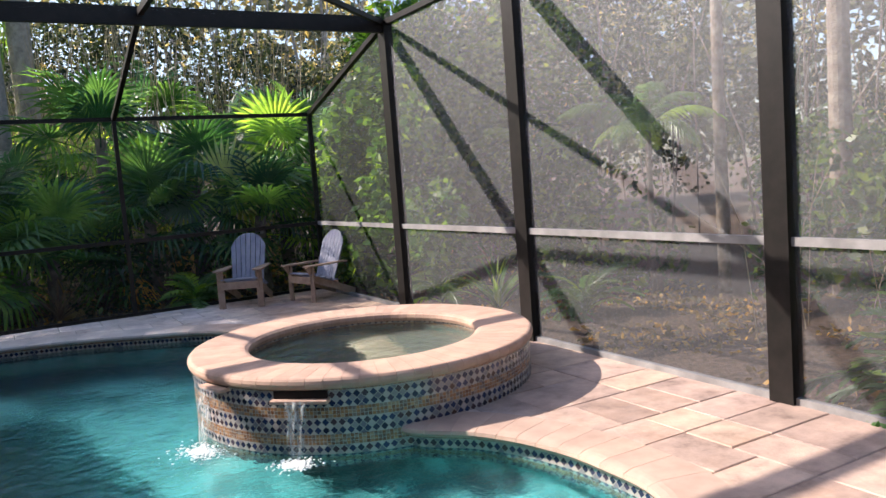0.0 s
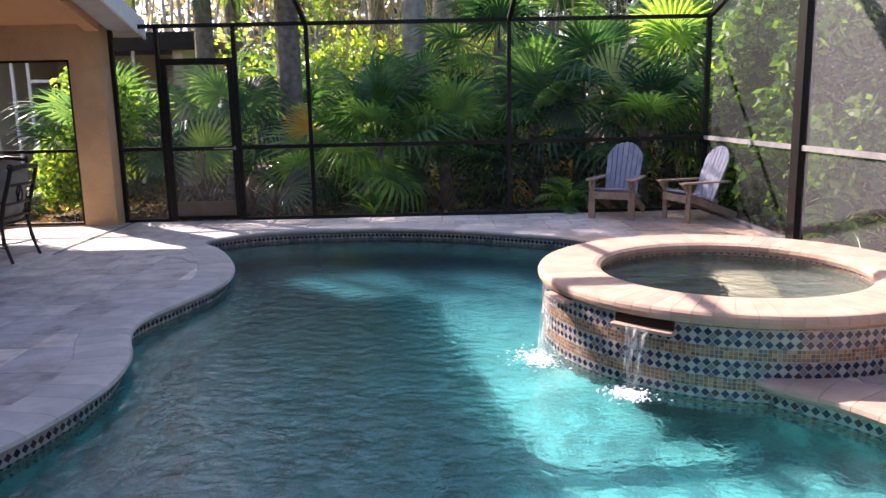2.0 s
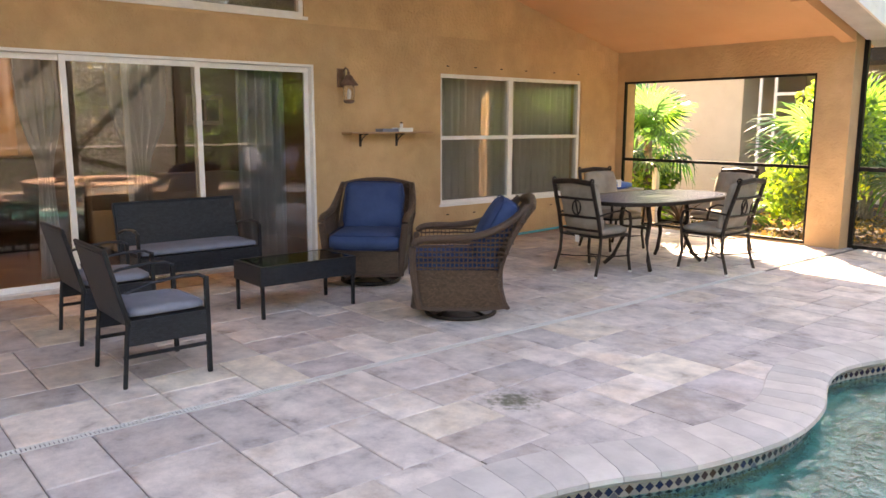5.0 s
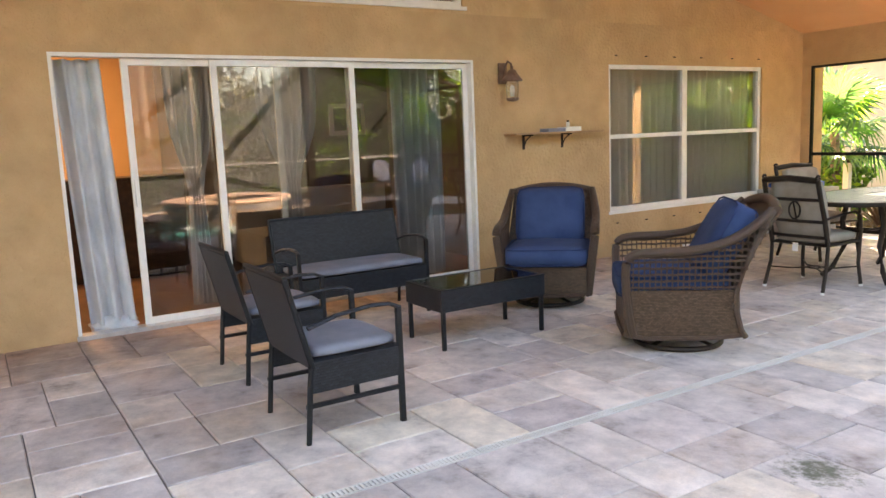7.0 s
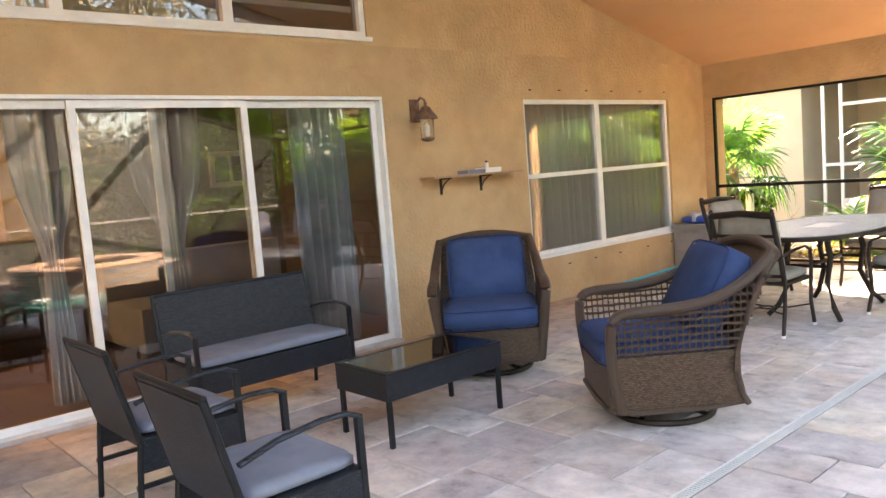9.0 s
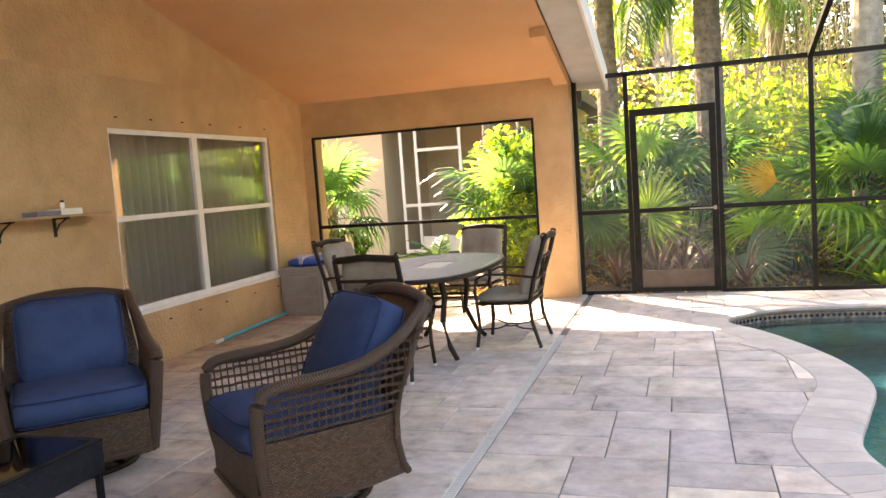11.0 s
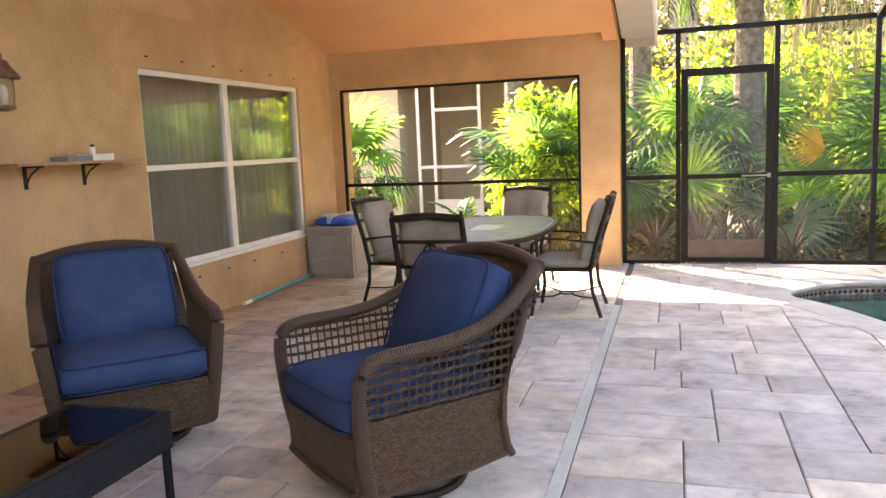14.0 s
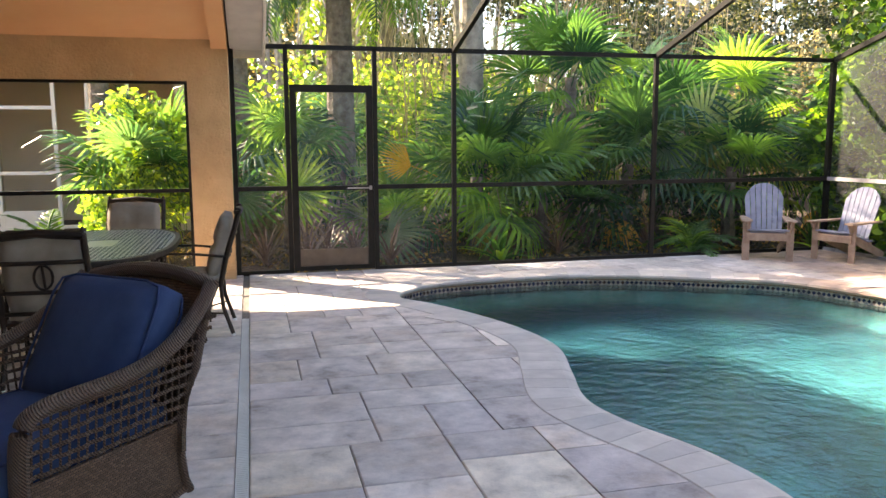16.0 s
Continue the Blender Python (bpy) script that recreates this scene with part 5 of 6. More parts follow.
def dining_chair(m):
    t = thing("dining_chair", "dark cast metal armchair with taupe tufted cushions", "dining chair", "chairs round the dining table")
    w = 0.25
    for sx in (-1, 1):
        x = sx * w
        part("leg", rod([(x, -0.24, 0.60), (x, -0.262, 0.50), (x, -0.25, 0.40), (x, -0.235, 0.20), (x * 1.04, -0.265, 0.012)], 0.0155, 8), IRON, t)
        part("leg", rod([(x, 0.20, 0.40), (x, 0.215, 0.22), (x * 1.05, 0.28, 0.012)], 0.0155, 8), IRON, t)
        part("armrest", rod([(x, -0.24, 0.60), (x, -0.16, 0.635), (x, 0.0, 0.63), (x, 0.255, 0.60)], 0.014, 8, 0.7), IRON, t)
        part("back_post", rod([(x, 0.20, 0.38), (x * 0.98, 0.25, 0.60), (x * 0.96, 0.315, 0.80), (x * 0.95, 0.35, 0.925)], 0.02, 8), IRON, t)
        for y in (-0.265, 0.28):
            part("foot_cap", rod([(x * 1.045, y, 0.0), (x * 1.045, y, 0.02)], 0.017, 8), WHITE, t, "pale plastic foot cap")
    bm = bmesh.new()
    for sx in (-1, 1):
        tube(bm, [(sx * w * 0.95, 0.345 + 0.022 * math.cos(k * 0.6), 0.935 + 0.022 * math.sin(k * 0.6)) for k in range(9)], 0.010, 6)
    for z, y in ((0.915, 0.345), (0.76, 0.305), (0.58, 0.25), (0.45, 0.215)):
        tube(bm, [(-w * 0.95, y, z), (0, y + 0.015, z + (0.02 if z > 0.9 else 0)), (w * 0.95, y, z)], 0.026 if z > 0.9 else 0.013, 8)
    tube(bm, [(0.05 * math.cos(2 * math.pi * k / 16), 0.28, 0.67 + 0.07 * math.sin(2 * math.pi * k / 16)) for k in range(17)], 0.008, 6, cap=False)
    tube(bm, [(0, 0.25, 0.59), (0, 0.305, 0.76)], 0.008, 6)
    part("back_frame", bm, IRON, t)
    bm = bmesh.new()
    for y, z in ((-0.25, 0.385), (0.205, 0.385)):
        tube(bm, [(-w, y, z), (w, y, z)], 0.011, 8)
    for x in (-w, w):
        tube(bm, [(x, -0.25, 0.385), (x, 0.205, 0.385)], 0.011, 8)
    box(bm, -w, w, -0.24, 0.2, 0.383, 0.392)
    part("seat_frame", bm, IRON, t)
    bm = bmesh.new()
    tube(bm, [(0.055 * math.cos(2 * math.pi * k / 16), 0.055 * math.sin(2 * math.pi * k / 16) - 0.02, 0.16) for k in range(17)], 0.007, 6, cap=False)
    for sx in (-1, 1):
        for sy, ye in ((-1, -0.245), (1, 0.235)):
            tube(bm, [(sx * w, ye, 0.17), (sx * 0.13, ye * 0.45, 0.155), (sx * 0.04, sy * 0.04 - 0.02, 0.16)], 0.007, 6)
    part("stretcher", bm, IRON, t, "curved cross stretchers with a ring")
    cushion(t, 0.47, 0.46, 0.075, Matrix.Translation((0, -0.03, 0.392)), TAUPE, "seat_cushion", "taupe seat cushion", 0.014)
    Mb = Matrix.Translation((0, 0.215, 0.665)) @ Matrix.Rotation(radians(74), 4, "X") @ Matrix.Translation((0, 0, -0.035))
    bm = rounded(0.45, 0.50, 0.10, 0.04, 0.016)
    for v in bm.verts:
        v.co.z = 0.04 + (v.co.z - 0.04) * (1 - 0.35 * math.exp(-((abs(v.co.x)) / 0.02) ** 2)) * (1 - 0.3 * math.exp(-((v.co.y) / 0.03) ** 2))
    me = mesh_of("back_cushion", bm, TAUPE, True)
    me.transform(Mb)
    part("back_cushion", me, None, t, "taupe tufted back cushion")
    t.matrix_world = m
    return t


dc = dining_chair(place(-4.33, 6.85, 180))
tag = part("care_tag", boxes((-0.03, 0.02, 0.262, 0.265, 0.33, 0.40)), WHITE, dc, "white cloth care tag")
c2 = copy_thing(dc, place(-3.60, 7.91, -90))
for ch in [o for o in c2.children if o.name.startswith("care_tag")]:
    bpy.data.objects.remove(ch)
copy_thing(c2, place(-4.22, 9.0, -6))
copy_thing(c2, place(-5.10, 8.15, 80))

# things by the wall
RESIN = surface("taupe_resin", (0.30, 0.27, 0.25), (0.37, 0.335, 0.31), 5, 0.6, 0.15, 80)
db = thing("deck_box", "taupe resin deck storage box with panelled sides", "storage box")
part("body", boxes((0, 0.53, 0, 0.82, 0, 0.50), bevel=0.008), RESIN, db)
part("panel", boxes((0.04, 0.49, -0.012, 0.0, 0.05, 0.22), (0.04, 0.49, -0.012, 0.0, 0.25, 0.46), bevel=0.004), RESIN, db)
part("panel", boxes((0.53, 0.542, 0.05, 0.77, 0.05, 0.22), (0.53, 0.542, 0.05, 0.77, 0.25, 0.46), bevel=0.004), RESIN, db)
part("lid", boxes((-0.012, 0.552, -0.022, 0.83, 0.50, 0.56), bevel=0.01), RESIN, db, "taupe resin lid")
db.matrix_world = place(-6.64, 9.32, 0)
BLUEPL = surface("blue_plastic", (0.02, 0.08, 0.42), (0.03, 0.12, 0.5), 4, 0.35, 0.05, 60)
fl = thing("pool_float", "folded bright blue pool float with a pale strap", "pool float")
part("pad", rounded(0.42, 0.6, 0.09, 0.04, 0.015), BLUEPL, fl, "flat bright blue vinyl pad", smooth=True)
part("strap", boxes((-0.215, 0.215, -0.07, 0.01, 0.03, 0.115), (-0.05, 0.0, -0.305, 0.305, 0.03, 0.112), bevel=0.004), CURTAIN, fl, "pale strap")
fl.matrix_world = place(-6.38, 9.70, 0, 0.56)
TEAL = surface("teal_pole", (0.02, 0.38, 0.50), (0.03, 0.45, 0.58), 4, 0.35, 0.05, 60)
pl = thing("pool_pole", "teal telescopic pool pole lying along the wall", "pool pole")
part("shaft", rod([(-6.58, 7.98, 0.018), (-6.585, 9.28, 0.05)], 0.016, 10), TEAL, pl)
part("tip", rod([(-6.58, 7.86, 0.016), (-6.58, 7.985, 0.018)], 0.02, 10), WHITE, pl, "white plastic pole end")
SHELFWOOD = surface("shelf_wood", (0.36, 0.21, 0.11), (0.48, 0.30, 0.17), 12, 0.6, 0.2, 60)
sh = thing("wall_shelf", "light brown wooden wall shelf on two dark brackets", "shelf")
part("board", boxes((WALL_X + 0.002, WALL_X + 0.20, 5.38, 6.52, 1.365, 1.383), bevel=0.003), SHELFWOOD, sh)
for y in (5.62, 6.12):
    bm = boxes((WALL_X + 0.001, WALL_X + 0.012, y - 0.012, y + 0.012, 1.22, 1.364), (WALL_X + 0.012, WALL_X + 0.15, y - 0.012, y + 0.012, 1.352, 1.364))
    tube(bm, [(WALL_X + 0.012, y, 1.25), (WALL_X + 0.05, y, 1.31), (WALL_X + 0.12, y, 1.352)], 0.006, 6)
    part("bracket", bm, IRON, sh, "dark curved metal bracket")
for i, (y, w, h, c, lb, nm) in enumerate(((5.92, 0.22, 0.035, GREYCLOTH, "flat grey box lying on the wall shelf", "flat_box"), (6.14, 0.20, 0.045, WHITE, "flat white box lying on the wall shelf", "flat_box"))):
    t = thing(nm, lb, "box")
    part("body", boxes((WALL_X + 0.03, WALL_X + 0.17, y - w / 2, y + w / 2, 1.383, 1.383 + h), bevel=0.004), c, t)
t = thing("small_bottle", "small white bottle with a dark cap on the wall shelf", "bottle")
part("body", rod([(WALL_X + 0.09, 6.13, 1.429), (WALL_X + 0.09, 6.13, 1.475)], 0.018, 12), WHITE, t)
part("cap", rod([(WALL_X + 0.09, 6.13, 1.476), (WALL_X + 0.09, 6.13, 1.492)], 0.014, 12), IRON, t, "dark bottle cap")
# lantern
RUST = surface("aged_copper", (0.14, 0.075, 0.05), (0.24, 0.15, 0.11), 18, 0.6, 0.3, 60, metal=0.3)
FROST = glass_material("seeded_glass", (0.85, 0.84, 0.80))
FROST.node_tree.nodes["Principled BSDF"].inputs["Roughness"].default_value = 0.25
ln = thing("wall_lantern", "aged copper coach lantern with a seeded glass cylinder", "wall lamp")
LX, LY = WALL_X + 0.16, 5.38
part("wall_plate", boxes((WALL_X + 0.001, WALL_X + 0.02, LY - 0.05, LY + 0.05, 1.86, 2.06), bevel=0.006), RUST, ln)
part("scroll_arm", rod([(WALL_X + 0.02, LY, 1.92), (WALL_X + 0.05, LY, 2.02), (WALL_X + 0.10, LY, 2.065), (WALL_X + 0.15, LY, 2.04), (LX, LY, 1.985)], 0.01, 8), RUST, ln)


def lathe(prof, x, y, n=20):
    loops = [[(x + r * math.cos(2 * math.pi * k / n), y + r * math.sin(2 * math.pi * k / n), z) for k in range(n)] for r, z in prof]
    bm = ring_mesh(loops)
    bmesh.ops.recalc_face_normals(bm, faces=bm.faces[:])
    return bm


part("hood", lathe([(0.003, 2.03), (0.016, 2.01), (0.012, 1.99), (0.04, 1.975), (0.05, 1.95), (0.085, 1.905), (0.10, 1.885), (0.10, 1.875), (0.07, 1.875)], LX, LY), RUST, ln, "flared copper lantern hood", smooth=True)
part("glass", lathe([(0.058, 1.875), (0.062, 1.82), (0.055, 1.72)], LX, LY), FROST, ln, "seeded glass lantern cylinder", smooth=True)
part("base", lathe([(0.003, 1.685), (0.04, 1.69), (0.06, 1.705), (0.062, 1.72), (0.01, 1.722)], LX, LY), RUST, ln, smooth=True)
part("bulb", lathe([(0.003, 1.84), (0.014, 1.82), (0.016, 1.78), (0.012, 1.735), (0.003, 1.73)], LX, LY, 12), WHITE, ln, "white candle bulb", smooth=True)


def arch(k):
    return 0.80 - 0.20 * abs(k / 3.5) ** 2.6


def adirondack(m):
    t = thing("adirondack_chair", "weathered grey slatted adirondack chair with wooden arms", "adirondack chair", "adirondack chairs by the pool")
    for sx in (-1, 1):
        x = sx * 0.27
        part("front_leg", boxes((x - 0.045, x + 0.045, -0.30, -0.275, 0, 0.52), bevel=0.003), TEAK, t)
        bm = bmesh.new()
        bar(bm, (sx * 0.235, -0.29, 0.35), (sx * 0.235, 0.50, 0.05), 0.025, 0.10)
        part("rear_leg", bm, TEAK, t)
        bm = plate([Vector(p) for p in ((x - 0.06, -0.40), (x + 0.06, -0.40), (x + 0.07, -0.30), (x + 0.05, 0.10), (x + 0.02, 0.36), (x - 0.03, 0.36), (x - 0.05, 0.10), (x - 0.07, -0.30))], 0.52, 0.542)
        part("armrest", bm, TEAK, t, "broad weathered wooden arm")
        bm = plate([Vector((0, 0)), Vector((0.10, 0)), Vector((0.0, 0.14))], -0.011, 0.011)
        me = mesh_of("arm_bracket", bm, TEAK)
        me.transform(Matrix.Translation((x, -0.31, 0.52)) @ Matrix.Rotation(radians(-90), 4, "X") @ Matrix.Rotation(radians(180), 4, "Y") @ Matrix.Rotation(radians(-90), 4, "Y"))
        part("arm_bracket", me, None, t)
    part("front_apron", boxes((-0.27, 0.27, -0.325, -0.302, 0.27, 0.37)), TEAK, t)
    for i in range(5):
        y, z = -0.26 + i * 0.095, 0.405 - i * 0.032
        bm = bmesh.new()
        bar(bm, (-0.28, y, z), (0.28, y, z), 0.082, 0.02)
        part("seat_slat", bm, GREYWOOD, t)
    for i in range(7):
        u = (i - 3) / 3
        bm = bmesh.new()
        n = Vector((0, 0.36, 0.93)).normalized()
        side = Vector((1, 0, 0))
        nrm = side.cross(n)
        b0 = Vector((u * 0.19, 0.13, 0.24))
        vs = []
        for k in (0, 1):
            off = nrm * (0.018 * k)
            vs.append([bm.verts.new(b0 + side * sx + n * hh + side * u * 0.035 * (hh / 0.8) + off) for sx, hh in ((-0.028, 0), (0.028, 0), (0.033, arch(i - 2.5)), (0.0, arch(i - 3)), (-0.033, arch(i - 3.5)))])
        bm.faces.new(vs[0])
        bm.faces.new(vs[1][::-1])
        for k in range(5):
            bm.faces.new((vs[0][k], vs[0][(k + 1) % 5], vs[1][(k + 1) % 5], vs[1][k]))
        bmesh.ops.recalc_face_normals(bm, faces=bm.faces[:])
        part("back_slat", bm, GREYWOOD, t)
    bm = bmesh.new()
    bar(bm, (-0.30, 0.295, 0.53), (0.30, 0.295, 0.53), 0.06, 0.022)
    bar(bm, (-0.25, 0.18, 0.25), (0.25, 0.18, 0.25), 0.022, 0.07)
    part("back_rail", bm, TEAK, t)
    t.matrix_world = m
    return t


ad = adirondack(place(3.04, 10.0, -30) @ Matrix.Scale(0.92, 4))
copy_thing(ad, place(3.88, 9.6, -74) @ Matrix.Scale(0.96, 4))

# drain channel
DRAIN = surface("drain_resin", (0.62, 0.61, 0.57), (0.74, 0.72, 0.68), 3, 0.6, 0.1, 60)
dr = thing("drain_channel", "long narrow pale slotted drain set in the pavers", "drain")
part("trough", boxes((STRIP_X - 0.028, STRIP_X + 0.028, SOUTH_Y + 0.1, 8.2, -0.05, -0.008)), BRONZE, dr)
bm = bmesh.new()
y = SOUTH_Y + 0.12
while y < 8.2:
    box(bm, STRIP_X - 0.026, STRIP_X + 0.026, y, y + 0.0125, -0.008, -0.001)
    y += 0.02
for x in (STRIP_X - 0.028, STRIP_X + 0.024):
    box(bm, x, x + 0.004, SOUTH_Y + 0.1, 8.2, -0.007, 0.0005)
part("grate", bm, DRAIN, dr, "pale slotted drain grate", kind="stuff")
t = thing("skimmer_lid", "square paver lid over the pool skimmer", "skimmer lid")
part("lid", boxes((-0.14, 0.14, -0.14, 0.14, 0.001, 0.007), bevel=0.002), COPING, t)
t.matrix_world = place(-1.60, 7.82, 35)

# spa spillways
FOAM = surface("foam", (0.72, 0.78, 0.78), (0.85, 0.88, 0.88), 30, 0.6, 0.5, 80)


def sheet_material():
    m, tt, n, l, bs = nodes_of("falling_water")
    vec, _ = place_vec(n, l)
    mp = n.new("ShaderNodeMapping")
    mp.inputs["Scale"].default_value = (30, 30, 3)
    l.new(vec, mp.inputs[0])
    f = tex(n, l, mp.outputs[0], 1.5, 4)
    tr, mx = n.new("ShaderNodeBsdfTransparent"), n.new("ShaderNodeMixShader")
    bs.inputs["Base Color"].default_value, bs.inputs["Roughness"].default_value = (0.75, 0.8, 0.8, 1), 0.15
    mr = n.new("ShaderNodeMapRange")
    mr.inputs[1].default_value, mr.inputs[2].default_value, mr.inputs[3].default_value, mr.inputs[4].default_value = 0.42, 0.72, 0.05, 0.65
    l.new(f, mr.inputs[0])
    l.new(mr.outputs[0], mx.inputs[0])
    l.new(tr.outputs[0], mx.inputs[1])
    l.new(bs.outputs[0], mx.inputs[2])
    l.new(mx.outputs[0], n["Material Output"].inputs[0])
    return m


FALL = sheet_material()
for ang, wd, lz in ((197, 0.24, 0.255), (228, 0.34, 0.215)):
    t = thing("spillway", "small stone spill lip with water falling into the pool", "spillway", "spillways of the spa")
    r0 = SPA_RO - 0.03
    part("lip", boxes((r0 - 0.02, r0 + 0.055, -wd / 2 - 0.01, wd / 2 + 0.01, lz - 0.022, lz), bevel=0.006), SPACOPE, t, "tan stone spill lip")
    part("slot", boxes((r0 - 0.01, r0 + 0.006, -wd / 2, wd / 2, lz + 0.001, SPA_Z - 0.076)), BRONZE, t, "dark spill slot")
    bm = bmesh.new()
    rows = []
    for j in range(10):
        z = lz - 0.004 - (lz - 0.004 - WATER_Z) * (j / 9) ** 1.4
        x = r0 + 0.055 + 0.09 * math.sqrt(max(0, (lz - z) / 0.4))
        k = 1 - 0.45 * (j / 9)
        rows.append([bm.verts.new((x + 0.006 * math.sin(i * 2.1), (i / 8 - 0.5) * wd * (0.8 if wd < 0.3 else 0.45) * k, z)) for i in range(9)])
    for a, b in zip(rows, rows[1:]):
        for i in range(8):
            bm.faces.new((a[i], a[i + 1], b[i + 1], b[i]))
    part("water_sheet", bm, FALL, t, "thin sheet of falling water", smooth=True)
    bm = bmesh.new()
    rg = random.Random(ang)
    for k in range(520):
        a, rr = rg.uniform(0, 6.28), abs(rg.gauss(0, 0.075 if wd < 0.3 else 0.05))
        s = rg.uniform(0.002, 0.008)
        mm = Matrix.Translation((r0 + 0.16 + rr * math.cos(a), rr * math.sin(a) * 1.4, WATER_Z + s * 0.2)) @ Matrix.Diagonal((s * 1.7, s * 1.3, s * 0.6, 1))
        bmesh.ops.create_icosphere(bm, subdivisions=1, radius=1, matrix=mm)
    part("splash", bm, FOAM, t, "white foam where the water lands", smooth=True, kind="stuff")
    t.matrix_world = Matrix.Translation((SPA.x, SPA.y, 0)) @ Matrix.Rotation(radians(ang), 4, "Z")


# ---- plants ----
def fan_leaf(seed, r=0.6, seg=26, span=290, droop=0.25, material=LEAF):
    """A pleated fan leaf on its stalk; the stalk starts at the origin and runs along +x."""
    rg = random.Random(seed)
    bm = bmesh.new()
    L = 0.58
    tube(bm, [(0, 0, 0), (L * 0.5, 0, 0.05), (L, 0, 0.02)], [0.010, 0.008, 0.006], 4, cap=False)
    hub = Vector((L, 0, 0.02))
    step = radians(span) / seg
    for i in range(seg):
        a = -radians(span) / 2 + (i + 0.5) * step
        ln = r * (1 - 0.25 * abs(a / radians(span / 2)) ** 3) * rg.uniform(0.9, 1.06)
        d, s = Vector((math.cos(a), math.sin(a), 0)), Vector((-math.sin(a), math.cos(a), 0))
        tilt = rg.uniform(-0.03, 0.03)
        rows = []
        for u, w in ((0.02, 0.5), (0.35, 1.0), (0.62, 0.75), (0.85, 0.4), (1.0, 0.04)):
            half = ln * 0.62 * math.tan(step / 2) * w * (1.0 if u > 0.3 else 0.6)
            if u <= 0.35:
                half = ln * u * math.tan(step / 2) + 0.001
            z = 0.10 * u - droop * max(0, u - 0.45) ** 2 * 3.2 * (1 + rg.uniform(-0.2, 0.5)) + tilt * u
            c = hub + d * (ln * u) + Vector((0, 0, z * r * 1.4))
            rows.append([bm.verts.new(c - s * half), bm.verts.new(c + Vector((0, 0, half * 0.5))), bm.verts.new(c + s * half)])
        for p, q in zip(rows, rows[1:]):
            bm.faces.new((p[0], p[1], q[1], q[0]))
            bm.faces.new((p[1], p[2], q[2], q[1]))
    return mesh_of("leaf", bm, material)


FANS = [fan_leaf(1), fan_leaf(2, 0.55, 30, 310, 0.35), fan_leaf(3, 0.62, 24, 260, 0.15), fan_leaf(4, 0.58, 28, 300, 0.5)]
LEAF_B = leaf_material("blue_green_fan_leaf", (0.030, 0.085, 0.060), (0.10, 0.19, 0.125), glow=0.42, rough=0.22)
FANS += [fan_leaf(31, 0.62, 28, 300, 0.3, LEAF_B), fan_leaf(32, 0.60, 26, 280, 0.45, LEAF_B), fan_leaf(33, 0.64, 30, 310, 0.2, LEAF_B)]
FAN_Y = fan_leaf(6, 0.6, 22, 240, 0.4, LEAF_Y)
FAN_D = fan_leaf(7, 0.5, 20, 120, 1.0, DRY)


def fan_palm(x, y, h, n=16, size=1.0, seed=0, yellow=0, dry=2, label="green fan palm with wide pleated leaves in the mulch bed"):
    rg = random.Random(seed)
    t = thing("fan_palm", label, "palm", "palms round the pool cage")
    r = 0.07 * size
    part("trunk", rod([(0, 0, -0.1), (0.03, 0.0, h * 0.5), (0, 0.02, h)], [r * 1.5, r * 1.2, r], 8), BARK, t)
    for i in range(n):
        az = i * 2.39996 + rg.uniform(-0.3, 0.3)
        k = i / max(1, n - 1)
        el = radians(72 - 88 * k + rg.uniform(-8, 8))
        mesh = FAN_Y if i >= n - yellow and yellow else rg.choice(FANS)
        ob = part("leaf", mesh, None, t, "yellowing fan leaf" if mesh is FAN_Y else "")
        s = size * rg.uniform(0.8, 1.12)
        ob.matrix_basis = Matrix.Translation((0, 0, h * (1 - 0.25 * k))) @ Matrix.Rotation(az, 4, "Z") @ Matrix.Rotation(-el, 4, "Y") @ Matrix.Rotation(rg.uniform(-0.4, 0.4), 4, "X") @ Matrix.Diagonal((s, s, s, 1))
    for i in range(dry):
        ob = part("leaf", FAN_D, None, t, "dry brown hanging leaf")
        s = size * 0.9
        ob.matrix_basis = Matrix.Translation((0, 0, h * 0.7)) @ Matrix.Rotation(rg.uniform(0, 6.28), 4, "Z") @ Matrix.Rotation(radians(rg.uniform(35, 60)), 4, "Y") @ Matrix.Diagonal((s, s, s, 1))
    t.matrix_world = Matrix.Translation((x, y, -0.08)) @ Matrix.Rotation(rg.uniform(0, 6.28), 4, "Z")
    return t


PALMS = [(-2.6, 13.2, 1.3, 12, 1.25), (-1.7, 14.8, 1.3, 11, 1.25), (-0.1, 12.1, 1.05, 14, 1.2), (0.95, 12.2, 0.8, 13, 1.2), (0.4, 13.4, 1.5, 11, 1.2),
         (1.85, 13.4, 2.55, 14, 1.25), (2.3, 12.2, 1.2, 13, 1.2), (3.1, 12.7, 1.7, 14, 1.25), (3.9, 12.0, 1.15, 13, 1.15), (4.6, 12.9, 1.9, 13, 1.2), (3.4, 17.5, 3.3, 14, 1.4),
         (5.6, 14.2, 2.3, 12, 1.25), (5.7, 12.2, 1.1, 12, 1.0), (-1.1, 12.3, 0.4, 10, 0.95), (-6.9, 11.35, 1.35, 17, 0.85), (-8.3, 12.9, 1.3, 12, 1.0), (-4.45, 12.5, 1.1, 13, 1.15),
         (-4.6, 14.2, 1.2, 11, 1.15), (6.9, 10.9, 0.9, 12, 0.9), (5.5, 9.0, 0.5, 10, 0.6), (4.3, 15.8, 2.4, 12, 1.35)]
for i, (x, y, h, n, s) in enumerate(PALMS):
    fan_palm(x, y, h, n, s, i + 11, yellow=2 if i in (7, 16) else 1 if i in (5, 9) else 0, dry=3 if i % 3 == 0 else 1)


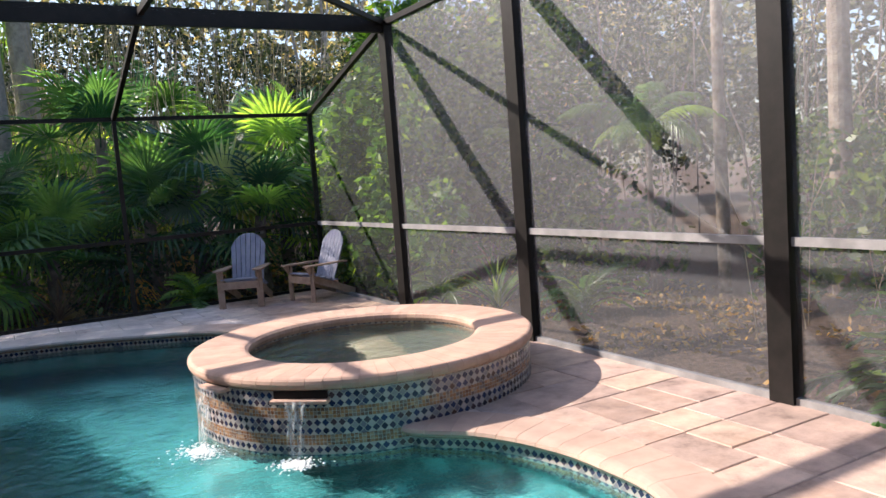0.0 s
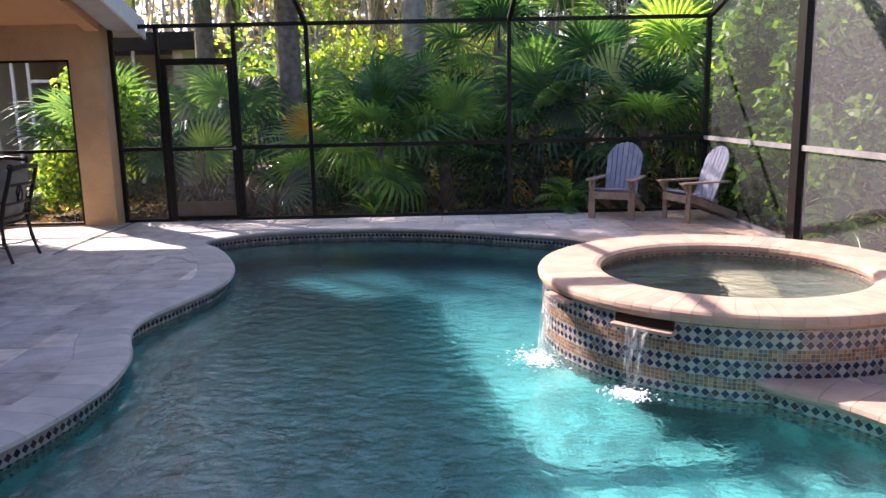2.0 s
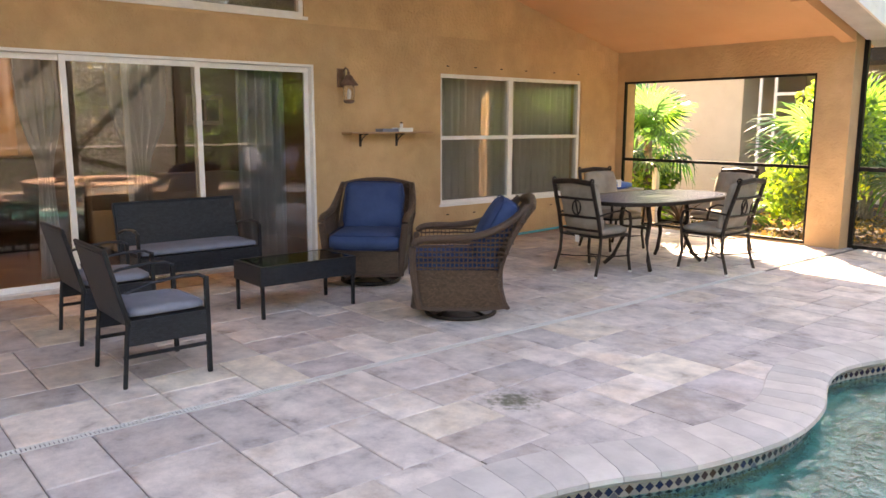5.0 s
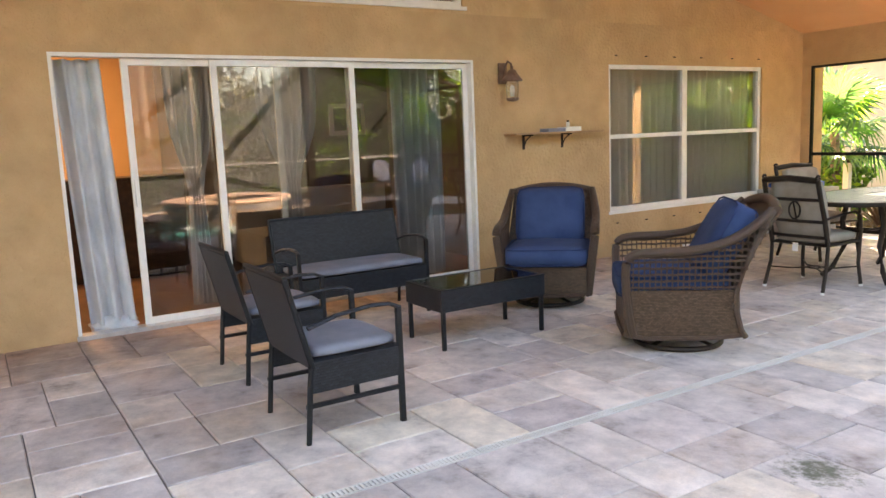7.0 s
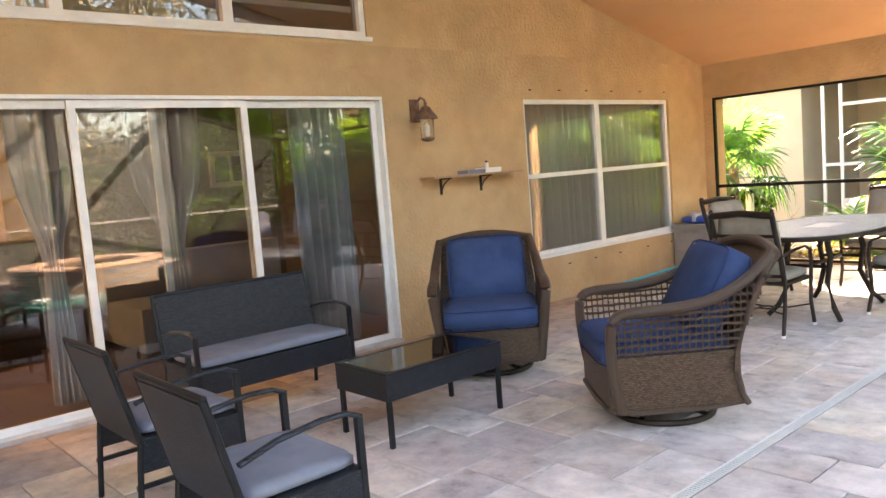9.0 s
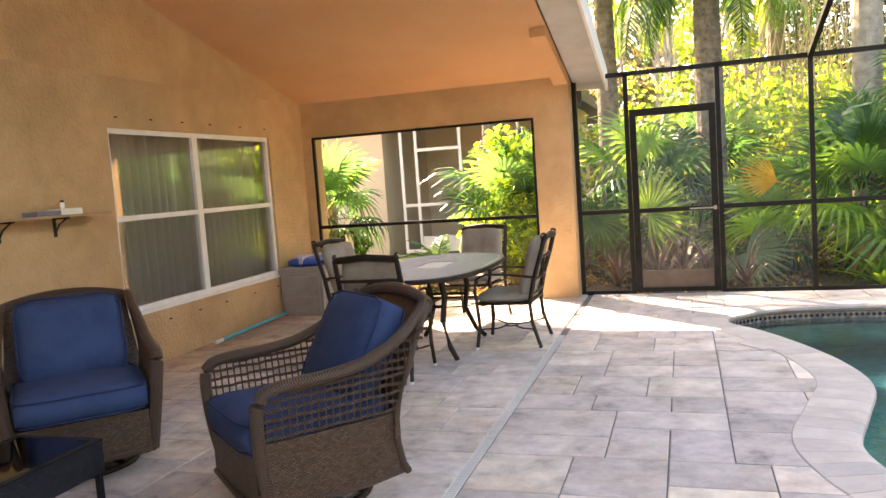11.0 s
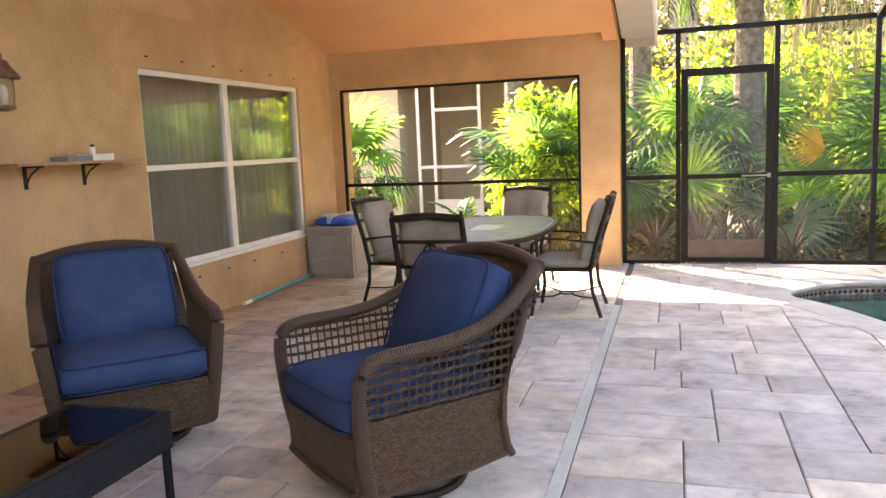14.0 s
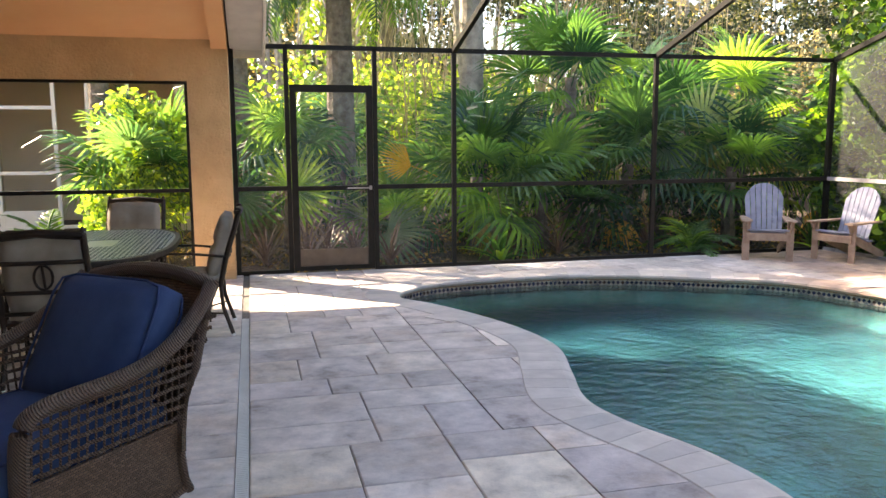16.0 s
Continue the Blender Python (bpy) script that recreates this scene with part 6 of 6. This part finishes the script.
def set_fan(mesh, hub, side, tip, label=""):
    """One more fan on the nearest palm: its hub, the way its midrib points, and its size, from two points."""
    hub, mid, nrm = Vector(hub), (Vector(tip) - Vector(hub)), Vector(side)
    palm = min((o for o in scene.objects if o.name.startswith("fan_palm")), key=lambda o: (o.matrix_world.translation.xy - hub.xy).length)
    s = mid.length / 0.62
    x = mid.normalized()
    z = (nrm - x * nrm.dot(x)).normalized()
    y = z.cross(x)
    m = Matrix(((x.x, y.x, z.x, hub.x), (x.y, y.y, z.y, hub.y), (x.z, y.z, z.z, hub.z), (0, 0, 0, 1))) @ Matrix.Diagonal((s, s, s, 1)) @ Matrix.Translation((-0.58, 0, -0.02))
    ob = part("leaf", mesh, None, palm, label)
    ob.matrix_basis = palm.matrix_world.inverted() @ m


# Silvery leaf colour stands in for sun glinting off glossy fans.
PALE = leaf_material("sun_glint_leaf", (0.20, 0.25, 0.14), (0.36, 0.40, 0.24), rough=0.3)
GOLD = leaf_material("golden_leaf", (0.15, 0.10, 0.02), (0.24, 0.16, 0.035), rough=0.4)
# Lime base colour stands for a fan lit by the sun.
LIME = leaf_material("lime_leaf", (0.08, 0.20, 0.025), (0.14, 0.28, 0.04), rough=0.3)
FAN_P, FAN_G, FAN_L = fan_leaf(21, 0.62, 26, 230, 0.1, PALE), fan_leaf(22, 0.62, 18, 120, 0.1, GOLD), fan_leaf(23, 0.62, 28, 290, 0.25, LIME)
for mesh, hub, side, tip, label in (
        (FAN_P, (3.44, 12.1, 1.63), (-0.2, -1, 0.4), (4.0, 11.95, 2.15), "large fan leaf coloured silvery like a sun glint"), (FAN_P, (2.79, 12.0, 1.38), (-0.5, -1, 0.5), (2.3, 11.8, 1.02), "pale drooping fan leaf"),
        (FAN_L, (-0.06, 12.0, 1.45), (0, -0.8, 0.9), (-0.05, 11.8, 2.0), "bright lime green fan leaf"), (FAN_L, (-0.45, 12.1, 1.25), (-0.3, -0.8, 0.9), (-0.85, 11.9, 1.65), "bright lime green fan leaf"),
        (FAN_L, (0.4, 12.2, 1.35), (0.3, -0.8, 0.9), (0.75, 12.0, 1.8), "bright lime green fan leaf"),
        (FANS[0], (-0.07, 11.7, 0.66), (0, -1, 0.3), (-0.07, 11.45, 0.0), ""), (FANS[2], (0.75, 11.9, 1.0), (0, -1, 0.5), (1.2, 11.6, 0.7), ""), (FANS[2], (2.44, 12.1, 1.56), (0, -1, 0.35), (2.12, 12.0, 2.3), ""),
        (FAN_G, (-1.04, 12.0, 1.14), (0.1, -1, 0.5), (-1.5, 11.9, 1.32), "golden dying fan leaf"), (FANS[2], (-2.6, 11.8, 0.85), (0, -1, 0.3), (-2.1, 11.7, 1.25), ""), (FANS[0], (-3.3, 11.9, 0.8), (0, -1, 0.2), (-3.3, 11.7, 0.2), ""),
        (FAN_P, (-1.45, 11.6, 0.3), (0, -1, 0.5), (-1.0, 11.2, 0.05), "pale drooping fan leaf"),
        (FAN_D, (0.02, 11.3, 0.42), (0.1, -1, 0.2), (0.02, 11.1, -0.03), "dry grey hanging leaf"), (FAN_D, (-0.14, 11.35, 0.40), (-0.3, -1, 0.2), (-0.2, 11.15, -0.02), "dry grey hanging leaf"), (FAN_D, (0.2, 11.35, 0.40), (0.3, -1, 0.2), (0.26, 11.15, -0.02), "dry grey hanging leaf"), (FAN_L, (4.2, 12.1, 1.35), (0, -0.7, 0.9), (4.6, 11.7, 1.3), "bright lime green fan leaf")):
    set_fan(mesh, hub, side, tip, label)


def frond_mesh(seed, length=2.2, pairs=44, leaf=0.55, hang=0.9, material=LEAF_D):
    rg = random.Random(seed)
    bm = bmesh.new()
    spine = []
    for i in range(pairs + 1):
        u = i / pairs
        spine.append(Vector((length * (u - 0.25 * u ** 3), 0, length * (0.35 * u - 0.75 * u * u))))
    tube(bm, spine[::4], 0.012, 4, cap=False)
    for i in range(4, pairs):
        u = i / pairs
        p, d = spine[i], (spine[i + 1] - spine[i]).normalized()
        for sd in (-1, 1):
            ln = leaf * math.sin(math.pi * (0.12 + 0.85 * u)) * rg.uniform(0.85, 1.1)
            out = (d * 0.5 + Vector((0, sd * rg.uniform(0.6, 1.0), rg.uniform(-0.2, 0.2)))).normalized()
            a = p + out * ln * 0.5 + Vector((0, 0, -hang * ln * 0.15))
            b = p + out * ln * 0.75 + Vector((0, 0, -hang * ln * 0.75))
            w = d * 0.010
            q = [bm.verts.new(v) for v in (p - w, p + w, a + w * 1.6, a - w * 1.6, b)]
            bm.faces.new((q[0], q[1], q[2], q[3]))
            bm.faces.new((q[3], q[2], q[4]))
    return mesh_of("frond", bm, material)


FRONDS = [frond_mesh(1), frond_mesh(2, 2.5, 50, 0.6, 1.1), frond_mesh(3, 1.9, 40, 0.5, 0.8)]
FERN = [frond_mesh(8, 0.8, 22, 0.2, 0.2), frond_mesh(9, 0.65, 20, 0.17, 0.3)]


def tall_palm(x, y, h, r, bark, n, seed, label, lean=0.0):
    rg = random.Random(seed)
    t = thing("palm_tree", label, "palm tree")
    pts = [(lean * (k / 10) ** 2 * h, 0.02 * math.sin(k), h * k / 10 - 0.1) for k in range(11)]
    bm = bmesh.new()
    rings = []
    ns = 60
    for k in range(ns + 1):
        u = k / ns
        c = Vector((lean * u * u * h, 0, h * u - 0.1))
        rr = r * (1.15 - 0.3 * u) * (1 + 0.035 * (k % 2))
        rings.append([(c.x + rr * math.cos(a), c.y + rr * math.sin(a), c.z) for a in (2 * math.pi * j / 14 for j in range(14))])
    bm = ring_mesh(rings)
    part("trunk", bm, bark, t, "ringed trunk", smooth=False)
    for i in range(n):
        ob = part("frond", rg.choice(FRONDS), None, t)
        k = i / max(1, n - 1)
        s = rg.uniform(0.85, 1.15)
        ob.matrix_basis = Matrix.Translation((lean * h, 0, h - 0.1)) @ Matrix.Rotation(i * 2.4 + rg.uniform(-0.2, 0.2), 4, "Z") @ Matrix.Rotation(radians(-55 + 85 * k), 4, "Y") @ Matrix.Diagonal((s, s, s, 1))
    t.matrix_world = Matrix.Translation((x, y, 0))
    return t


tall_palm(-1.73, 14.1, 4.5, 0.21, BARK, 26, 1, "tall rough brown palm tree with long drooping fronds")
tall_palm(0.45, 14.2, 8.5, 0.19, BARK_P, 16, 2, "tall smooth grey palm tree rising above the cage")
tall_palm(1.02, 16.7, 9.0, 0.20, BARK_P, 16, 3, "tall smooth grey palm tree rising above the cage")
# Added palm, mostly hidden by the roof, placed to shade the pool's north end.
tall_palm(-5.4, 14.9, 4.5, 0.15, BARK, 14, 17, "added brown palm tree beyond the lanai roof, shading the pool")
tall_palm(-3.3, 14.6, 4.8, 0.17, BARK, 22, 14, "brown palm tree with drooping fronds behind the cage")
tall_palm(-0.4, 17.5, 5.6, 0.17, BARK, 24, 15, "brown palm tree with drooping fronds behind the cage")
tall_palm(-3.6, 18.0, 6.5, 0.18, BARK, 18, 4, "brown palm tree with drooping fronds behind the cage")
tall_palm(7.4, 6.0, 7.5, 0.06, BARK, 0, 5, "slender pale bare trunk beyond the screen", 0.02)
tall_palm(7.9, 4.9, 8.0, 0.10, BARK, 8, 6, "shaggy brown palm trunk beyond the screen", 0.01)


def small_plant(name, x, y, n, meshes, size, seed, label, el=(20, 75), material=None):
    rg = random.Random(seed)
    t = thing(name, label, "plant", "low plants in the mulch bed")
    for i in range(n):
        ob = part("leaf", rg.choice(meshes), None, t)
        s = size * rg.uniform(0.7, 1.2)
        ob.matrix_basis = Matrix.Rotation(i * 2.4 + rg.uniform(-0.4, 0.4), 4, "Z") @ Matrix.Rotation(-radians(rg.uniform(*el)), 4, "Y") @ Matrix.Diagonal((s, s, s, 1))
    t.matrix_world = Matrix.Translation((x, y, -0.08))
    return t


def blade(seed, length=0.55, w=0.03, material=DRY):
    bm = bmesh.new()
    rows = []
    for i in range(6):
        u = i / 5
        c = Vector((length * u, 0, length * (0.25 * u - 0.35 * u * u)))
        hw = w * (1 - u ** 2) + 0.002
        rows.append([bm.verts.new(c + Vector((0, -hw, hw * 0.4))), bm.verts.new(c), bm.verts.new(c + Vector((0, hw, hw * 0.4)))])
    for p, q in zip(rows, rows[1:]):
        bm.faces.new((p[0], p[1], q[1], q[0]))
        bm.faces.new((p[1], p[2], q[2], q[1]))
    return mesh_of("leaf", bm, material)


BROM = surface("bromeliad_leaf", (0.12, 0.07, 0.045), (0.24, 0.16, 0.08), 8, 0.5, 0.1, 40)
BLADES = [blade(1, 0.6, 0.025, BROM), blade(2, 0.7, 0.02, BROM)]
GREENB = [blade(3, 0.6, 0.03, LEAF_D), blade(4, 0.5, 0.04, LEAF_D)]
for i, (x, y) in enumerate(((-2.5, 11.3), (-1.9, 11.4), (-2.2, 11.9), (-3.0, 11.5), (-1.5, 11.1), (-6.2, 11.3), (0.9, 11.5), (1.5, 11.9), (2.3, 11.6), (0.35, 11.9))):
    small_plant("bromeliad", x, y, 26, BLADES, 0.95, i, "spiky reddish brown bromeliad in the mulch bed", (25, 80))
for i, (x, y) in enumerate(((5.0, 8.3), (5.1, 7.2), (5.6, 6.3), (5.0, 9.6), (4.9, 2.4), (5.2, 1.6), (6.0, 2.9), (-0.1, 11.0), (2.6, 10.95), (4.6, 11.0), (-5.6, 12.0))):
    small_plant("shrub", x, y, 26, FERN if i % 2 == 0 else GREENB, 1.1, i + 50, "feathery green shrub beside the screen", (15, 85))


for i, (x, y, z) in enumerate(((6.9, 6.6, 1.9), (7.6, 9.4, 1.5), (5.2, 1.0, 0.9), (5.0, -0.6, 1.0), (6.4, 0.2, 1.4))):
    t = small_plant("young_palm", x, y, 13, FRONDS, 0.5, i + 90, "young feathery palm with a thin stem beyond the screen", (5, 80))
    for c in t.children:
        c.location.z = z
    part("trunk", rod([(0, 0, 0), (0.02, 0, z + 0.05)], 0.035), BARK, t)
t = small_plant("bromeliad", 6.3, 2.6, 22, BLADES, 0.6, 77, "reddish bromeliad perched on a thin stem", (5, 70))
for c in t.children:
    c.location.z = 0.95
part("stem", rod([(0, 0, 0), (0, 0, 1.0)], 0.02), BARK, t)


# broad-leaved shrubs and vines, one piece of many small leaves
def leafy(name, lobes, count, size, material, label, seed, twigs=True, kind="stuff", category="shrubs"):
    rg = random.Random(seed)
    verts, faces = [], []
    tot = sum(l[3] * l[4] * l[5] for l in lobes)
    for cx, cy, cz, rx, ry, rz in lobes:
        for _ in range(int(count * rx * ry * rz / tot)):
            while True:
                u = Vector((rg.uniform(-1, 1), rg.uniform(-1, 1), rg.uniform(-1, 1)))
                if 0.25 < u.length < 1:
                    break
            if noise.noise(Vector((cx + u.x * rx, cy + u.y * ry, cz + u.z * rz)) * 1.3) < -0.12:
                continue
            c = Vector((cx + u.x * rx, cy + u.y * ry, cz + u.z * rz))
            d = Vector((rg.gauss(0, 1), rg.gauss(0, 1), rg.gauss(-0.3, 0.7))).normalized()
            s = d.cross(Vector((rg.gauss(0, 1), rg.gauss(0, 1), rg.gauss(0, 1)))).normalized()
            L = size * rg.uniform(0.6, 1.3)
            w = L * 0.28
            n0 = len(verts)
            verts += [c, c + d * L * 0.5 + s * w, c + d * L, c + d * L * 0.5 - s * w]
            faces.append((n0, n0 + 1, n0 + 2, n0 + 3))
    me = bpy.data.meshes.new(name)
    me.from_pydata([tuple(v) for v in verts], [], faces)
    me.materials.append(material)
    ob = new(name, me)
    return tagged(ob, label, category, "", kind)


HEDGE_Y = leaf_material("sunlit_leaf", (0.15, 0.24, 0.06), (0.30, 0.36, 0.12), 0.5, island=True, through=(2.2, 2.3, 0.9))
DULL = leaf_material("thicket_leaf", (0.16, 0.15, 0.11), (0.30, 0.28, 0.21), 0.5, 0.8, island=True, through=(1.8, 1.7, 1.3))
DULL_G = leaf_material("grey_green_leaf", (0.02, 0.032, 0.02), (0.06, 0.07, 0.045), 0.3, 0.7, island=True, through=(1.8, 1.9, 1.0))
rl = random.Random(21)
leafy("shrubs", [(-4.6 + rl.uniform(-0.1, 0.1), 11.9, 0.55, 0.5, 0.5, 0.7), (-4.55, 12.5, 1.2, 0.75, 0.5, 1.0)], 6000, 0.11, HEDGE_Y, "bright yellow-green leafy shrubs in sunlight", 2)
leafy("shrubs", [(-6.85, 11.5, 0.3, 0.45, 0.4, 0.6), (-8.6, 13.4, 0.6, 0.6, 0.5, 0.8)], 4000, 0.13, LEAF_I, "dark green leafy shrubs below the end opening", 33)
leafy("vines", [(4.9, 10.6, 1.2, 0.45, 0.7, 1.4), (4.8, 9.6, 0.7, 0.4, 0.7, 0.9), (5.4, 11.2, 1.6, 0.8, 0.6, 1.4), (5.0, 9.0, 1.8, 0.4, 0.6, 1.2), (5.1, 10.0, 2.6, 0.5, 0.8, 0.9), (5.0, 8.4, 0.8, 0.4, 0.5, 0.9), (5.7, 10.2, 3.2, 0.8, 0.9, 0.9)], 17000, 0.15, LEAF_I, "glossy green broad-leaved vines by the cage corner", 3)
leafy("shrubs", [(5.3, 1.6, 0.5, 0.6, 1.2, 0.9), (5.6, -0.8, 1.0, 0.8, 1.2, 1.4)], 5000, 0.16, LEAF_I, "long-leaved green shrubs against the screen", 12)
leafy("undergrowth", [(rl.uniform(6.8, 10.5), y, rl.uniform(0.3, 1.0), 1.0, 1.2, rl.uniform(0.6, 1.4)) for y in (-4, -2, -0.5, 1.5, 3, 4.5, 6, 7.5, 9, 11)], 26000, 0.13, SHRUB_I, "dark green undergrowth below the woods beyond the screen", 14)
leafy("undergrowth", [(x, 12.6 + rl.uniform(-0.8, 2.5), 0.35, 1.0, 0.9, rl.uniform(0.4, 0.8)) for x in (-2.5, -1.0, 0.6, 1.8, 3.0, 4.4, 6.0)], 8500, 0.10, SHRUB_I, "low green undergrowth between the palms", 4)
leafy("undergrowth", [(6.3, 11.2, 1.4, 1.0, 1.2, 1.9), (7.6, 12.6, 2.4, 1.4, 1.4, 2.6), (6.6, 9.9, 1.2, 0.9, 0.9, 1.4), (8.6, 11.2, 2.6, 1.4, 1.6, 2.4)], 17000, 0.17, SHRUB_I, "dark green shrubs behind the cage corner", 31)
leafy("litter", [(x, y, -0.07, 1.5, 1.2, 0.05) for x in (-5, -2.5, 0, 2.5, 5) for y in (11.6, 13.2, 15)] + [(6.2, y, -0.07, 1.7, 1.2, 0.05) for y in (-1, 1, 3, 5, 7, 9)], 42000, 0.075, DRY_I, "fallen dry leaves on the mulch", 5, category="leaf litter")
wood = []
for k in range(26):
    wood.append((rl.uniform(-4, 14), rl.uniform(17.5, 24), rl.uniform(1.0, 5.2), rl.uniform(1.2, 2.2), rl.uniform(0.8, 1.6), rl.uniform(1.0, 2.0)))
leafy("woods", wood[::2], 70000, 0.12, DULL, "tangled brown and green woodland thicket", 6, category="woods")
leafy("woods", [(max(x, 1.5), y, z, a, b, c) for x, y, z, a, b, c in wood[1::2]], 70000, 0.13, DULL_G, "dark green woodland thicket", 16, category="woods")
wood = []
for k in range(20):
    wood.append((rl.uniform(-3, 2.4), rl.uniform(15.5, 20), rl.uniform(0.6, 2.6), rl.uniform(1.0, 1.8), rl.uniform(0.8, 1.3), rl.uniform(0.8, 1.4)))
leafy("thicket", wood, 26000, 0.14, HEDGE_Y, "sunlit yellow-green thicket behind the palms", 7, category="woods")
wood = []
for k in range(60):
    wood.append((rl.uniform(10.5, 18), rl.uniform(-14, 16), rl.uniform(0.5, 8.5), rl.uniform(1.2, 2.4), rl.uniform(1.4, 2.6), rl.uniform(1.2, 2.4)))
leafy("woods", wood, 120000, 0.2, DULL_G, "grey-green woodland beyond the screen wall", 8, category="woods")
wood = []
for k in range(70):
    a = rl.uniform(-2.6, 3.6)
    wood.append((2 + 27 * math.sin(a), 6 + 25 * math.cos(a), rl.uniform(1.0, 4.5 if abs(a + 0.75) < 0.55 else 11.0), rl.uniform(2.5, 5), rl.uniform(2.5, 4.5), rl.uniform(2.0, 3.8)))
leafy("woods", wood, 170000, 0.38, DULL, "distant ring of tall grey-green woods", 9, category="woods")


def stems(name, area, count, h, r, material, label, seed, bend=0.6):
    """Thin upright bare stems and twigs, one piece."""
    rg = random.Random(seed)
    bm = bmesh.new()
    for _ in range(count):
        x, y = rg.uniform(area[0], area[1]), rg.uniform(area[2], area[3])
        hh = h * rg.uniform(0.5, 1.1)
        bx, by = rg.uniform(-bend, bend), rg.uniform(-bend, bend)
        rr = r * rg.uniform(0.5, 1.3)
        tube(bm, [(x, y, -0.1), (x + bx * 0.25, y + by * 0.25, hh * 0.5), (x + bx, y + by, hh)], [rr, rr * 0.8, rr * 0.3], 4, cap=False)
    ob = part(name, bm, material)
    return tagged(ob, label, "stems", "", "stuff")


CANE = surface("pale_cane", (0.30, 0.24, 0.14), (0.50, 0.41, 0.26), 6, 0.8, 0.2, 30)
stems("canes", (-1.5, 6.0, 15.0, 18.5), 420, 5.2, 0.014, CANE, "thicket of pale bare upright canes", 1, 0.9)
stems("bare_stems", (8.5, 12.5, -8, 13), 110, 6.0, 0.022, BARK, "slender bare trunks and stems in the woods", 2, 1.0)
stems("bare_stems", (-12, 20, 22, 30), 200, 10.0, 0.06, BARK_P, "slender trunks of the far woods", 3, 1.5)
stems("twigs", (5.6, 8.5, 0, 5), 45, 1.8, 0.007, CANE, "dry upright twigs beyond the screen", 4, 0.7)

# ---- neighbouring house ----
BEIGE = surface("beige_stucco", (0.62, 0.53, 0.38), (0.68, 0.585, 0.43), 2, 0.9, 0.3, 50)
nb = thing("neighbour_house", "beige stucco single-storey house with a brown roof", "house")
part("wall", boxes((-20, -8.0, 16.2, 16.4, -0.1, 2.75), (-8.2, -8.0, 16.4, 19.0, -0.1, 2.75), (-8.0, -4.2, 19.0, 19.2, -0.1, 2.75), (-4.4, -4.2, 16.2, 19.0, -0.1, 2.75)), BEIGE, nb)
part("roof", boxes((-20.3, -3.9, 16.05, 24, 2.75, 2.95)), ROOF, nb, "low brown roof")
part("fascia", boxes((-20.3, -3.9, 16.0, 16.05, 2.62, 2.97)), BRONZE, nb)
scr = [(-7.62, -7.56), (-7.30, -7.24), (-6.38, -6.32), (-5.85, -5.79), (-5.2, -5.14)]
bm = bmesh.new()
for a, b in scr:
    box(bm, a, b, 16.15, 16.2, 0, 2.72)
for a, b in zip(scr, scr[1:]):
    for z in (0.02, 0.95, 2.05):
        if z != 2.05 or a[0] == -7.30:
            box(bm, a[1], b[0], 16.155, 16.195, z, z + 0.06)
box(bm, -7.24, -6.38, 16.165, 16.185, 0.08, 0.34)
part("screen_frame", bm, WHITE, nb, "white aluminium screen frame and door")
bm = bmesh.new()
bm.faces.new([bm.verts.new(p) for p in ((-8.0, 16.175, 0), (-4.4, 16.175, 0), (-4.4, 16.175, 2.7), (-8.0, 16.175, 2.7))])
part("screen_panel", bm, SCREEN, nb)
gl = thing("garden_post", "white garden post beside the lanai screen", "post")
part("shaft", boxes((-0.04, 0.04, -0.04, 0.04, -0.08, 0.80), bevel=0.004), WHITE, gl)
part("cap", boxes((-0.055, 0.055, -0.055, 0.055, 0.80, 0.86), bevel=0.006), BRONZE, gl, "dark post cap")
gl.matrix_world = Matrix.Translation((-6.55, 11.1, 0))
